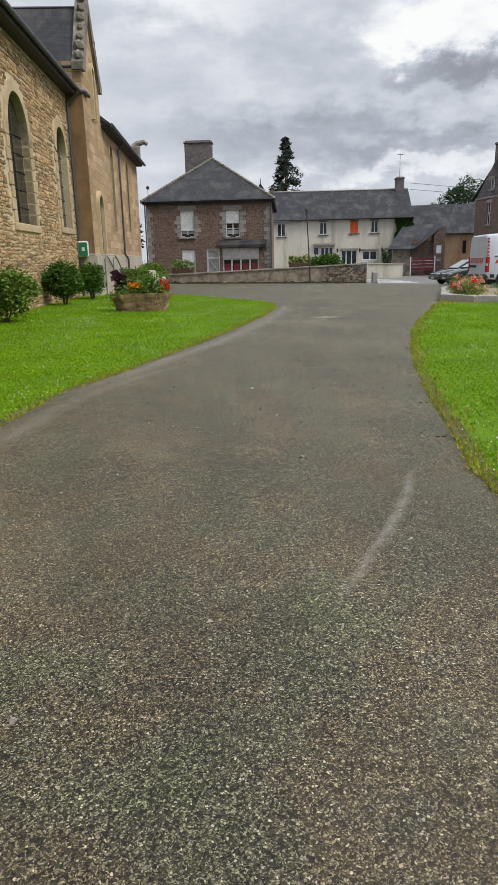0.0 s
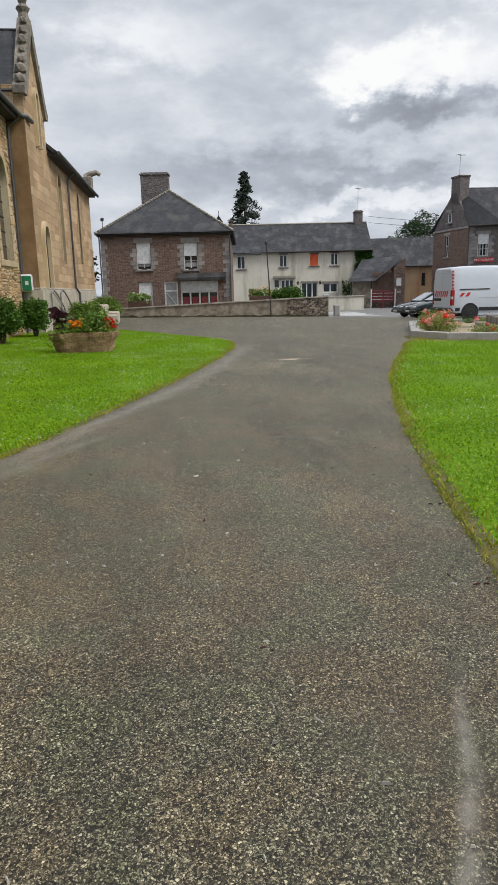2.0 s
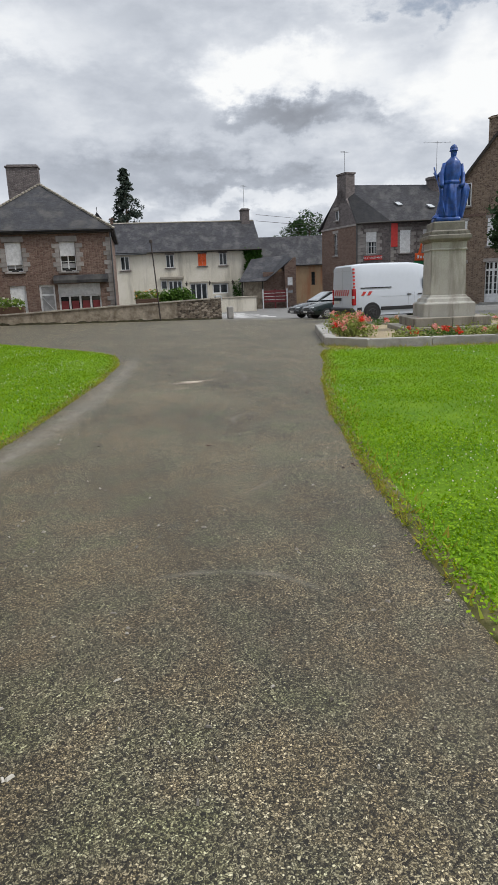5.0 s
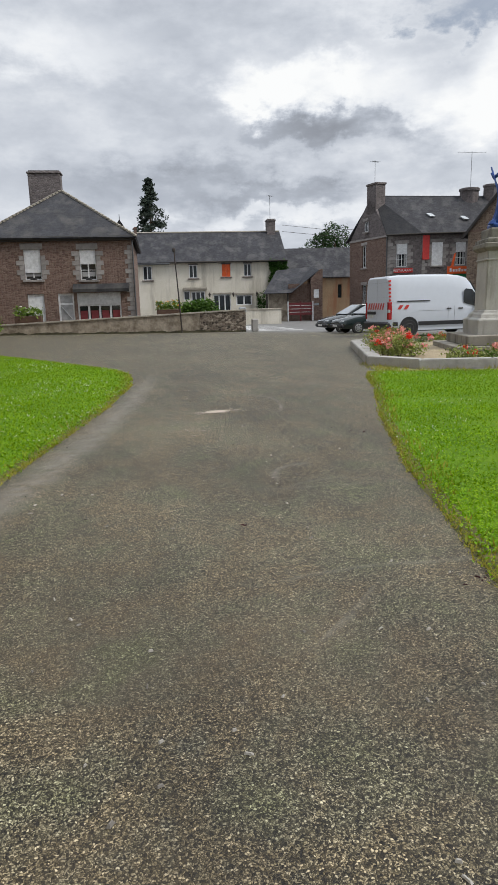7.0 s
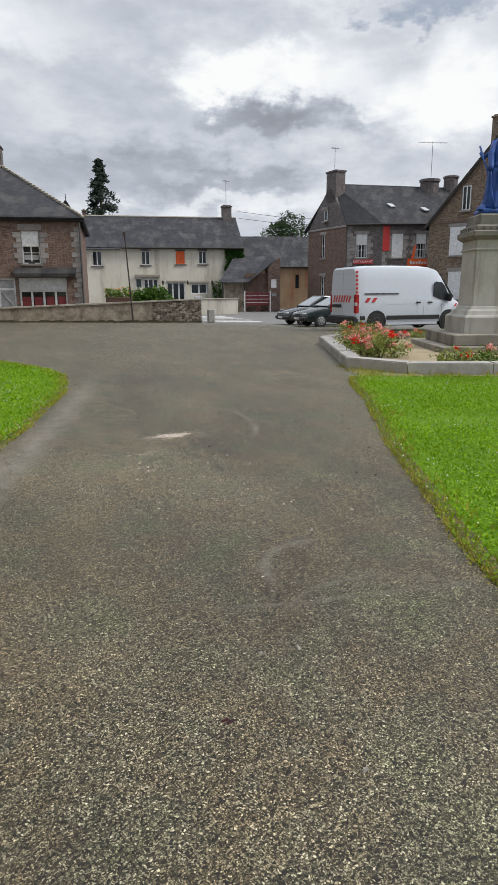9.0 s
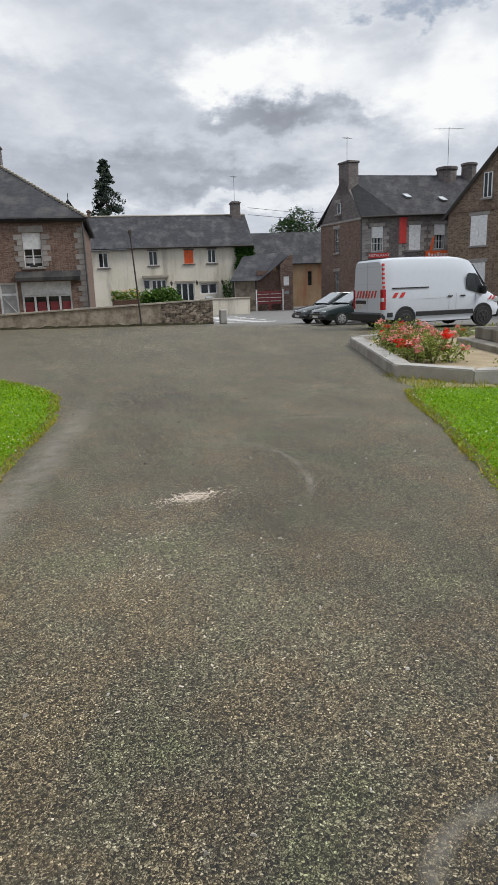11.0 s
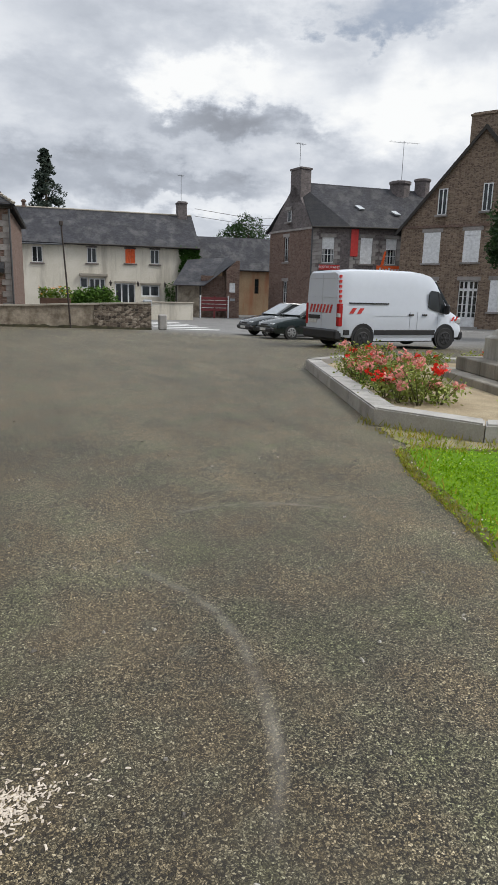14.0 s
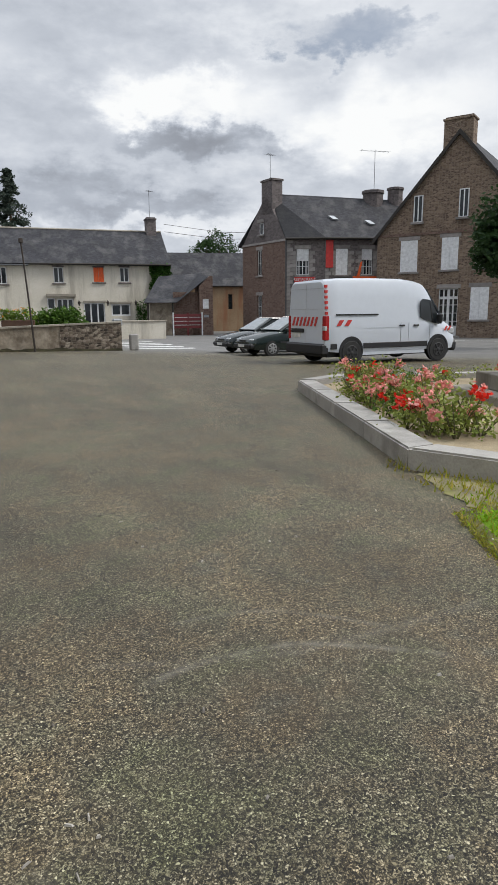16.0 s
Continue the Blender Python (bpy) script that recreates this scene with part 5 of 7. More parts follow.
leaf_cloud("ivy_leaves", M["ivy"], iv, ivy, 0.11, 4, 3)
leaf_cloud("ivy_leaves", M["ivy"], iv, [(2.6 + rnd.uniform(-0.3, 0.6), -0.15, rnd.uniform(0.3, 2.2), 0.12) for _ in range(160)], 0.1, 14, 3)

# ---- grey restaurant house ----
gA, gB, gC, gD = Vector((32.7, 62.6, 0)), Vector((32.75, 56.6, 0)), Vector((35.05, 55.0, 0)), Vector((40.3, 52.7, 0))
gh = thing("restaurant_house", "grey granite corner restaurant with slate roof, banner and signs", "house", pose(32.7, 56.6, -0.4))
DZ[gh] = -0.4
W2L = Matrix.Translation((-32.7, -56.6, 0))
gE = gD + Vector((0.41, 0.91, 0)) * 7.5
gF = gA + Vector((0.91, -0.41, 0)) * 1.0


def run_frame(p, q):
    d = (q - p).normalized()
    return W2L @ Matrix.Translation(p) @ Matrix.Rotation(math.atan2(d.y, d.x), 4, "Z")


def on(bm, m):
    bm.transform(m)
    return bm


sideF, chamF, mainF = run_frame(gA, gB), run_frame(gB, gC), run_frame(gC, gD)
chol = [(0.72, 1.62, 3.95, 5.8)]
mhol = [(0.80, 1.70, 3.95, 5.8), (2.75, 3.6, 3.95, 5.8)]
part("wall", on(pierced(bmesh.new(), 0, 2.8, -0.6, 6.5, chol, 0.45), chamF), M["grey_stone"], gh)
part("wall", on(pierced(bmesh.new(), 0, 5.75, -0.6, 6.5, mhol + [(0.6, 2.2, 0.6, 2.6), (2.8, 3.8, -0.4, 2.5)], 0.45), mainF), M["grey_stone"], gh)
shol = [(2.1, 2.75, 4.1, 6.0), (2.1, 2.75, 0.9, 2.6)]
part("wall", on(pierced(bmesh.new(), 0, 6.0, -0.6, 6.5, shol, 0.45), sideF), M["brown_stone"], gh, "browner rubble side wall")
R0 = Vector((33.2, 59.6, 10.1))
R1 = R0 + Vector((0.914, -0.406, 0)) * 10.6 + Vector((0, 0, -0.35))
gab = bmesh.new()
prism(gab, [(0, 6.48), (6.0, 6.48), (3.3, 9.9)], 0, 0.45)
part("gable", on(gab, sideF), M["grey_stone"], gh)
part("string_course", on(boxes((-0.1, 6.05, -0.06, 0.0, 6.4, 6.55)), sideF), M["quoin"], gh)
tl = Vector((-32.7, -56.6, 0))


def lp(v, z):
    return Vector((v.x, v.y, z)) + tl


outC = Vector((-0.12, -0.3, 0))
roof_plane("roof", [lp(gC + outC, 6.5), lp(gD + outC, 6.5), lp(R1, 9.75), lp(R0, 10.1)], M["slate_pale"], gh)
roof_plane("roof", [lp(gB + Vector((-0.25, -0.25, 0)), 6.5), lp(gC + outC, 6.5), lp(R0, 10.1)], M["slate_dark"], gh, label="darker hipped slate slope")
roof_plane("roof", [lp(gA + Vector((-0.3, 0.3, 0)), 6.45), lp(R0, 10.1), lp(R1, 9.75), lp(gE, 6.45)], M["slate"], gh)
part("gutter", on(tube(bmesh.new(), [(-0.1, -0.3, 6.5), (2.8, -0.32, 6.5)], 0.075, 8), chamF), M["dark_wood"], gh)
part("gutter", on(tube(bmesh.new(), [(0, -0.32, 6.5), (5.7, -0.32, 6.5)], 0.075, 8), mainF), M["dark_wood"], gh)
part("downpipe", on(tube(bmesh.new(), [(-0.05, -0.08, 6.4), (-0.05, -0.08, 0)], 0.05, 8), chamF), M["lead"], gh)
gch = on(boxes((2.75, 4.15, 0.0, 0.95, 8.5, 10.85), (2.68, 4.22, -0.07, 1.02, 10.85, 11.0), bevel=0.02), sideF)
part("chimney", gch, M["grey_stone"], gh)
cpos = tl + R0 + Vector((0.914, -0.406, 0)) * 8.2
part("chimney", lathe(bmesh.new(), [(0.80, 8.6), (0.77, 10.15), (0.86, 10.2), (0.86, 10.4), (0.66, 10.45)], 10, (cpos.x, cpos.y, 0)), M["grey_stone"], gh)
cpos2 = tl + R0 + Vector((0.914, -0.406, 0)) * 10.0
part("chimney", lathe(bmesh.new(), [(0.6, 8.6), (0.58, 10.45), (0.66, 10.5), (0.66, 10.65), (0.5, 10.7)], 10, (cpos2.x, cpos2.y, 0)), M["grey_stone"], gh)
ap = sideF @ Vector((3.2, 0.5, 0))
antenna(gh, ap.x, ap.y, 10.9, 12.9, 0.2, 0.4)
antenna(gh, cpos.x + 0.1, cpos.y, 10.3, 13.4, -0.25, 1.2)

for du, k in ((2.7, 0.45), (5.0, 0.35)):
    p0 = (gC + outC + Vector((0.914, -0.406, 0)) * du)
    p1 = R0 + Vector((0.914, -0.406, 0)) * (du - 0.4)
    a = lp(Vector((p0.x + (p1.x - p0.x) * k, p0.y + (p1.y - p0.y) * k, 0)), 6.5 + 3.5 * k)
    up = (lp(p1, 10.0) - lp(p0, 6.5)).normalized()
    x = Vector((0.914, -0.406, 0))
    nrm = x.cross(up).normalized()
    mm = Matrix.Translation(a + nrm * 0.05) @ Matrix((x, up, nrm)).transposed().to_4x4()
    part("skylight", box(bmesh.new(), -0.20, 0.20, -0.26, 0.26, -0.06, 0.05, mm), M["lamp_glass"], gh, "pale glass roof light")


def placed_casement(parent, F, a, b, c, d, bars=2, rows=3, half=None, closed=False, quoin=True, lintel=True):
    """A window on a wall whose frame is F: its parts are built level and then set on the wall."""
    dz = DZ.get(parent, 0)
    bm = bmesh.new()
    f = 0.06
    for q in ((a, a + f, c, d), (b - f, b, c, d), (a + f, b - f, c, c + f), (a + f, b - f, d - f, d)):
        box(bm, q[0], q[1], 0.12, 0.18, q[2], q[3])
    for k in range(1, bars):
        u = a + (b - a) * k / bars
        box(bm, u - 0.035, u + 0.035, 0.125, 0.175, c + f, d - f)
    for k in range(1, rows):
        z = c + (d - c) * k / rows
        box(bm, a + f, b - f, 0.132, 0.168, z - 0.018, z + 0.018)
    w = part("window", on(bm, F), M["white"], parent)
    part("pane", on(boxes((a + 0.01, b - 0.01, 0.15, 0.156, c + 0.01, d - 0.01)), F), M["window_glass"], w)
    if half is not None:
        bm = ribbed(a + 0.02, b - 0.02, 0.05, 0.08, half, d)
        part("roller_shutter", on(bm, F), M["shutter"], w)
        part("net_curtain", on(boxes((a + 0.1, a + 0.26, 0.141, 0.147, c + 0.07, half), (b - 0.26, b - 0.1, 0.141, 0.147, c + 0.07, half)), F), M["lace"], w)
    if closed:
        for k in range(2):
            u0, u1 = a + (b - a) * k / 2, a + (b - a) * (k + 1) / 2
            bm = boxes((u0 + 0.006, u1 - 0.006, 0.006, 0.03, c, d))
            for i in range(3):
                box(bm, u0 + 0.006 + (u1 - u0 - 0.012) * i / 3, u0 + 0.006 + (u1 - u0 - 0.012) * (i + 1) / 3 - 0.005, 0.0, 0.007, c + 0.001, d - 0.001)
            for z in (c + 0.2, d - 0.3):
                box(bm, u0 + 0.02, u1 - 0.02, -0.018, 0.001, z, z + 0.09)
            part("shutter", on(bm, F), M["shutter"], w)
    part("sill", on(boxes((a - 0.12, b + 0.12, -0.1, 0.12, c - 0.13, c), bevel=0.015), F), M["quoin"], w)
    if lintel:
        part("lintel", on(boxes((a - 0.14, b + 0.14, -0.025, 0.08, d, d + 0.26), bevel=0.015), F), M["quoin"], w)
    if quoin:
        for side, u in ((-1, a), (1, b)):
            z, k = c, 0
            while z + 0.25 < d:
                me, ww = (QUOIN_L, 0.46) if k % 2 else (QUOIN_S, 0.28)
                shared("quoin", me, parent, Matrix.Translation((0, 0, -dz)) @ F @ Matrix.Translation((u + side * ww / 2, 0.02, z + 0.14)))
                z += 0.285
                k += 1
    return w


placed_casement(gh, chamF, *chol[0], half=4.95)
placed_casement(gh, mainF, *mhol[0], closed=True)
placed_casement(gh, mainF, *mhol[1], half=5.0)
for hspec in shol:
    placed_casement(gh, sideF, *hspec, bars=2, rows=2, quoin=False)
placed_casement(gh, mainF, 0.6, 2.2, 0.6, 2.6, 3, 1, quoin=False)
placed_casement(gh, mainF, 2.8, 3.8, -0.4, 2.5, 2, 3, quoin=False)
placed_casement(gh, sideF @ Matrix.Translation((0, -0.19, 0)), 2.6, 3.1, 7.1, 7.95, 1, 1, quoin=False)
for F, u, sd in ((chamF, 0.0, 1), (mainF, 0.0, 1)):
    z, k = 0.2, 0
    while z < 6.2:
        me, ww = (QUOIN_L, 0.46) if k % 2 else (QUOIN_S, 0.28)
        shared("quoin", me, gh, Matrix.Translation((0, 0, 0.4)) @ F @ Matrix.Translation((u + sd * ww / 2, 0.02, z + 0.14)))
        z += 0.285
        k += 1
part("banner", on(boxes((0.02, 0.58, -0.12, -0.06, 4.45, 6.4), bevel=0.02), mainF), M["red"], gh, "tall red hanging banner")
sg = part("sign_board", on(boxes((0.55, 2.1, -0.08, -0.01, 3.45, 3.82), bevel=0.01), chamF), M["red"], gh, "red fascia sign with pale lettering")
sg2 = part("sign_board", on(boxes((2.1, 4.4, -0.1, -0.01, 3.25, 3.85), bevel=0.01), mainF), M["orange"], gh, "orange fascia sign with pale bars")
part("lettering", on(boxes(*[(2.3 + 0.24 * k, 2.3 + 0.24 * k + 0.16, -0.112, -0.101, 3.42, 3.42 + (0.28 if k in (0, 3) else 0.2)) for k in range(8)]), mainF), M["white"], sg2)
part("teal_fascia", on(boxes((2.0, 4.6, -0.07, -0.01, 2.75, 3.2)), mainF), M["green"], gh)


def lettering(text, size, parent, m, material, depth=0.01):
    c = bpy.data.curves.new("lettering", "FONT")
    c.body, c.size, c.extrude, c.align_x, c.align_y = text, size, depth, "CENTER", "CENTER"
    ob = new("lettering", c)
    dg = bpy.context.evaluated_depsgraph_get()
    me = bpy.data.meshes.new_from_object(ob.evaluated_get(dg))
    bpy.data.objects.remove(ob)
    me.materials.clear()
    me.materials.append(material)
    o = new("lettering", me)
    o.parent = parent
    o.matrix_basis = m
    return o


lettering("RESTAURANT", 0.26, sg, Matrix.Translation((0, 0, 0.4)) @ chamF @ Matrix.Translation((1.32, -0.085, 3.635)) @ Euler((radians(90), 0, 0)).to_matrix().to_4x4(), M["white"])
flag = bmesh.new()
tube(flag, [(2.3, -0.1, 3.7), (2.55, -0.7, 4.6)], 0.02, 6)
prism(flag, [(2.25, 3.75), (2.5, 3.9), (2.65, 4.9), (2.5, 4.8)], -0.5, -0.48)
part("flag", on(flag, mainF), M["orange"], gh)

# ---- gable house of rough granite ----
bg = house("gable_house", "tall rough granite house with white shutters and slate roof", 36.5, 49.5, -65, -0.4)
BGH = [(0.44, 1.6, 3.85, 5.85), (3.17, 4.24, 3.9, 5.9), (5.3, 6.4, 3.95, 5.95), (3.11, 4.37, -0.4, 2.72), (5.15, 6.28, 0.75, 2.76), (0.5, 1.6, 0.7, 2.7)]
part("wall", pierced(bmesh.new(), -1.2, 9.2, -0.6, 6.25, BGH, 0.5), M["gable_stone"], bg)
UPH = [(1.25, 1.85, 6.95, 8.6), (4.15, 4.75, 7.05, 8.75)]
gpts = bmesh.new()
prism(gpts, [(-1.2, 6.25), (9.2, 6.25), (4.0, 12.1)], 0.0, 0.5)
part("gable", gpts, M["gable_stone"], bg)
part("string_course", boxes((-1.25, 9.25, -0.07, 0.0, 6.15, 6.3)), M["brown_stone"], bg)
part("wall", boxes((-1.2, -0.7, 0.5, 10, -0.6, 6.25)), M["gable_stone"], bg)
part("wall", boxes((8.7, 9.2, 0.5, 10, -0.6, 6.25)), M["gable_stone"], bg)
part("wall", boxes((-0.7, 8.7, 9.5, 10, -0.6, 6.25)), M["gable_stone"], bg)
roof_plane("roof", [(-1.65, -0.18, 5.85), (-1.65, 10.2, 5.85), (4.0, 10.2, 12.25), (4.0, -0.18, 12.25)], M["slate"], bg)
roof_plane("roof", [(9.65, -0.18, 5.85), (9.65, 10.2, 5.85), (4.0, 10.2, 12.25), (4.0, -0.18, 12.25)], M["slate_pale"], bg)
part("verge_board", prism(bmesh.new(), [(-1.7, 5.7), (-1.5, 5.7), (4.0, 11.95), (9.5, 5.7), (9.7, 5.7), (4.0, 12.22)], -0.22, -0.15), M["dark_wood"], bg)
chimney(bg, 2.95, 4.75, 0.05, 1.0, 10.7, 13.0, M["gable_stone"])
I4 = Matrix.Identity(4)
placed_casement(bg, I4, *BGH[0], closed=True, quoin=False)
placed_casement(bg, I4, *BGH[1], closed=True, quoin=False)
placed_casement(bg, I4, *BGH[2], closed=True, quoin=False)
placed_casement(bg, I4, *BGH[4], closed=True, quoin=False)
placed_casement(bg, I4, *BGH[5], closed=True, quoin=False)
for (a, b, c, d) in UPH:
    mm = Matrix.Translation((0, -0.2, 0))
    placed_casement(bg, mm, a, b, c, d, 2, 1, quoin=False, lintel=False)
bd = placed_casement(bg, I4, 3.11, 4.37, -0.4, 2.72, 4, 6, quoin=False)
part("door_rails", boxes((3.17, 4.31, 0.10, 0.17, -0.34, 0.35), (3.17, 4.31, 0.10, 0.17, 2.05, 2.2), (3.66, 3.82, 0.09, 0.17, -0.34, 2.66), *[(3.11 + 0.315 * k - 0.045, 3.11 + 0.315 * k + 0.045, 0.10, 0.17, 0.35, 2.66) for k in (1, 3)]), M["white"], bd)
part("doorstep", boxes((2.9, 4.6, -0.4, 0, -0.5, -0.28)), M["granite"], bg)


# ---- low wall along the square ----
WA, WB = Vector((0.2, 48.9, 0)), Vector((15.34, 45.1, 0))
wall_len = (WB - WA).length
low_wall = thing("low_wall", "low rubble and render wall with stone coping", "wall", pose(WA.x, WA.y, -0.32, 0, 0, math.degrees(math.atan2(WB.y - WA.y, WB.x - WA.x))))
DZ[low_wall] = -0.32


def wall_top(u):
    return 0.36 + 0.56 * u / wall_len


bm = bmesh.new()
N = 30
for k in range(N):
    a, b = (wall_len - 2.7) * k / N, (wall_len - 2.7) * (k + 1) / N
    prism(bm, [(a, -0.5), (b, -0.5), (b, wall_top(b)), (a, wall_top(a))], -0.02 + 0.02 * noise.noise((a, 0, 3)), 0.4)
part("rendered_stretch", bm, M["wall_render"], low_wall, "patchy stained render")
bm = bmesh.new()
prism(bm, [(wall_len - 2.7, -0.5), (wall_len, -0.5), (wall_len, wall_top(wall_len)), (wall_len - 2.7, wall_top(wall_len - 2.7))], -0.04, 0.42)
part("rubble_stretch", bm, M["wall_stone"], low_wall, "bare dark rubble end")
u = 0.0
rnd = random.Random(12)
while u < wall_len - 0.1:
    L = min(rnd.uniform(0.7, 1.1), wall_len - u)
    bm = bmesh.new()
    prism(bm, [(u + 0.008, wall_top(u)), (u + L - 0.008, wall_top(u + L)), (u + L - 0.008, wall_top(u + L) + 0.075), (u + 0.008, wall_top(u) + 0.075)], -0.09, 0.48)
    part("coping_stone", bm, M["cap"], low_wall)
    u += L

# ragged dark strip that paints the shadow line where wall meets ground
bm = bmesh.new()
foot = []
wm = low_wall.matrix_basis
for k in range(61):
    row = []
    for v0, up in ((-0.062, max(0.03, 0.11 + 0.16 * noise.noise((k * 0.45, 3, 0)) + 0.08 * noise.noise((k * 1.7, 8, 0)))), (-0.14, 0.0)):
        q = wm @ Vector((wall_len * k / 60, v0, 0))
        row.append(bm.verts.new((wall_len * k / 60, v0, gz(q.x, q.y) + up)))
    foot.append(row)
for a, b in zip(foot, foot[1:]):
    bm.faces.new((a[0], a[1], b[1], b[0]))
part("dirt_strip", bm, M["foot_shade"], low_wall, "dark painted shadow line along the wall's foot")

for x, y, w, label in ((16.0, 45.3, 0.38, "short square stone bollard at the wall's end"),):
    b = thing("stone_bollard", label, "bollard", pose(x, y, gz(x, y), 0, 0, -14))
    part("post", boxes((-w / 2, w / 2, -0.25, 0.25, 0, 0.75), bevel=0.05), M["granite"], b)
cab = thing("meter_cabinet", "grey plastic utility cabinet standing at the end of the wall", "cabinet", pose(15.42, 45.8, gz(15.42, 45.8), 0, 0, -14))
part("body", boxes((-0.17, 0.17, -0.13, 0.13, 0, 1.1), bevel=0.02), M["plastic_grey"], cab)
part("hood", boxes((-0.22, 0.22, -0.17, 0.17, 1.1, 1.45), bevel=0.06), M["plastic_grey"], cab)
pl = thing("utility_pole", "thin dark leaning pole in front of the wall", "pole", pose(11.6, 45.9, gz(11.6, 45.9)))
part("shaft", tube(bmesh.new(), [(0, -0.15, 0), (-0.12, -0.15, 2.2), (-0.27, -0.15, 4.65)], 0.046, 8, 0.75), M["iron"], pl)
part("fitting", boxes((-0.35, -0.19, -0.22, -0.08, 4.55, 4.75), bevel=0.02), M["iron"], pl)


def tub(x, y, z, label, seed, flower=True):
    t = thing("flower_tub", label, "planter", pose(x, y, z, 0, 0, -14))
    bm = bmesh.new()
    box(bm, -0.75, 0.75, -0.28, 0.28, 0, 0.62, bevel=0.03)
    part("tub", bm, M["terracotta"], t)
    r = random.Random(seed)
    leaf_cloud("foliage", M["leaf_light"], t, [(r.uniform(-0.75, 0.75), r.uniform(-0.25, 0.25), 0.6 + r.uniform(0, 0.45), 0.08) for _ in range(120)], 0.09, seed, 4)
    for k in range(18):
        leaf_cloud("bloom", M["petal_orange"] if flower else M["petal_white"], t, [(r.uniform(-0.75, 0.75), r.uniform(-0.28, 0.2), 0.75 + r.uniform(0, 0.45), 0.03)], 0.05, seed * 31 + k, 4)


tub(11.7, 48.9, 0.45, "brown tub of yellow and green plants behind the wall", 31)
tub(3.38, 49.1, 0.30, "brown tub with small flowers before the brown house", 33, False)
for x, y, w in ((11.7, 48.9, 1.7), (3.38, 49.1, 1.7)):
    z1 = 0.45 if x > 10 else 0.30
    s = thing("tub_stand", "plain stone block under the flower tub", "block", pose(x, y, gz(x, y), 0, 0, -14))
    part("block", boxes((-w / 2, w / 2, -0.35, 0.35, 0, z1 - gz(x, y)), bevel=0.02), M["cap"], s)


def shrub(name, label, x, y, z, rx, ry, h, mat_, seed, n=420, leaf=0.10, per=5, stems=7, base=0.1):
    """A shrub: stems that fork from the base, leaves gathered in uneven clumps round their ends."""
    r = random.Random(seed)
    t = thing(name, label, "shrub", pose(x, y, z))
    bm = bmesh.new()
    pts = []
    for k in range(stems):
        a = 6.283 * k / stems + r.uniform(-0.3, 0.3)
        q = r.uniform(0.4, 0.9)
        tip = (rx * q * math.cos(a), ry * q * math.sin(a), h * r.uniform(0.6, 0.92))
        tube(bm, [(0.05 * math.cos(a), 0.05 * math.sin(a), 0), (tip[0] * 0.4, tip[1] * 0.4, tip[2] * 0.55), tip], 0.022, 5, 0.4)
    part("stems", bm, M["bark"], t)
    while len(pts) < n:
        u, v, w = r.uniform(-1, 1), r.uniform(-1, 1), r.uniform(-1, 1)
        d = math.sqrt(u * u + v * v + w * w)
        lump = 0.82 + 0.35 * noise.noise((u * 1.9 + seed, v * 1.9, w * 1.9))
        if d > lump or d < 0.35:
            continue
        pts.append((u * rx, v * ry, base + (h - base) * (0.5 + 0.5 * w), 0.05 * (rx + ry)))
    leaf_cloud("leaves", mat_, t, pts, leaf, seed + 1, per)
    return t


shrub("hedge_bush", "rounded clipped green bush behind the wall", 13.9, 49.0, gz(13.9, 49.0), 1.3, 0.8, 2.2, M["leaf"], 41, 700, 0.10, 5)
shrub("hedge_bush", "rounded clipped green bush behind the wall", 12.9, 49.5, gz(12.9, 49.5), 0.7, 0.6, 1.9, M["leaf"], 43, 350, 0.10, 5)

# ---- bushes and planter by the church ----
for (u, v, rx, ry, h, key, seed, label) in (
        (-1.7, -0.75, 0.85, 0.55, 1.25, "leaf_light", 51, "open spreading shrub with pale green leaves by the church wall"),
        (4.6, -0.65, 0.72, 0.5, 1.45, "leaf", 52, "dense dark green shrub against the church wall"),
        (8.0, -0.85, 0.62, 0.55, 1.3, "leaf", 53, "dense dark green shrub against the church wall"),
        (14.6, -1.6, 0.9, 0.7, 1.05, "leaf_light", 55, "light green shrub at the church's corner"),
        (19.4, -1.9, 1.0, 0.8, 1.25, "leaf_light", 56, "light green shrub at the church's corner")):
    p = CH @ Vector((u, v, 0))
    shrub("bush", label, p.x, p.y, 0.03, rx, ry, h, M[key], seed, 620, 0.05, 9)

pt = thing("stone_trough", "long rough-hewn stone trough planted with orange and red flowers", "planter", pose(-0.35, 20.6, 0.03, 0, 0, -12))
bm = bmesh.new()
cols, rows_ = 18, 6
ring = []
for k in range(rows_):
    t = k / (rows_ - 1)
    rr = []
    for i in range(cols):
        a = 6.283 * i / cols
        sx, sy = 0.66 + 0.16 * t, 0.30 + 0.10 * t
        c, s = math.cos(a), math.sin(a)
        e = (abs(c) ** 5 + abs(s) ** 5) ** -0.2
        w = 1 + 0.07 * noise.noise((c * 2, s * 2, t * 3))
        rr.append(bm.verts.new((sx * c * e * w, sy * s * e * w, 0.46 * t + 0.03 * noise.noise((c * 3, s * 3, 5)) * t)))
    ring.append(rr)
inner = [bm.verts.new((v.co.x * 0.88, v.co.y * 0.8, v.co.z)) for v in ring[-1]]
soil = [bm.verts.new((v.co.x, v.co.y, 0.38)) for v in inner]
for a, b in zip(ring + [inner], ring[1:] + [inner, soil]):
    if a is b:
        continue
    for i in range(cols):
        bm.faces.new((a[i], a[(i + 1) % cols], b[(i + 1) % cols], b[i]))
bm.faces.new(ring[0][::-1])
bm.faces.new(soil)
part("trough", bm, M["trough"], pt)
r = random.Random(61)
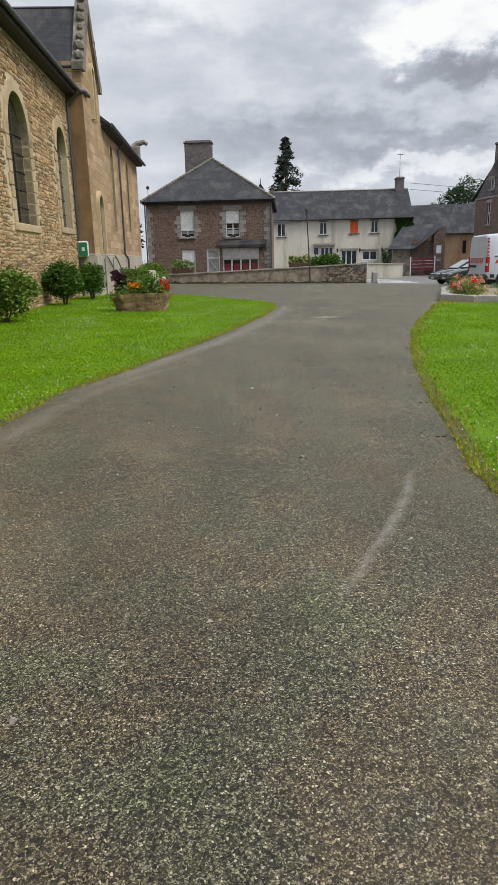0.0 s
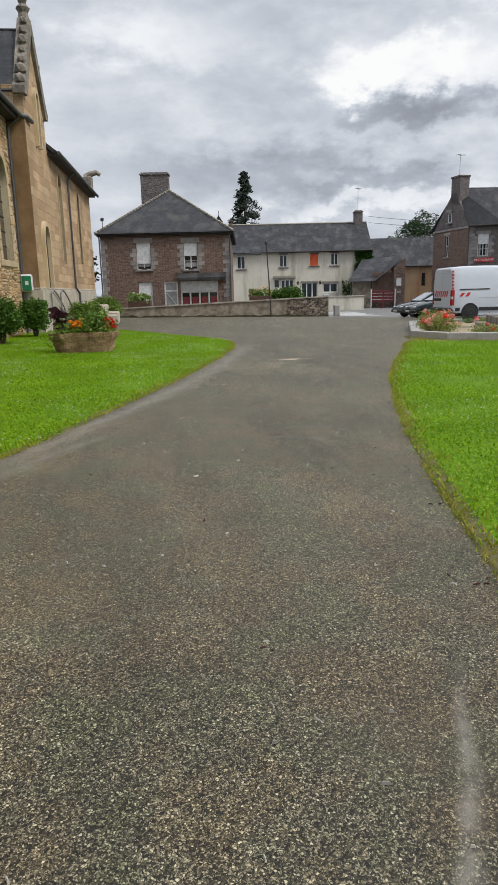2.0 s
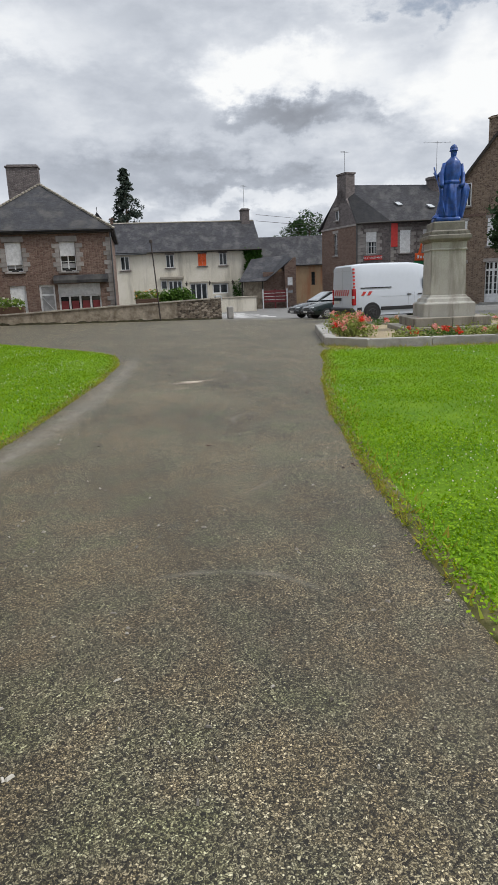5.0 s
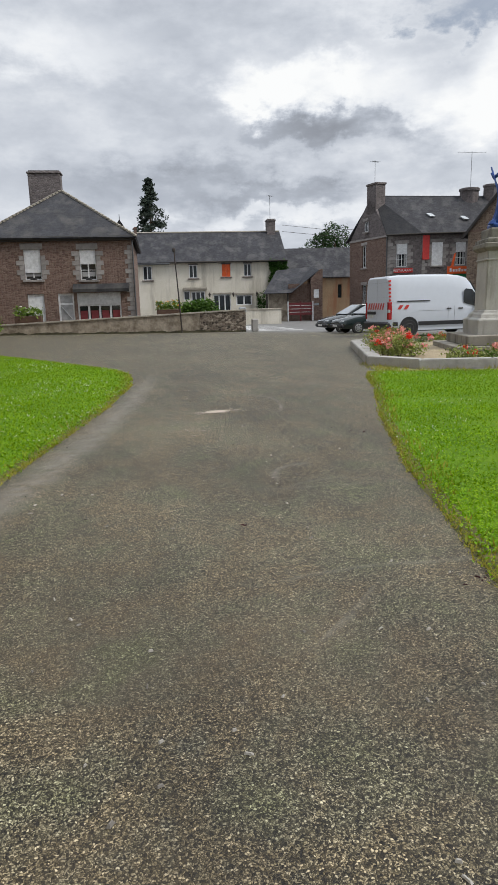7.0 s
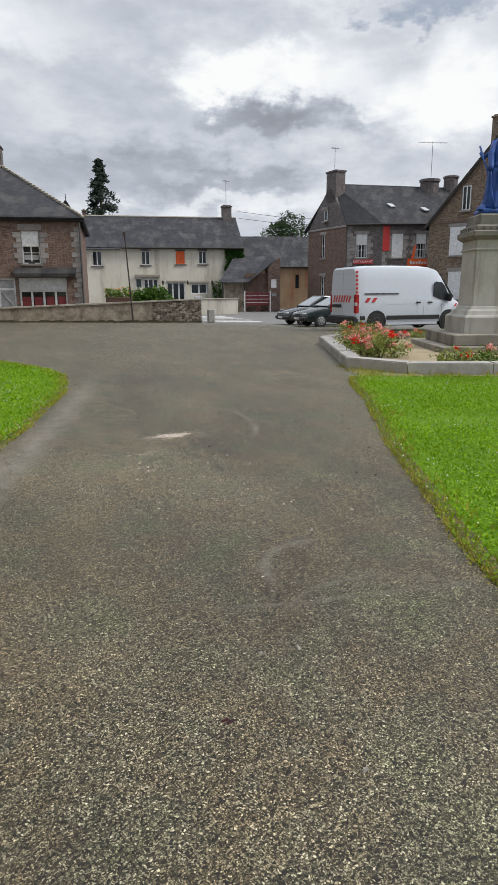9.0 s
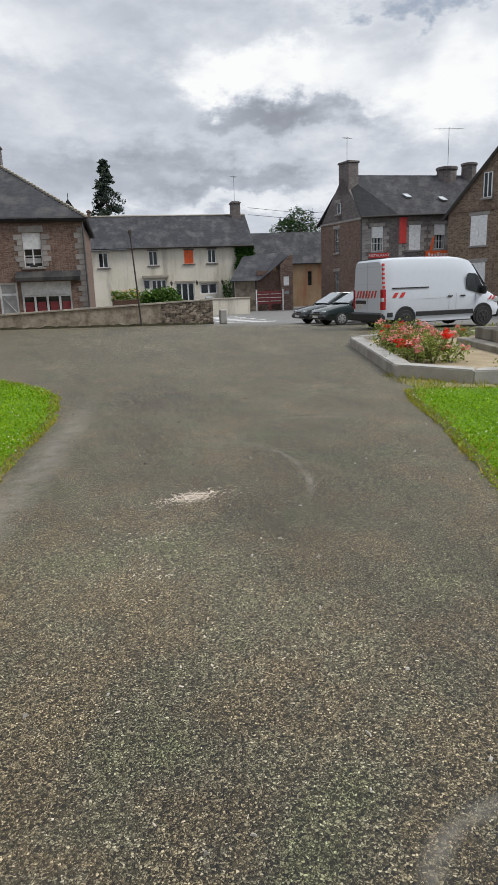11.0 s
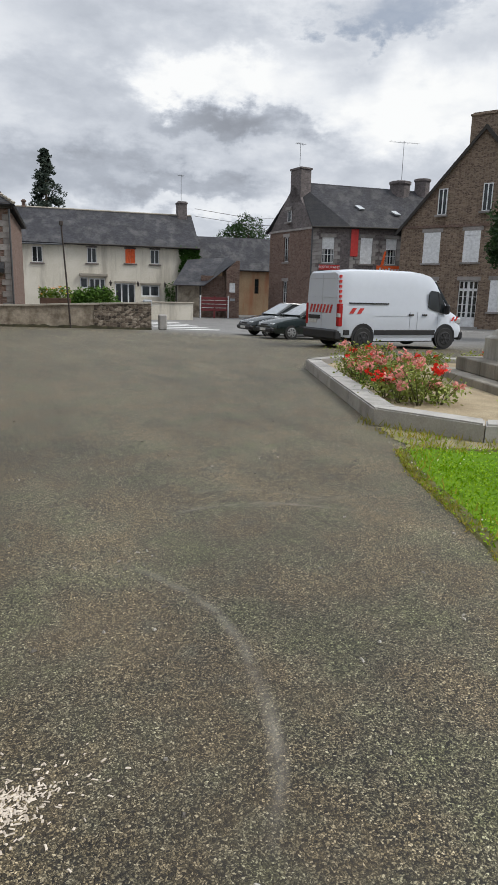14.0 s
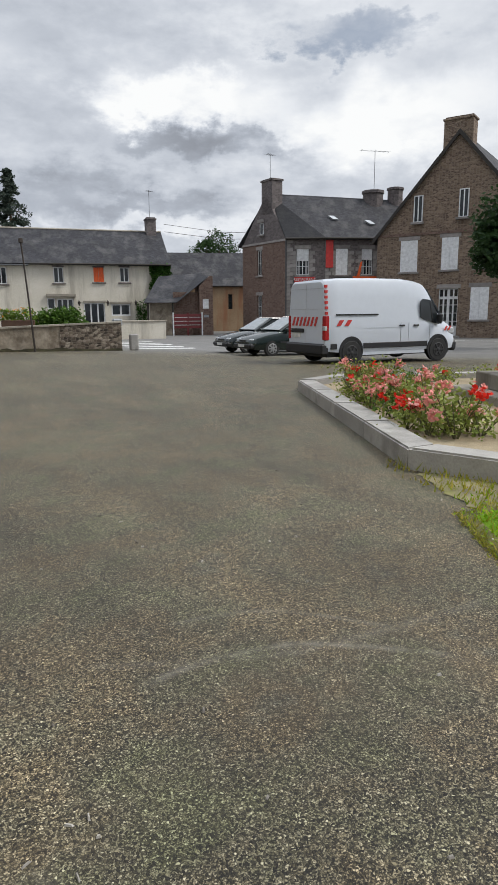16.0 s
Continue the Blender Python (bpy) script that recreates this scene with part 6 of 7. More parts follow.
leaf_cloud("foliage", M["leaf_light"], pt, [(r.uniform(-0.6, 0.7), r.uniform(-0.25, 0.25), 0.42 + abs(r.gauss(0, 0.16)), 0.06) for _ in range(150)], 0.055, 62, 5)
leaf_cloud("foliage", M["leaf"], pt, [(0.35 + r.gauss(0, 0.22), r.uniform(-0.2, 0.25), 0.62 + abs(r.gauss(0, 0.14)), 0.06) for _ in range(50)], 0.05, 63, 5)
leaf_cloud("purple_leaves", M["purple_leaf"], pt, [(-0.5 + r.gauss(0, 0.1), r.uniform(-0.1, 0.1), 0.6 + r.uniform(0, 0.4), 0.04) for _ in range(16)], 0.16, 64, 2)
for k in range(12):
    leaf_cloud("bloom", M["petal_orange"], pt, [(-0.1 + r.gauss(0, 0.14), -0.1 + r.gauss(0, 0.1), 0.6 + r.uniform(0, 0.14), 0.025)], 0.04, 650 + k, 14)
for k in range(10):
    leaf_cloud("bloom", M["rose_red"], pt, [(0.66 + r.gauss(0, 0.06), r.uniform(-0.15, 0.1), 0.6 + r.uniform(-0.05, 0.16), 0.025)], 0.04, 670 + k, 14)
leaf_cloud("hanging_foliage", M["leaf_light"], pt, [(-0.62 + r.gauss(0, 0.1), -0.32 + r.gauss(0, 0.05), 0.2 + r.uniform(0, 0.3), 0.04) for _ in range(30)], 0.04, 67, 5)

hr = thing("handrail", "thin pale metal handrail beside the church plinth", "handrail", CH @ Matrix.Translation((11.6, -1.15, 0.0)))
part("rail", tube(bmesh.new(), [(0, 0, 1.45), (0.5, 0, 1.62), (1.3, 0, 1.40), (2.6, 0, 0.85), (2.9, 0, 0.45)], 0.03, 8), M["metal_grey"], hr)
part("rail", tube(bmesh.new(), [(0, 0.35, 1.45), (0.5, 0.35, 1.62), (1.3, 0.35, 1.40), (2.6, 0.35, 0.85), (2.9, 0.35, 0.45)], 0.03, 8), M["metal_grey"], hr)
for u, v, z in ((0.0, 0.0, 1.46), (0.0, 0.35, 1.46), (2.6, 0.0, 0.86), (2.6, 0.35, 0.86)):
    part("post", tube(bmesh.new(), [(u, v, 0), (u, v, z)], 0.028, 8), M["metal_grey"], hr)

for k, (u, v, l, w, h) in enumerate(((16.3, -1.9, 2.0, 0.7, 0.9), (17.2, -2.5, 1.6, 0.6, 0.55), (15.6, -2.6, 1.0, 0.6, 0.45))):
    st = thing("stone_block", "old cut stone resting before the church plinth", "stone block", CH @ Matrix.Translation((u, v, 0.03)) @ Euler((0, 0, radians(8 * k - 6))).to_matrix().to_4x4(), group="stones before the church")
    part("block", boxes((-l / 2, l / 2, -w / 2, w / 2, 0, h), bevel=0.05), M["plinth"], st)


# ---- flower bed, pedestal and statue ----
BC = Vector((13.2, 21.6, 0))
bed = thing("flower_bed_kerb", "octagonal kerb of cut granite round the memorial's flower bed", "kerb", pose(BC.x, BC.y, 0, 0, 0, -27))
INR, HALF = 3.82, 2.9
oct_pts = []
for k in range(4):
    a = radians(-90 + 90 * k)
    n, tv = Vector((math.cos(a), math.sin(a))), Vector((-math.sin(a), math.cos(a)))
    oct_pts += [n * INR - tv * HALF, n * INR + tv * HALF]
kerb_h = 0.20
for i in range(8):
    p, q = oct_pts[i], oct_pts[(i + 1) % 8]
    L = (q - p).length
    d = (q - p) / L
    n_in = Vector((-d.y, d.x))
    cnt = max(1, round(L / 1.3))
    for k in range(cnt):
        a, b = p + d * (L * k / cnt + 0.006), p + d * (L * (k + 1) / cnt - 0.006)
        w = 0.30
        m0 = w * math.tan(radians(22.5))
        ia = a + n_in * w + d * (m0 if k == 0 else 0)
        ib = b + n_in * w - d * (m0 if k == cnt - 1 else 0)
        zz = gz(*((BC.xy + Vector((a.x * 0.891 + a.y * 0.454, -a.x * 0.454 + a.y * 0.891)))))
        bm = slab(bmesh.new(), [tuple(a), tuple(b), tuple(ib), tuple(ia)], zz - 0.12, kerb_h + 0.006 * ((i * 7 + k * 3) % 3 - 1))
        bmesh.ops.bevel(bm, geom=[e for e in bm.edges if min(v.co.z for v in e.verts) > 0.1], offset=0.018, segments=2, affect="EDGES")
        part("kerb_stone", bm, M["granite"], bed)
bm = slab(bmesh.new(), [tuple(p * 0.945) for p in oct_pts], -0.2, 0.10)
tagged(part("bed_soil", bm, M["bed_soil"]), "dry sandy soil of the flower bed", "soil", kind="structure").matrix_basis = pose(BC.x, BC.y, 0, 0, 0, -27)

PC = pose(13.03, 21.93, 0.0, 0, 0, -25.7)
ped = thing("pedestal", "tall granite memorial pedestal on two steps, weathered cornice", "pedestal", PC)


def step_ring(h, z0, z1, name):
    """A square step of cut blocks round a core."""
    for a in range(4):
        R = Matrix.Rotation(radians(90 * a), 4, "Z")
        for k in range(2):
            x0, x1 = (-h, 0.0) if k == 0 else (0.0, h - 0.5)
            part(name, on(boxes((x0 + 0.004, x1 - 0.004, -h, -h + 0.5, z0, z1), bevel=0.015), R), M["step_granite"], ped)


step_ring(1.335, 0.02, 0.224, "step_stone")
step_ring(1.037, 0.224, 0.461, "step_stone")
part("core", boxes((-0.56, 0.56, -0.56, 0.56, 0.05, 0.458)), M["pedestal"], ped)


def square_lathe(prof):
    bm = bmesh.new()
    rings = [[bm.verts.new((sx * r, sy * r, z)) for sx, sy in ((-1, -1), (1, -1), (1, 1), (-1, 1))] for r, z in prof]
    for a, b in zip(rings, rings[1:]):
        for k in range(4):
            bm.faces.new((a[k], a[(k + 1) % 4], b[(k + 1) % 4], b[k]))
    bm.faces.new(rings[0][::-1])
    bm.faces.new(rings[-1])
    bmesh.ops.bevel(bm, geom=[e for e in bm.edges if abs(e.verts[0].co.z - e.verts[1].co.z) > 0.05], offset=0.02, segments=2, affect="EDGES")
    return bm


part("plinth", square_lathe([(0.70, 0.461), (0.70, 0.805), (0.68, 0.83), (0.62, 0.86), (0.60, 0.90), (0.585, 0.94), (0.52, 0.985), (0.50, 1.03), (0.485, 1.04)]), M["pedestal"], ped)
part("shaft", square_lathe([(0.482, 1.04), (0.466, 2.22)]), M["pedestal"], ped)
part("necking", square_lathe([(0.47, 2.22), (0.495, 2.235), (0.495, 2.255), (0.472, 2.275), (0.472, 2.44)]), M["pedestal"], ped)
part("cornice", square_lathe([(0.475, 2.44), (0.50, 2.46), (0.55, 2.50), (0.575, 2.53), (0.575, 2.61), (0.54, 2.63), (0.50, 2.64), (0.50, 2.72), (0.47, 2.75)]), M["pedestal_dark"], ped)
for side in range(4):
    R = Matrix.Rotation(radians(90 * side), 4, "Z")
    for k in range(7):
        part("dentil", on(boxes((-0.45 + 0.15 * k - 0.045, -0.45 + 0.15 * k + 0.045, -0.535, -0.495, 2.632, 2.715)), R), M["pedestal_dark"], ped)
part("top_block", square_lathe([(0.42, 2.75), (0.42, 2.95), (0.40, 2.98)]), M["pedestal_dark"], ped)

# standing figure in a long coat, one closed mesh
st = bmesh.new()
box(st, -0.32, 0.33, -0.30, 0.30, 0.0, 0.12, bevel=0.03)


def oval(prof, sides=16):
    rings = []
    sides *= 2
    steps = [tuple(u + (w - u) * k / 4 for u, w in zip(p, q)) for p, q in zip(prof, prof[1:]) for k in range(4)] + [prof[-1]]
    for cx, cy, rx, ry, z in steps:
        rr = []
        for k in range(sides):
            a = 6.283 * k / sides
            deep = 1 if z < 0.98 else 0.45 if z < 1.5 else 0.12
            fold = 1 + (0.09 * math.cos(a * 5 + z * 1.5) + 0.06 * math.cos(a * 9 - z * 2.5)) * deep
            fold += 0.22 * deep * noise.noise((math.cos(a) * 2.2 + cx * 5, math.sin(a) * 2.2, z * 1.6)) + 0.10 * deep * noise.noise((math.cos(a) * 6, math.sin(a) * 6, z * 7))
            rr.append(st.verts.new((cx + rx * fold * math.cos(a), cy + ry * fold * math.sin(a), z)))
        rings.append(rr)
    for a, b in zip(rings, rings[1:]):
        for k in range(sides):
            st.faces.new((a[k], a[(k + 1) % sides], b[(k + 1) % sides], b[k]))
    st.faces.new(rings[0][::-1])
    st.faces.new(rings[-1])


oval([(0.08, 0, 0.31, 0.28, 0.12), (0.09, 0, 0.28, 0.25, 0.32), (0.09, 0, 0.265, 0.23, 0.6), (0.09, 0, 0.25, 0.21, 0.85), (0.10, 0, 0.205, 0.165, 0.99), (0.10, 0, 0.225, 0.18, 1.0), (0.10, 0, 0.225, 0.18, 1.05), (0.10, 0, 0.205, 0.165, 1.06), (0.12, 0, 0.235, 0.185, 1.2), (0.14, 0, 0.225, 0.18, 1.42),
      (0.15, 0, 0.19, 0.15, 1.55), (0.16, 0, 0.12, 0.11, 1.62), (0.165, 0, 0.07, 0.07, 1.68)], 32)
oval([(0.165, 0, 0.062, 0.065, 1.64), (0.165, 0, 0.075, 0.085, 1.73), (0.165, 0, 0.085, 0.095, 1.81), (0.165, 0, 0.115, 0.135, 1.825), (0.165, 0, 0.11, 0.13, 1.84), (0.165, 0, 0.10, 0.115, 1.86), (0.165, 0, 0.095, 0.108, 1.91), (0.165, 0, 0.06, 0.07, 1.965), (0.165, 0, 0.02, 0.03, 1.985)], 20)
tube(st, [(-0.05, 0, 1.50), (-0.15, -0.06, 1.22), (-0.17, -0.16, 0.98), (-0.20, -0.22, 0.90)], 0.08, 10, 0.65)
tube(st, [(0.35, 0, 1.48), (0.42, 0.0, 1.20), (0.42, -0.08, 0.98), (0.34, -0.18, 0.92)], 0.08, 10, 0.65)
oval([(0.36, 0.02, 0.10, 0.16, 0.10), (0.40, 0.02, 0.12, 0.17, 0.35), (0.43, 0.02, 0.14, 0.16, 0.62), (0.46, 0.0, 0.15, 0.13, 0.85), (0.47, 0, 0.10, 0.09, 0.97), (0.44, 0, 0.03, 0.04, 1.02)], 18)
tube(st, [(-0.10, -0.30, 0.14), (-0.20, -0.05, 0.90), (-0.25, 0.40, 1.49)], 0.026, 8, 0.8)
tube(st, [(-0.12, 0.1, 1.30), (-0.22, 0.24, 1.22), (-0.26, 0.30, 1.34)], 0.05, 8, 0.7)
oval([(-0.12, -0.08, 0.2, 0.2, 0.12), (-0.14, -0.10, 0.10, 0.14, 0.36), (-0.16, -0.12, 0.05, 0.08, 0.62), (-0.19, -0.16, 0.03, 0.04, 0.88)], 14)
oval([(-0.30, -0.1, 0.11, 0.14, 0.10), (-0.28, -0.1, 0.08, 0.1, 0.18), (-0.22, -0.1, 0.03, 0.04, 0.24)], 12)
me = bpy.data.meshes.new("statue")
bmesh.ops.remove_doubles(st, verts=st.verts, dist=0.0005)
for f in st.faces:
    f.smooth = True
st.to_mesh(me)
st.free()
me.materials.append(M["blue"])
statue = tagged(new("statue", me), "blue-painted standing statue in a long coat on the pedestal", "statue")
statue.matrix_basis = PC @ Matrix.Translation((0, 0, 2.98))


def rose_bush(x, y, seed, key, h, n):
    r = random.Random(seed)
    t = thing("rose_bush", "leafy rose bush in bloom with %s flowers" % ("red" if key == "rose_red" else "salmon pink"), "rose bush", pose(x, y, 0.10), group="roses in the bed")
    bm = bmesh.new()
    tips = []
    for k in range(6):
        a, q = r.uniform(0, 6.28), r.uniform(0.08, 0.34)
        tip = Vector((q * math.cos(a), q * math.sin(a), h * r.uniform(0.65, 1.0)))
        tube(bm, [(0.02 * math.cos(a), 0.02 * math.sin(a), 0), (tip.x * 0.5, tip.y * 0.5, tip.z * 0.5), tuple(tip)], 0.008, 4, 0.6)
        tips.append(tip)
    part("stem", bm, M["stem"], t)
    leaf_cloud("foliage", M["rose_leaf"] if r.random() < 0.85 else M["leaf"], t, [(r.gauss(0, 0.14), r.gauss(0, 0.14), h * r.uniform(0.10, 0.92), 0.05) for _ in range(58)], 0.030, seed + 1, 4, 0.6)
    for tip in tips[:n]:
        fl = [(tip.x + r.gauss(0, 0.035), tip.y + r.gauss(0, 0.035), tip.z + r.gauss(0, 0.025), 0.016) for _ in range(9 if key == "rose_red" else 14)]
        leaf_cloud("bloom", M[key], t, fl, 0.027, seed * 7 + int(tip.x * 100), 4, 0.8)


rnd = random.Random(77)
rose_places = []
for (x0, x1, y0, y1, n) in ((-3.4, -2.7, -2.3, 2.6, 25), (-2.4, 3.0, -3.4, -2.75, 24), (-2.3, 2.4, 2.75, 3.4, 10)):
    k = 0
    while k < n:
        x, y = rnd.uniform(x0, x1), rnd.uniform(y0, y1)
        if abs(x) + abs(y) > 5.2 or any((x - a) ** 2 + (y - b) ** 2 < 0.06 for a, b in rose_places):
            n -= 0.02
            continue
        rose_places.append((x, y))
        k += 1
bedm = pose(BC.x, BC.y, 0, 0, 0, -27)
for i, (x, y) in enumerate(rose_places):
    p = bedm @ Vector((x, y, 0))
    left = x < -2.3
    rose_bush(p.x, p.y, 100 + i, "rose_red" if rnd.random() < 0.36 else "rose_pink", rnd.uniform(0.30, 0.54) if left else rnd.uniform(0.16, 0.30), rnd.randint(1, 4) if left else rnd.randint(0, 2))


# ---- vehicles ----
def wheel(parent, x, y, r, w, side, spokes=5, rim="rim"):
    """A tyre and rim with its axis across the vehicle; side is the outward direction in y."""
    bm = bmesh.new()
    lathe(bm, [(r * 0.62, -w / 2), (r * 0.95, -w / 2), (r, -w / 2 + 0.03), (r, w / 2 - 0.03), (r * 0.95, w / 2), (r * 0.62, w / 2)], 28)
    bm.transform(Matrix.Translation((x, y, r)) @ Euler((radians(90), 0, 0)).to_matrix().to_4x4())
    wl = part("wheel", bm, M["tyre"], parent)
    bm = bmesh.new()
    lathe(bm, [(r * 0.64, -0.02), (r * 0.64, 0.02), (r * 0.56, 0.03), (r * 0.5, -0.01), (r * 0.22, 0.01), (r * 0.16, 0.04), (r * 0.05, 0.05)], 24)
    for k in range(spokes):
        a = 6.283 * k / spokes
        box(bm, 0.1 * r, 0.56 * r, -0.09 * r, 0.09 * r, 0.0, 0.035, Matrix.Rotation(a, 4, "Z"))
    bm.transform(Matrix.Translation((x, y + side * w * 0.42, r)) @ Euler((radians(90 if side < 0 else -90), 0, 0)).to_matrix().to_4x4())
    bmesh.ops.recalc_face_normals(bm, faces=bm.faces)
    part("rim", bm, M[rim], wl)
    return wl


def loft(sections, close=True):
    """Skin a body through cross-sections of equal count."""
    bm = bmesh.new()
    rings = [[bm.verts.new(p) for p in s] for s in sections]
    n = len(rings[0])
    for a, b in zip(rings, rings[1:]):
        for k in range(n):
            bm.faces.new((a[k], a[(k + 1) % n], b[(k + 1) % n], b[k]))
    if close:
        bm.faces.new(rings[0][::-1])
        bm.faces.new(rings[-1])
    bmesh.ops.recalc_face_normals(bm, faces=bm.faces)
    return bm


def van_section(x, zb, zt, wb, wt, rad):
    """Half-rounded box outline across the van at x."""
    pts = []
    for s in (1, -1):
        side = [(wb * 0.97, zb), (wb, zb + 0.12), (wb, zb + (zt - zb) * 0.42), (wt + (wb - wt) * 0.35, zt - (zt - zb) * 0.25), (wt, zt - rad), (wt - rad * 0.3, zt - rad * 0.3), (wt - rad, zt)]
        run = [(x, s * w, z) for w, z in side]
        pts += run if s > 0 else run[::-1]
    return pts


VX, VY = 16.15, 31.45
VAN = pose(VX, VY, gz(17.5, 32), 0, 0, -6) @ Matrix.Translation((0, 1.03, 0))
van = thing("delivery_van", "white high-roofed van with red and white hazard stripes, parked", "van", VAN)
secs = []
for x, zb, zt, wb, wt in ((0.0, 0.42, 2.36, 1.0, 0.90), (0.06, 0.40, 2.42, 1.03, 0.93), (0.5, 0.36, 2.47, 1.035, 0.94), (1.5, 0.36, 2.49, 1.035, 0.94), (2.8, 0.36, 2.48, 1.035, 0.94), (3.3, 0.36, 2.43, 1.035, 0.92),
                          (3.64, 0.36, 2.35, 1.035, 0.90), (3.86, 0.36, 2.14, 1.035, 0.88), (4.08, 0.36, 1.82, 1.03, 0.88), (4.28, 0.36, 1.50, 1.02, 0.89), (4.47, 0.36, 1.27, 1.01, 0.91), (4.78, 0.36, 1.12, 0.98, 0.88), (4.98, 0.38, 0.95, 0.90, 0.80), (5.05, 0.42, 0.80, 0.82, 0.72)):
    secs.append(van_section(x, zb, zt, wb, wt, 0.16 if zt > 1.6 else 0.12))
bm = loft(secs)
for f in bm.faces:
    f.smooth = len(f.verts) == 4
body = part("body", bm, M["van"], van)
mod = body.modifiers.new("edge", "EDGE_SPLIT")
mod.split_angle = radians(38)
S = -1.042
part("bumper", boxes((-0.12, 0.16, -1.03, 1.03, 0.30, 0.62), bevel=0.05), M["black"], van, "black rear bumper")
part("bumper", boxes((4.86, 5.12, -0.93, 0.93, 0.28, 0.60), bevel=0.07), M["black"], van)
part("side_moulding", boxes((0.20, 0.42, S - 0.012, S + 0.03, 0.46, 0.62), (1.35, 3.78, S - 0.012, S + 0.03, 0.46, 0.62), bevel=0.012), M["black"], van, "black rubbing strip")
part("sill", boxes((1.35, 3.7, -1.0, 1.0, 0.26, 0.42)), M["van"], van)
part("underbody", boxes((0.2, 4.8, -0.85, 0.85, 0.22, 0.40)), M["black"], van)
bm = bmesh.new()
prism(bm, [(3.44, 1.34), (3.60, 1.27), (4.20, 1.12), (4.26, 1.18), (3.93, 1.74), (3.80, 1.86), (3.52, 1.89), (3.44, 1.82)], S - 0.012, S + 0.02)
wq = part("side_window", bm, M["window_glass"], van)
part("pillar", prism(bmesh.new(), [(3.94, 1.19), (3.98, 1.18), (3.80, 1.84), (3.77, 1.86)], S - 0.018, S - 0.012), M["black"], wq)
bm = bmesh.new()
a = [(3.66, 2.26), (4.30, 1.36)]
vs = [bm.verts.new(p) for p in ((3.84, -0.78, 2.17), (3.84, 0.78, 2.17), (4.47, 0.88, 1.29), (4.47, -0.88, 1.29))]
vs2 = [bm.verts.new(v.co + Vector((0.035, 0, 0.025))) for v in vs]
for k in range(4):
    bm.faces.new((vs[k], vs[(k + 1) % 4], vs2[(k + 1) % 4], vs2[k]))
bm.faces.new(vs2)
bm.faces.new(vs[::-1])
bmesh.ops.recalc_face_normals(bm, faces=bm.faces)
part("windscreen", bm, M["window_glass"], van)
part("door_rail", boxes((0.38, 1.86, S - 0.008, S + 0.03, 1.42, 1.46)), M["black"], van, "dark sliding-door rail")
grooves = bmesh.new()
for x0, x1, z0, z1 in ((2.72, 2.726, 0.45, 1.2), (3.02, 3.026, 0.45, 1.2), (3.85, 3.856, 0.45, 1.15), (1.36, 2.7, 1.05, 1.054)):
    box(grooves, x0, x1, S - 0.001, S + 0.03, z0, z1)
part("door_seams", grooves, M["van_grey"], van)
for x in (2.66, 3.20):
    part("door_handle", boxes((x, x + 0.2, S - 0.03, S + 0.01, 1.08, 1.13), bevel=0.01), M["black"], van)
part("mirror", boxes((4.04, 4.18, S - 0.24, S - 0.04, 1.14, 1.46), bevel=0.05), M["black"], van, "black door mirror")
part("mirror", boxes((4.04, 4.18, 1.08, 1.28, 1.14, 1.46), bevel=0.05), M["black"], van, "black door mirror")
tl_ = part("tail_lamp", boxes((-0.015, 0.14, S - 0.012, -0.90, 0.72, 1.42), bevel=0.02), M["tail"], van, "tall red tail lamp")
part("lens", boxes((-0.02, 0.06, S - 0.016, -0.93, 1.0, 1.12), bevel=0.005), M["lamp_glass"], tl_)
part("tail_lamp", boxes((-0.015, 0.14, 0.90, 1.05, 0.72, 1.42), bevel=0.02), M["tail"], van, "tall red tail lamp")
part("headlamp", boxes((4.62, 4.95, -0.95, -0.70, 0.80, 1.02), bevel=0.04), M["lamp_glass"], van)
part("headlamp", boxes((4.62, 4.95, 0.70, 0.95, 0.80, 1.02), bevel=0.04), M["lamp_glass"], van)
part("rear_door_seam", boxes((-0.006, 0.02, -0.006, 0.006, 0.62, 2.3), (-0.006, 0.02, -0.92, 0.92, 2.18, 2.19), (-0.006, 0.02, -0.90, 0.90, 1.60, 1.606)), M["van_grey"], van)
part("number_plate", boxes((-0.02, 0.0, 0.32, 0.82, 0.78, 0.90)), M["plate"], van)
part("lock_panel", boxes((-0.03, 0.0, 0.10, 0.85, 0.92, 1.04), bevel=0.01), M["black"], van)


def hazard(u0, u1, z0, z1, n, place, lean=0.12):
    """Slanting red bars on a white band; place turns (along, up) into a point on the panel."""
    for k in range(n):
        a = u0 + (u1 - u0) * k / n
        b = a + (u1 - u0) / n * 0.52
        bm = bmesh.new()
        vs = [bm.verts.new(place(*p)) for p in ((a, z0), (b, z0), (b + lean, z1), (a + lean, z1))]
        bm.faces.new(vs)
        ex = bmesh.ops.extrude_face_region(bm, geom=bm.faces[:])
        off = place(0, 0, 1) - place(0, 0)
        bmesh.ops.translate(bm, verts=[g for g in ex["geom"] if isinstance(g, bmesh.types.BMVert)], vec=off * 0.006)
        bmesh.ops.recalc_face_normals(bm, faces=bm.faces)
        part("hazard_stripe", bm, M["red"], van, "red reflective stripe")


def rear(u, z, out=0):
    return Vector((-0.004 - out, u, z))


def flank(u, z, out=0):
    return Vector((u, S - 0.002 - out, z))


hazard(-0.55, 0.92, 1.12, 1.38, 7, rear, -0.12)
hazard(0.38, 0.94, 1.12, 1.29, 2, flank)
hazard(4.44, 4.76, 0.92, 1.06, 2, lambda u, z, out=0: Vector((u, -1.022 + 0.10 * max(0.0, u - 4.4) - out, z)), 0.09)
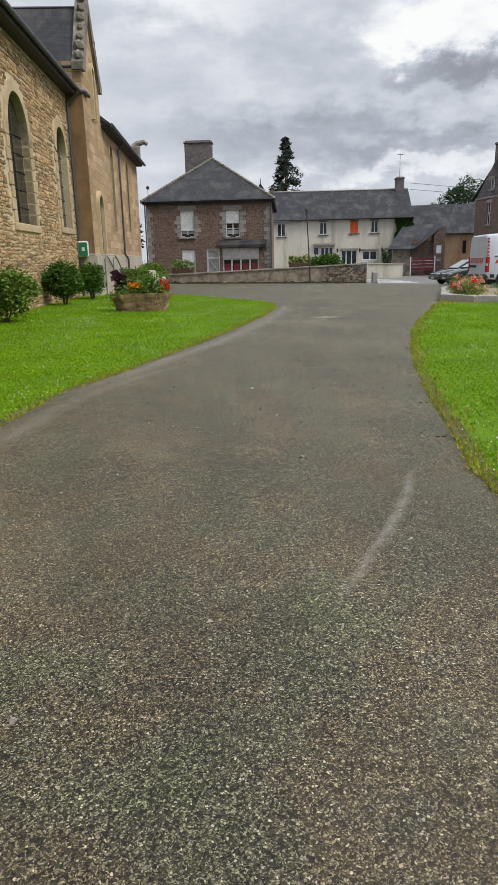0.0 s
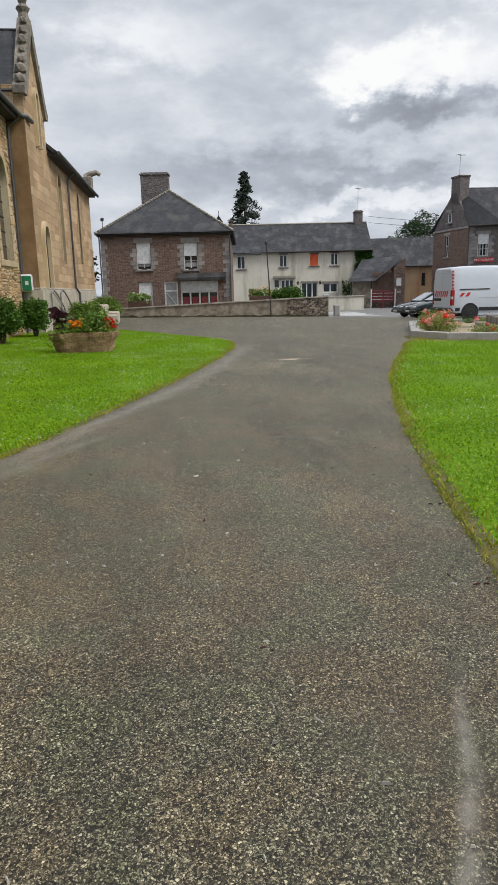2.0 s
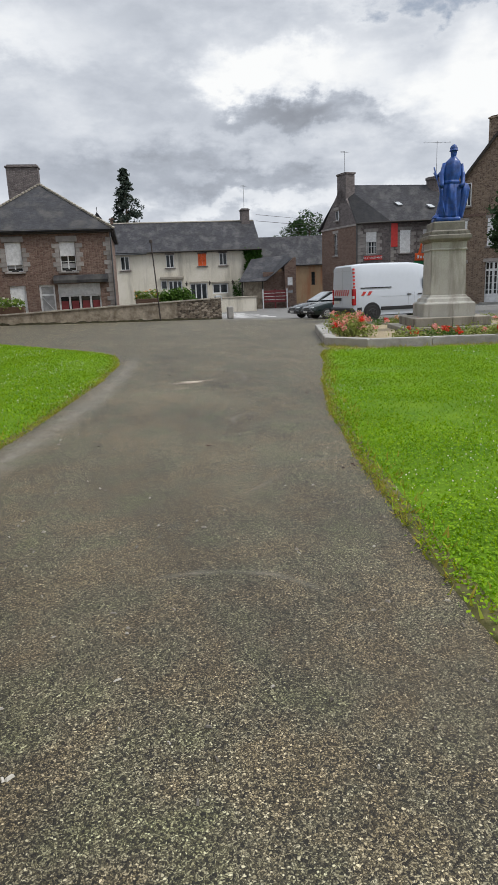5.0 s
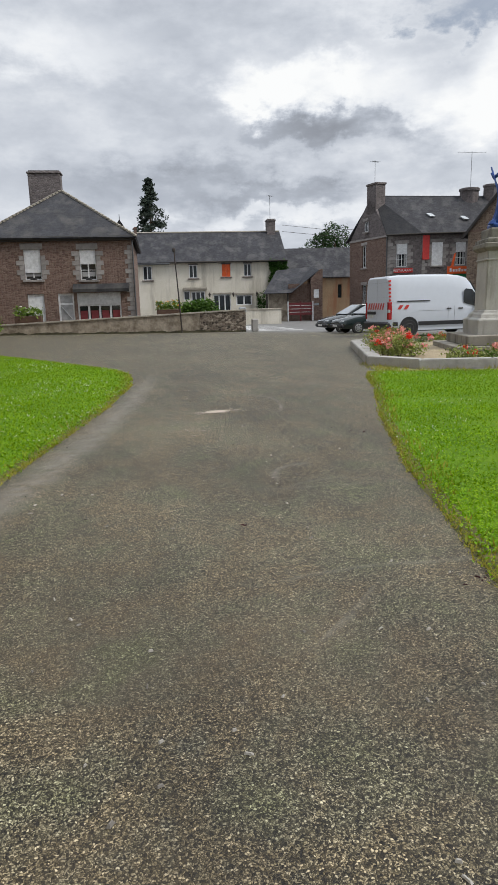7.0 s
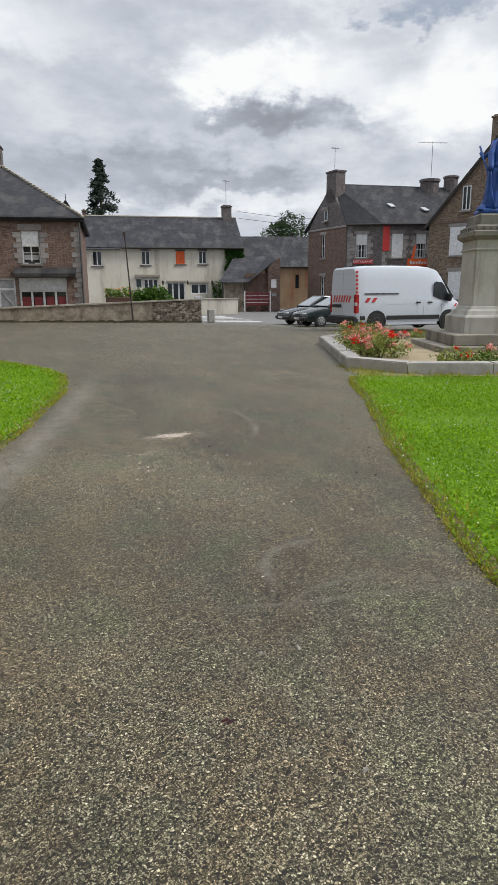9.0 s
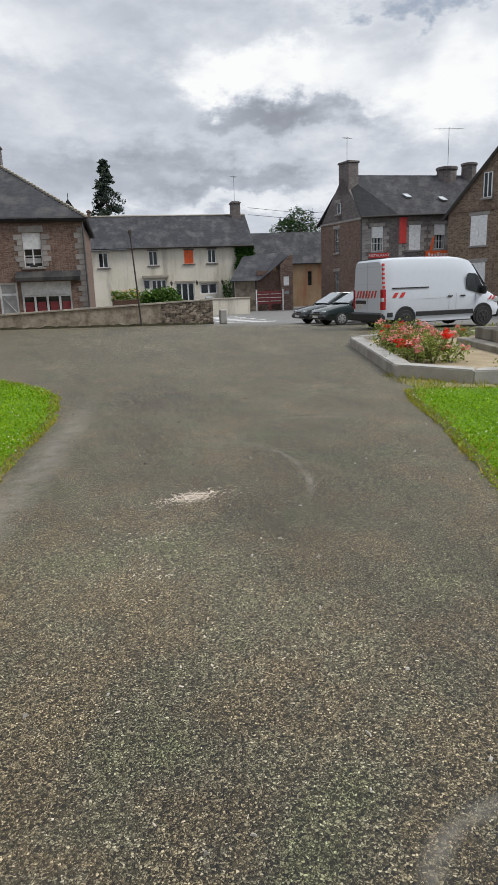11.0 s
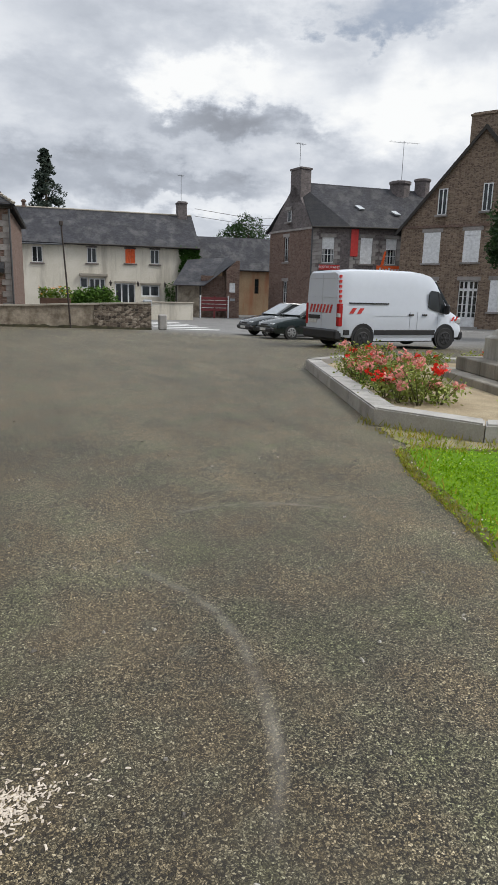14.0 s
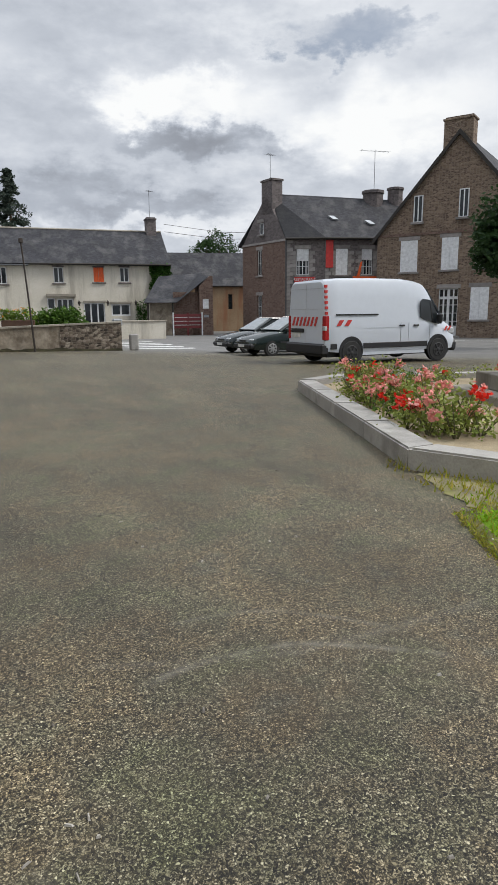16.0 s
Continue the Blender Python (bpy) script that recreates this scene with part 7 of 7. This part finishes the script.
for k in range(6):
    z = 1.45 + 0.15 * k
    part("hazard_stripe", boxes((0.02, 0.10, S + 0.004 + 0.012 * k, S + 0.06 + 0.012 * k, z, z + 0.08)), M["red"], van, "red reflective stripe")
for x in (0.92, 4.20):
    for sd in (-1, 1):
        bm = bmesh.new()
        lathe(bm, [(0.42, -0.03), (0.42, 0.03), (0.36, 0.03), (0.36, -0.03)], 24)
        bm.transform(Matrix.Translation((x, sd * 1.02, 0.40)) @ Euler((radians(90), 0, 0)).to_matrix().to_4x4())
        part("wheel_arch", bm, M["black"], van)
        bm = lathe(bmesh.new(), [(0.415, -0.004), (0.415, 0.004)], 28)
        bm.transform(Matrix.Translation((x, sd * 1.038, 0.40)) @ Euler((radians(90), 0, 0)).to_matrix().to_4x4())
        part("wheel_well", bm, M["black"], van)
        wheel(van, x, sd * 0.945, 0.345, 0.24, sd, 6, "rim_dark")


def car(name, label, m, key):
    """A four-door hatchback; x runs from the tail to the nose."""
    c = thing(name, label, "car", m, group="parked cars")
    L, W = 4.15, 0.85

    def sec(x, zb, zs, w):
        return [(x, w * 0.93, zb), (x, w, zb + 0.12), (x, w, zs - 0.18), (x, w * 0.95, zs - 0.05), (x, w * 0.80, zs), (x, -w * 0.80, zs), (x, -w * 0.95, zs - 0.05), (x, -w, zs - 0.18), (x, -w, zb + 0.12), (x, -w * 0.93, zb)]

    bm = loft([sec(x, zb, zs, w) for x, zb, zs, w in ((0, 0.42, 0.80, 0.70), (0.1, 0.30, 0.90, 0.80), (0.5, 0.24, 0.95, 0.85), (2.0, 0.22, 0.95, 0.85), (2.9, 0.22, 0.93, 0.85), (3.5, 0.24, 0.84, 0.83), (3.95, 0.26, 0.72, 0.78), (4.12, 0.32, 0.62, 0.70), (4.18, 0.38, 0.54, 0.62))])
    for f in bm.faces:
        f.smooth = len(f.verts) == 4
    b = part("body", bm, M[key], c)
    b.modifiers.new("edge", "EDGE_SPLIT").split_angle = radians(35)

    def cab(x, w, z):
        return (x, w, z)

    bm = bmesh.new()
    lo = [(0.25, 0.74, 0.92), (2.95, 0.76, 0.92), (2.95, -0.76, 0.92), (0.25, -0.74, 0.92)]
    hi = [(0.75, 0.58, 1.40), (2.05, 0.60, 1.42), (2.05, -0.60, 1.42), (0.75, -0.58, 1.40)]
    a, d = [bm.verts.new(p) for p in lo], [bm.verts.new(p) for p in hi]
    for k in range(4):
        bm.faces.new((a[k], a[(k + 1) % 4], d[(k + 1) % 4], d[k]))
    bm.faces.new(d)
    bm.faces.new(a[::-1])
    bmesh.ops.recalc_face_normals(bm, faces=bm.faces)
    bmesh.ops.bevel(bm, geom=bm.edges[:], offset=0.05, segments=2, affect="EDGES")
    part("windows", bm, M["window_glass"], c)
    part("roof", boxes((0.72, 2.1, -0.58, 0.58, 1.395, 1.445), bevel=0.025), M[key], c)
    for s in (1, -1):
        for p, q in (((2.95, 0.77, 0.93), (2.07, 0.61, 1.42)), ((1.65, 0.775, 0.93), (1.55, 0.61, 1.42)), ((0.25, 0.75, 0.93), (0.75, 0.59, 1.41)), ((0.75, 0.60, 1.41), (2.07, 0.61, 1.43))):
            part("pillar", tube(bmesh.new(), [(p[0], s * p[1], p[2]), (q[0], s * q[1], q[2])], 0.035, 6), M[key], c)
    ws = bmesh.new()
    vs = [ws.verts.new(p) for p in ((2.93, -0.66, 0.965), (2.93, 0.66, 0.965), (2.14, 0.52, 1.41), (2.14, -0.52, 1.41))]
    v2 = [ws.verts.new(v.co + Vector((0.02, 0, 0.02))) for v in vs]
    for k in range(4):
        ws.faces.new((vs[k], vs[(k + 1) % 4], v2[(k + 1) % 4], v2[k]))
    ws.faces.new(v2)
    ws.faces.new(vs[::-1])
    bmesh.ops.recalc_face_normals(ws, faces=ws.faces)
    part("windscreen", ws, M["screen"], c, "windscreen with the bright sky's reflection painted into its colour")
    part("bumper", boxes((3.98, 4.22, -0.74, 0.74, 0.30, 0.50), bevel=0.06), M["black"], c)
    part("grille", boxes((4.12, 4.17, -0.28, 0.28, 0.53, 0.62), bevel=0.01), M["black"], c)
    part("number_plate", boxes((4.215, 4.23, -0.26, 0.26, 0.36, 0.46)), M["plate"], c)
    for s in (1, -1):
        part("headlamp", boxes((3.86, 4.10, s * 0.52 - 0.17, s * 0.52 + 0.17, 0.53, 0.67), bevel=0.04), M["lamp_glass"], c)
        part("mirror", boxes((2.62, 2.78, s * 0.92 - 0.09, s * 0.92 + 0.09, 0.90, 1.04), bevel=0.03), M[key], c)
        part("side_strip", boxes((0.9, 3.0, s * 0.855 - 0.012, s * 0.855 + 0.012, 0.50, 0.56)), M["black"], c)
        for x in (0.78, 3.32):
            wheel(c, x, s * 0.75, 0.30, 0.18, s, 7)


for px, py, key, label in ((20.0, 37.6, "car_green", "dark green hatchback parked beside the van"), (20.6, 40.3, "car", "dark grey hatchback parked beside another car")):
    car("hatchback", label, pose(px, py, gz(px - 1, py), 0, 0, 174) @ Matrix.Translation((-1.5, 0, 0)), key)


# ---- outbuildings across the street ----
shed = thing("stone_shed", "low stone outbuilding with a slate lean-to roof and tall pier", "shed", pose(25, 63.5, -0.4, 0, 0, -20))
DZ[shed] = -0.4
part("pier", prism(bmesh.new(), [(3.7, -0.6), (4.75, -0.6), (4.75, 4.1), (4.55, 4.1), (3.7, 3.3)], -0.1, 2.5), M["brown_stone"], shed)
part("wall", boxes((1.75, 3.7, 0.6, 1.0, -0.6, 2.9)), M["brown_stone"], shed)
part("wall", boxes((-0.1, 1.75, 0.3, 0.7, -0.6, 2.1)), M["wall_render"], shed, "stained rendered wall")
roof_plane("roof", [(-0.6, -0.3, 2.1), (1.9, -0.3, 2.1), (4.5, 0.4, 4.05), (4.4, 5, 4.6), (1.0, 5, 4.3)], M["slate_pale"], shed)
part("notice", boxes((3.95, 4.4, -0.13, -0.1, 1.62, 2.35)), M["white"], shed)
part("letterbox", boxes((4.0, 4.4, -0.16, -0.1, 0.95, 1.15)), M["plastic_grey"], shed)
for u0, u1 in ((-0.35, -0.2), (1.55, 1.68)):
    part("post", boxes((u0, u1, -0.1, 0.05, -0.4, 2.1)), M["dark_wood"], shed)

ob_ = thing("ochre_barn", "ochre-rendered barn with a slate roof behind the shed", "barn", pose(33.6, 70, -0.4, 0, 0, -20))
DZ[ob_] = -0.4
och = [(1.8, 2.2, 1.6, 2.95), (-1.2, -0.8, 1.6, 2.9)]
part("wall", pierced(bmesh.new(), -4.0, 9.0, -0.6, 3.75, och, 0.4), M["ochre"], ob_)
part("wall", boxes((-4.0, -3.6, 0.4, 7, -0.6, 3.75), (-4, 9, 6.6, 7, -0.6, 3.75)), M["ochre"], ob_)
for hs in och:
    casement(ob_, *hs, 0.0, 1, 2, 0.06, M["dark_wood"])
roof_plane("roof", [(-4.4, -0.3, 3.7), (9.2, -0.3, 3.7), (9.2, 3.5, 6.9), (-4.4, 3.5, 6.9)], M["slate_pale"], ob_)
roof_plane("roof", [(-4.4, 7.3, 3.7), (9.2, 7.3, 3.7), (9.2, 3.5, 6.9), (-4.4, 3.5, 6.9)], M["slate_pale"], ob_)

fb = thing("far_barn", "grey slate-roofed barn farther off behind the cream house", "barn", pose(32, 82, -0.4, 0, 0, -20))
DZ[fb] = -0.4
part("wall", boxes((-4, 8, 0, 7, -0.6, 3.8)), M["grey_stone"], fb)
roof_plane("roof", [(-4.4, -0.4, 3.7), (8.4, -0.4, 3.7), (8.4, 3.5, 7.0), (-4.4, 3.5, 7.0)], M["slate_pale"], fb)
roof_plane("roof", [(-4.4, 7.4, 3.7), (8.4, 7.4, 3.7), (8.4, 3.5, 7.0), (-4.4, 3.5, 7.0)], M["slate_pale"], fb)

sgn = thing("slatted_fence_panel", "dark red slatted fence panel between white-topped posts", "fence panel", pose(25, 62.9, -0.4, 0, 0, -20))
for u in (1.32, 3.55):
    part("post", boxes((u, u + 0.1, -0.06, 0.06, 0, 1.75), bevel=0.01), M["white"], sgn)
for k in range(4):
    part("slat", boxes((1.42, 3.55, -0.03, 0.03, 0.55 + 0.29 * k, 0.75 + 0.29 * k), bevel=0.01), M["darkred"], sgn)
part("pale_rail", boxes((1.5, 3.4, -0.05, -0.032, 0.78, 0.81), (1.5, 3.4, -0.05, -0.032, 1.07, 1.10), (1.5, 3.4, -0.05, -0.032, 1.36, 1.39)), M["shutter"], sgn)
part("brace", boxes((2.42, 2.56, -0.05, -0.032, 0.0, 1.72)), M["darkred"], sgn)
wbol = thing("white_bollard", "white-painted bollard beside the road", "bollard", pose(24.5, 60.8, -0.4))
part("post", lathe(bmesh.new(), [(0.14, 0), (0.13, 0.7), (0.18, 0.78), (0.18, 0.9), (0.05, 1.0)], 12), M["white"], wbol)

pw = thing("pale_garden_wall", "low pale rendered garden wall with a coping", "wall", pose(20.4, 58.6, -0.4, 0, 0, -14))
part("wall", boxes((-0.4, 3.2, 0, 0.3, 0, 1.15)), M["render"], pw)
part("coping", boxes((-0.45, 3.25, -0.06, 0.36, 1.15, 1.25), bevel=0.02), M["cap"], pw)

cw = thing("crosswalk", "white painted crossing bars on the grey road", "road marking", pose(0, 0, 0), kind="structure")
for k in range(5):
    p0 = Vector((16.6 + 0.3 * k, 46.6 + 2.0 * k, 0))
    bm = bmesh.new()
    dx, dy = Vector((2.7, -1.35, 0)), Vector((0.18, 0.75, 0))
    q = [p0, p0 + dx, p0 + dx + dy, p0 + dy]
    zs = [gz(v.x, v.y) + 0.015 for v in q]
    bm.faces.new([bm.verts.new((v.x, v.y, z)) for v, z in zip(q, zs)])
    part("bar", bm, M["road_paint"], cw)
# white line before the gable house
bm = bmesh.new()
for a in range(3):
    p = bg.matrix_basis @ Vector((2.0 + a * 2.4, -4.5, 0))
    q = bg.matrix_basis @ Vector((3.9 + a * 2.4, -4.5, 0))
    n_ = Vector((-0.9, -0.42, 0)) * 0.15
    bm.faces.new([bm.verts.new((v.x, v.y, gz(v.x, v.y) + 0.012)) for v in (p, q, q - n_, p - n_)])
part("line", bm, M["road_paint"], cw)


# ---- trees ----
def blob_tree(name, label, x, y, z, trunk_h, trunk_r, crown, mat_, seed, n, leaf, per=6, limbs=9):
    """Tapered trunk, limbs and a crown of leaf clumps inside uneven lobes (cx, cy, cz, r)."""
    r = random.Random(seed)
    t = thing(name, label, "tree", pose(x, y, z))
    bm = bmesh.new()
    top = max(c[2] for c in crown)
    tube(bm, [(0, 0, 0), (0.05, 0.03, trunk_h * 0.5), (0, 0, trunk_h), (0.1, 0, top * 0.9)], trunk_r, 8, 0.3)
    for k in range(limbs):
        c = crown[k % len(crown)]
        tube(bm, [(0, 0, trunk_h * r.uniform(0.8, 1.1)), (c[0] * 0.5, c[1] * 0.5, (trunk_h + c[2]) / 2), (c[0], c[1], c[2])], trunk_r * 0.4, 6, 0.3)
    part("trunk", bm, M["bark"], t)
    pts = []
    while len(pts) < n:
        cx, cy, cz, rr = crown[r.randrange(len(crown))]
        u, v, w = r.gauss(0, 1), r.gauss(0, 1), r.gauss(0, 1)
        d = math.sqrt(u * u + v * v + w * w)
        q = rr * r.uniform(0.45, 1.0) ** 0.6 * (1 + 0.3 * noise.noise((u / d * 2, v / d * 2, w / d * 2 + seed)))
        pts.append((cx + u / d * q, cy + v / d * q, cz + w / d * q, rr * 0.10))
    leaf_cloud("crown", mat_, t, pts, leaf, seed + 1, per)
    return t


# tall dark conifer behind the cream house
r = random.Random(90)
pts = []
limbs = bmesh.new()
h = 4.0
while h < 19.2:
    t = (h - 4) / 15.3
    reach = 4.2 * (1 - t) ** 0.62 * r.uniform(0.7, 1.08) + 0.18
    for k in range(r.randint(5, 7)):
        a, q = r.uniform(0, 6.283), reach * r.uniform(0.65, 1.1)
        tip = Vector((q * math.cos(a), q * math.sin(a), h - 0.28 * q))
        tube(limbs, [(0, 0, h), tuple(tip)], 0.05, 4, 0.3)
        for g in range(9):
            f = 0.30 + 0.72 * g / 8
            pts.append((tip.x * f, tip.y * f, h + (tip.z - h) * f + 0.10 * (1 - f), 0.10 + 0.06 * q * (1 - 0.5 * f)))
    h += 0.50 + 0.15 * r.random()
con = thing("conifer", "tall narrow dark conifer with gaps in its crown", "tree", pose(24.5, 104.7, -0.4))
part("trunk", tube(bmesh.new(), [(0, 0, 0), (0.1, 0, 8), (0, 0, 19.2)], 0.45, 8, 0.15), M["bark"], con)
part("limbs", limbs, M["bark"], con)
leaf_cloud("crown", M["needle"], con, pts, 0.19, 91, 10, 0.5)

blob_tree("round_tree", "broad dark green tree with dense foliage beside the square", 30.4, 35.7, gz(29, 35), 3.0, 0.22,
          [(0, 0, 5.7, 1.7), (0.9, 0.3, 5.1, 1.4), (-0.8, -0.2, 5.0, 1.5), (0.2, -0.9, 4.7, 1.4), (0.1, 0.8, 4.6, 1.4), (0.2, 0, 6.4, 1.1), (-0.5, 0.5, 4.3, 1.1), (0.9, -0.6, 4.2, 1.1)], M["leaf_dark"], 95, 1500, 0.13, 8)
blob_tree("distant_tree", "far broad-leaved tree above the barn roofs", 61, 116, -0.4, 5, 0.45,
          [(0, 0, 11.2, 3.3), (2.6, -1, 10.2, 2.8), (-3.0, 1, 9.8, 2.9), (0.6, 1, 13.2, 2.4), (3.9, -2, 8.8, 2.4), (-5.0, 2, 8.6, 2.4), (0, 0, 8.0, 2.8), (-2.4, 0, 11.8, 1.9)], M["leaf_dark"], 97, 700, 0.17, 16)
blob_tree("yard_tree", "dark shrubby tree in the gap beside the brown house", -0.4, 56.5, -0.3, 1.5, 0.15,
          [(0, 0, 3.2, 1.2), (0.3, 0, 4.2, 0.9), (-0.6, 0, 2.4, 1.1)], M["leaf_dark"], 99, 300, 0.16, 8)
# wires above the barns
wr = bmesh.new()
for k, (za, zb) in enumerate(((8.6, 7.9), (8.0, 7.4))):
    tube(wr, [(28.6, 68.5, za), (33, 66.0, (za + zb) / 2 - 0.35), (37.0, 62.5, zb)], 0.018, 5)
tagged(part("overhead_wires", wr, M["iron"]), "thin dark overhead wires strung between the houses", "wire")


# ---- loose chips and stones on the tarmac ----
def litter(name, label, category, material, spots, seed, size, flat):
    r = random.Random(seed)
    verts, faces = [], []
    for cx, cy, sx, sy, n in spots:
        for _ in range(n):
            x, y = cx + r.gauss(0, sx), cy + r.gauss(0, sy)
            l, w, h, a = size * r.uniform(0.5, 1.6), size * r.uniform(0.25, 0.6), size * flat * r.uniform(0.6, 1.2), r.uniform(0, 6.28)
            c, s, k = math.cos(a), math.sin(a), len(verts)
            for ux, uy, uz in ((-l, -w, 0), (l, -w * 0.7, 0), (l * 0.8, w, 0), (-l * 0.9, w * 0.8, 0), (-l * 0.6, -w * 0.5, h), (l * 0.6, -w * 0.4, h), (l * 0.5, w * 0.5, h), (-l * 0.5, w * 0.4, h)):
                verts.append((x + c * ux - s * uy, y + s * ux + c * uy, 0.001 + uz + gz(x, y)))
            faces += [(k, k + 1, k + 5, k + 4), (k + 1, k + 2, k + 6, k + 5), (k + 2, k + 3, k + 7, k + 6), (k + 3, k, k + 4, k + 7), (k + 4, k + 5, k + 6, k + 7)]
    me = bpy.data.meshes.new(name)
    me.from_pydata(verts, [], faces)
    me.materials.append(material)
    tagged(new(name, me), label, category, kind="stuff")


litter("wood_chips", "pale wood chips spilled on the tarmac", "wood chips", M["chip"],
       [(3.72, 16.80, 0.10, 0.055, 480), (3.70, 16.80, 0.17, 0.10, 130), (3.20, 16.2, 0.13, 0.10, 60), (3.09, 15.7, 0.12, 0.10, 34), (3.3, 15.6, 0.3, 0.4, 14), (3.2, 14.9, 0.3, 0.5, 14), (3.0, 13.6, 0.5, 0.6, 9)], 201, 0.0075, 0.25)
litter("loose_stones", "loose small stones lying on the tarmac", "stones", M["pebble"],
       [(1.0, 6.5, 1.2, 2.5, 160), (2.0, 11.0, 1.6, 2.5, 160), (4.4, 16.5, 1.8, 2.5, 160), (5.5, 20, 2, 2, 80), (2.4, 9.8, 0.05, 0.05, 2)], 203, 0.011, 0.8)
litter("leaf_litter", "dry dark leaves and clods along the lawn's rim", "leaf litter", M["purple_leaf"],
       [(1.4, 6.7, 0.06, 0.1, 5), (1.9, 7.75, 0.08, 0.1, 5), (3.3, 11.25, 0.08, 0.1, 8), (4.75, 14.7, 0.1, 0.1, 4), (0.3, 6.35, 0.02, 0.02, 2), (2.44, 12.55, 0.02, 0.02, 2), (0.33, 7.9, 0.02, 0.02, 2)], 205, 0.013, 0.4)
# weeds and dry turf at the foot of the kerb
grow(VERGE, (7.5, 13.8, 16.4, 21), 3200, "verge_grass", M["drygrass"], 0.015, 0.06, 0.007, lambda x, y, r: noise.noise((x * 2.4, y * 2.4, 3)) > 0.05, "sparse yellowed grass on the sandy strip", "grass")
grow(VERGE, (7.5, 13.8, 16.4, 21), 2600, "verge_grass", M["grass"], 0.015, 0.06, 0.007, lambda x, y, r: noise.noise((x * 2.1, y * 2.1, 13)) > 0.22, "tufts of green grass on the sandy strip", "grass")
grow([(7.9, 19.7), (8.4, 21.0), (8.75, 20.95), (9.15, 19.35), (13.7, 16.95), (13.6, 16.6), (8.6, 19.2)], (7.8, 13.8, 16.5, 21.1), 2600, "kerb_weeds", M["drygrass"], 0.02, 0.09, 0.008,
     lambda x, y, r: noise.noise((x * 2, y * 2, 0)) > -0.2, "dry weeds at the foot of the kerb", "weeds")


# ---- rubble facing of the nave, stone by stone ----
def rubble_facing():
    r = random.Random(301)
    shapes = []
    for k in range(10):
        bm = bmesh.new()
        box(bm, -0.5, 0.5, -0.5, 0.5, -0.5, 0.5)
        for v in bm.verts:
            v.co += Vector((r.uniform(-0.09, 0.09), r.uniform(-0.12, 0.12), r.uniform(-0.17, 0.17)))
        bmesh.ops.bevel(bm, geom=[e for e in bm.edges if all(v.co.y < 0 for v in e.verts)], offset=0.15, segments=1, affect="EDGES")
        bm.verts.ensure_lookup_table()
        me = bpy.data.meshes.new("stone")
        bm.to_mesh(me)
        bm.free()
        me.materials.append(M["rubble"])
        shapes.append(me)
    near, rest_v, rest_f = 0, [], []
    z = 0.0
    stones = []
    while z < 7.35:
        h = r.uniform(0.07, 0.15)
        u = -6.0 + r.uniform(0, 0.3)
        while u < 10.3:
            w = r.uniform(0.10, 0.42) * (1.5 if r.random() < 0.06 else 1)
            stones.append((u, w - 0.035, z + r.uniform(-0.025, 0.025), h * r.uniform(0.70, 1.15) - 0.026))
            u += w
        z += h
    for u, w, z, h in stones:
        mid, top = u + w / 2, z + h / 2
        blocked = u + w > 10.25
        for a, b, c, d in NAVE_WINDOWS:
            if a - 0.36 < u + w and u < b + 0.36 and c - 0.24 < z + h and z < d - 0.9:
                blocked = True
            q = math.hypot((mid - (a + b) / 2) / ((b - a) / 2 + 0.38), (top - (d - 1.0)) / 1.42)
            if z >= d - 1.1 and q < 1.0:
                blocked = True
        if blocked:
            continue
        m = Matrix.Translation((mid, 0.0, top)) @ Matrix.Rotation(r.gauss(0, 0.04), 4, "Y") @ Matrix.Diagonal((w, 0.035 + 0.03 * r.random(), h, 1))
        me = shapes[r.randrange(10)]
        if 0.3 < u < 6.6 and z < 3.6 and near < 300:
            near += 1
            shared("stone", me, nave_wall, m)
        else:
            k = len(rest_v)
            rest_v += [tuple(m @ v.co) for v in me.vertices]
            rest_f += [tuple(k + i for i in p.vertices) for p in me.polygons]
    me = bpy.data.meshes.new("rubble_facing")
    me.from_pydata(rest_v, [], rest_f)
    me.materials.append(M["rubble_isl"])
    o = new("rubble_facing", me)
    o.parent = nave_wall
    tagged(o, kind="stuff")


rubble_facing()
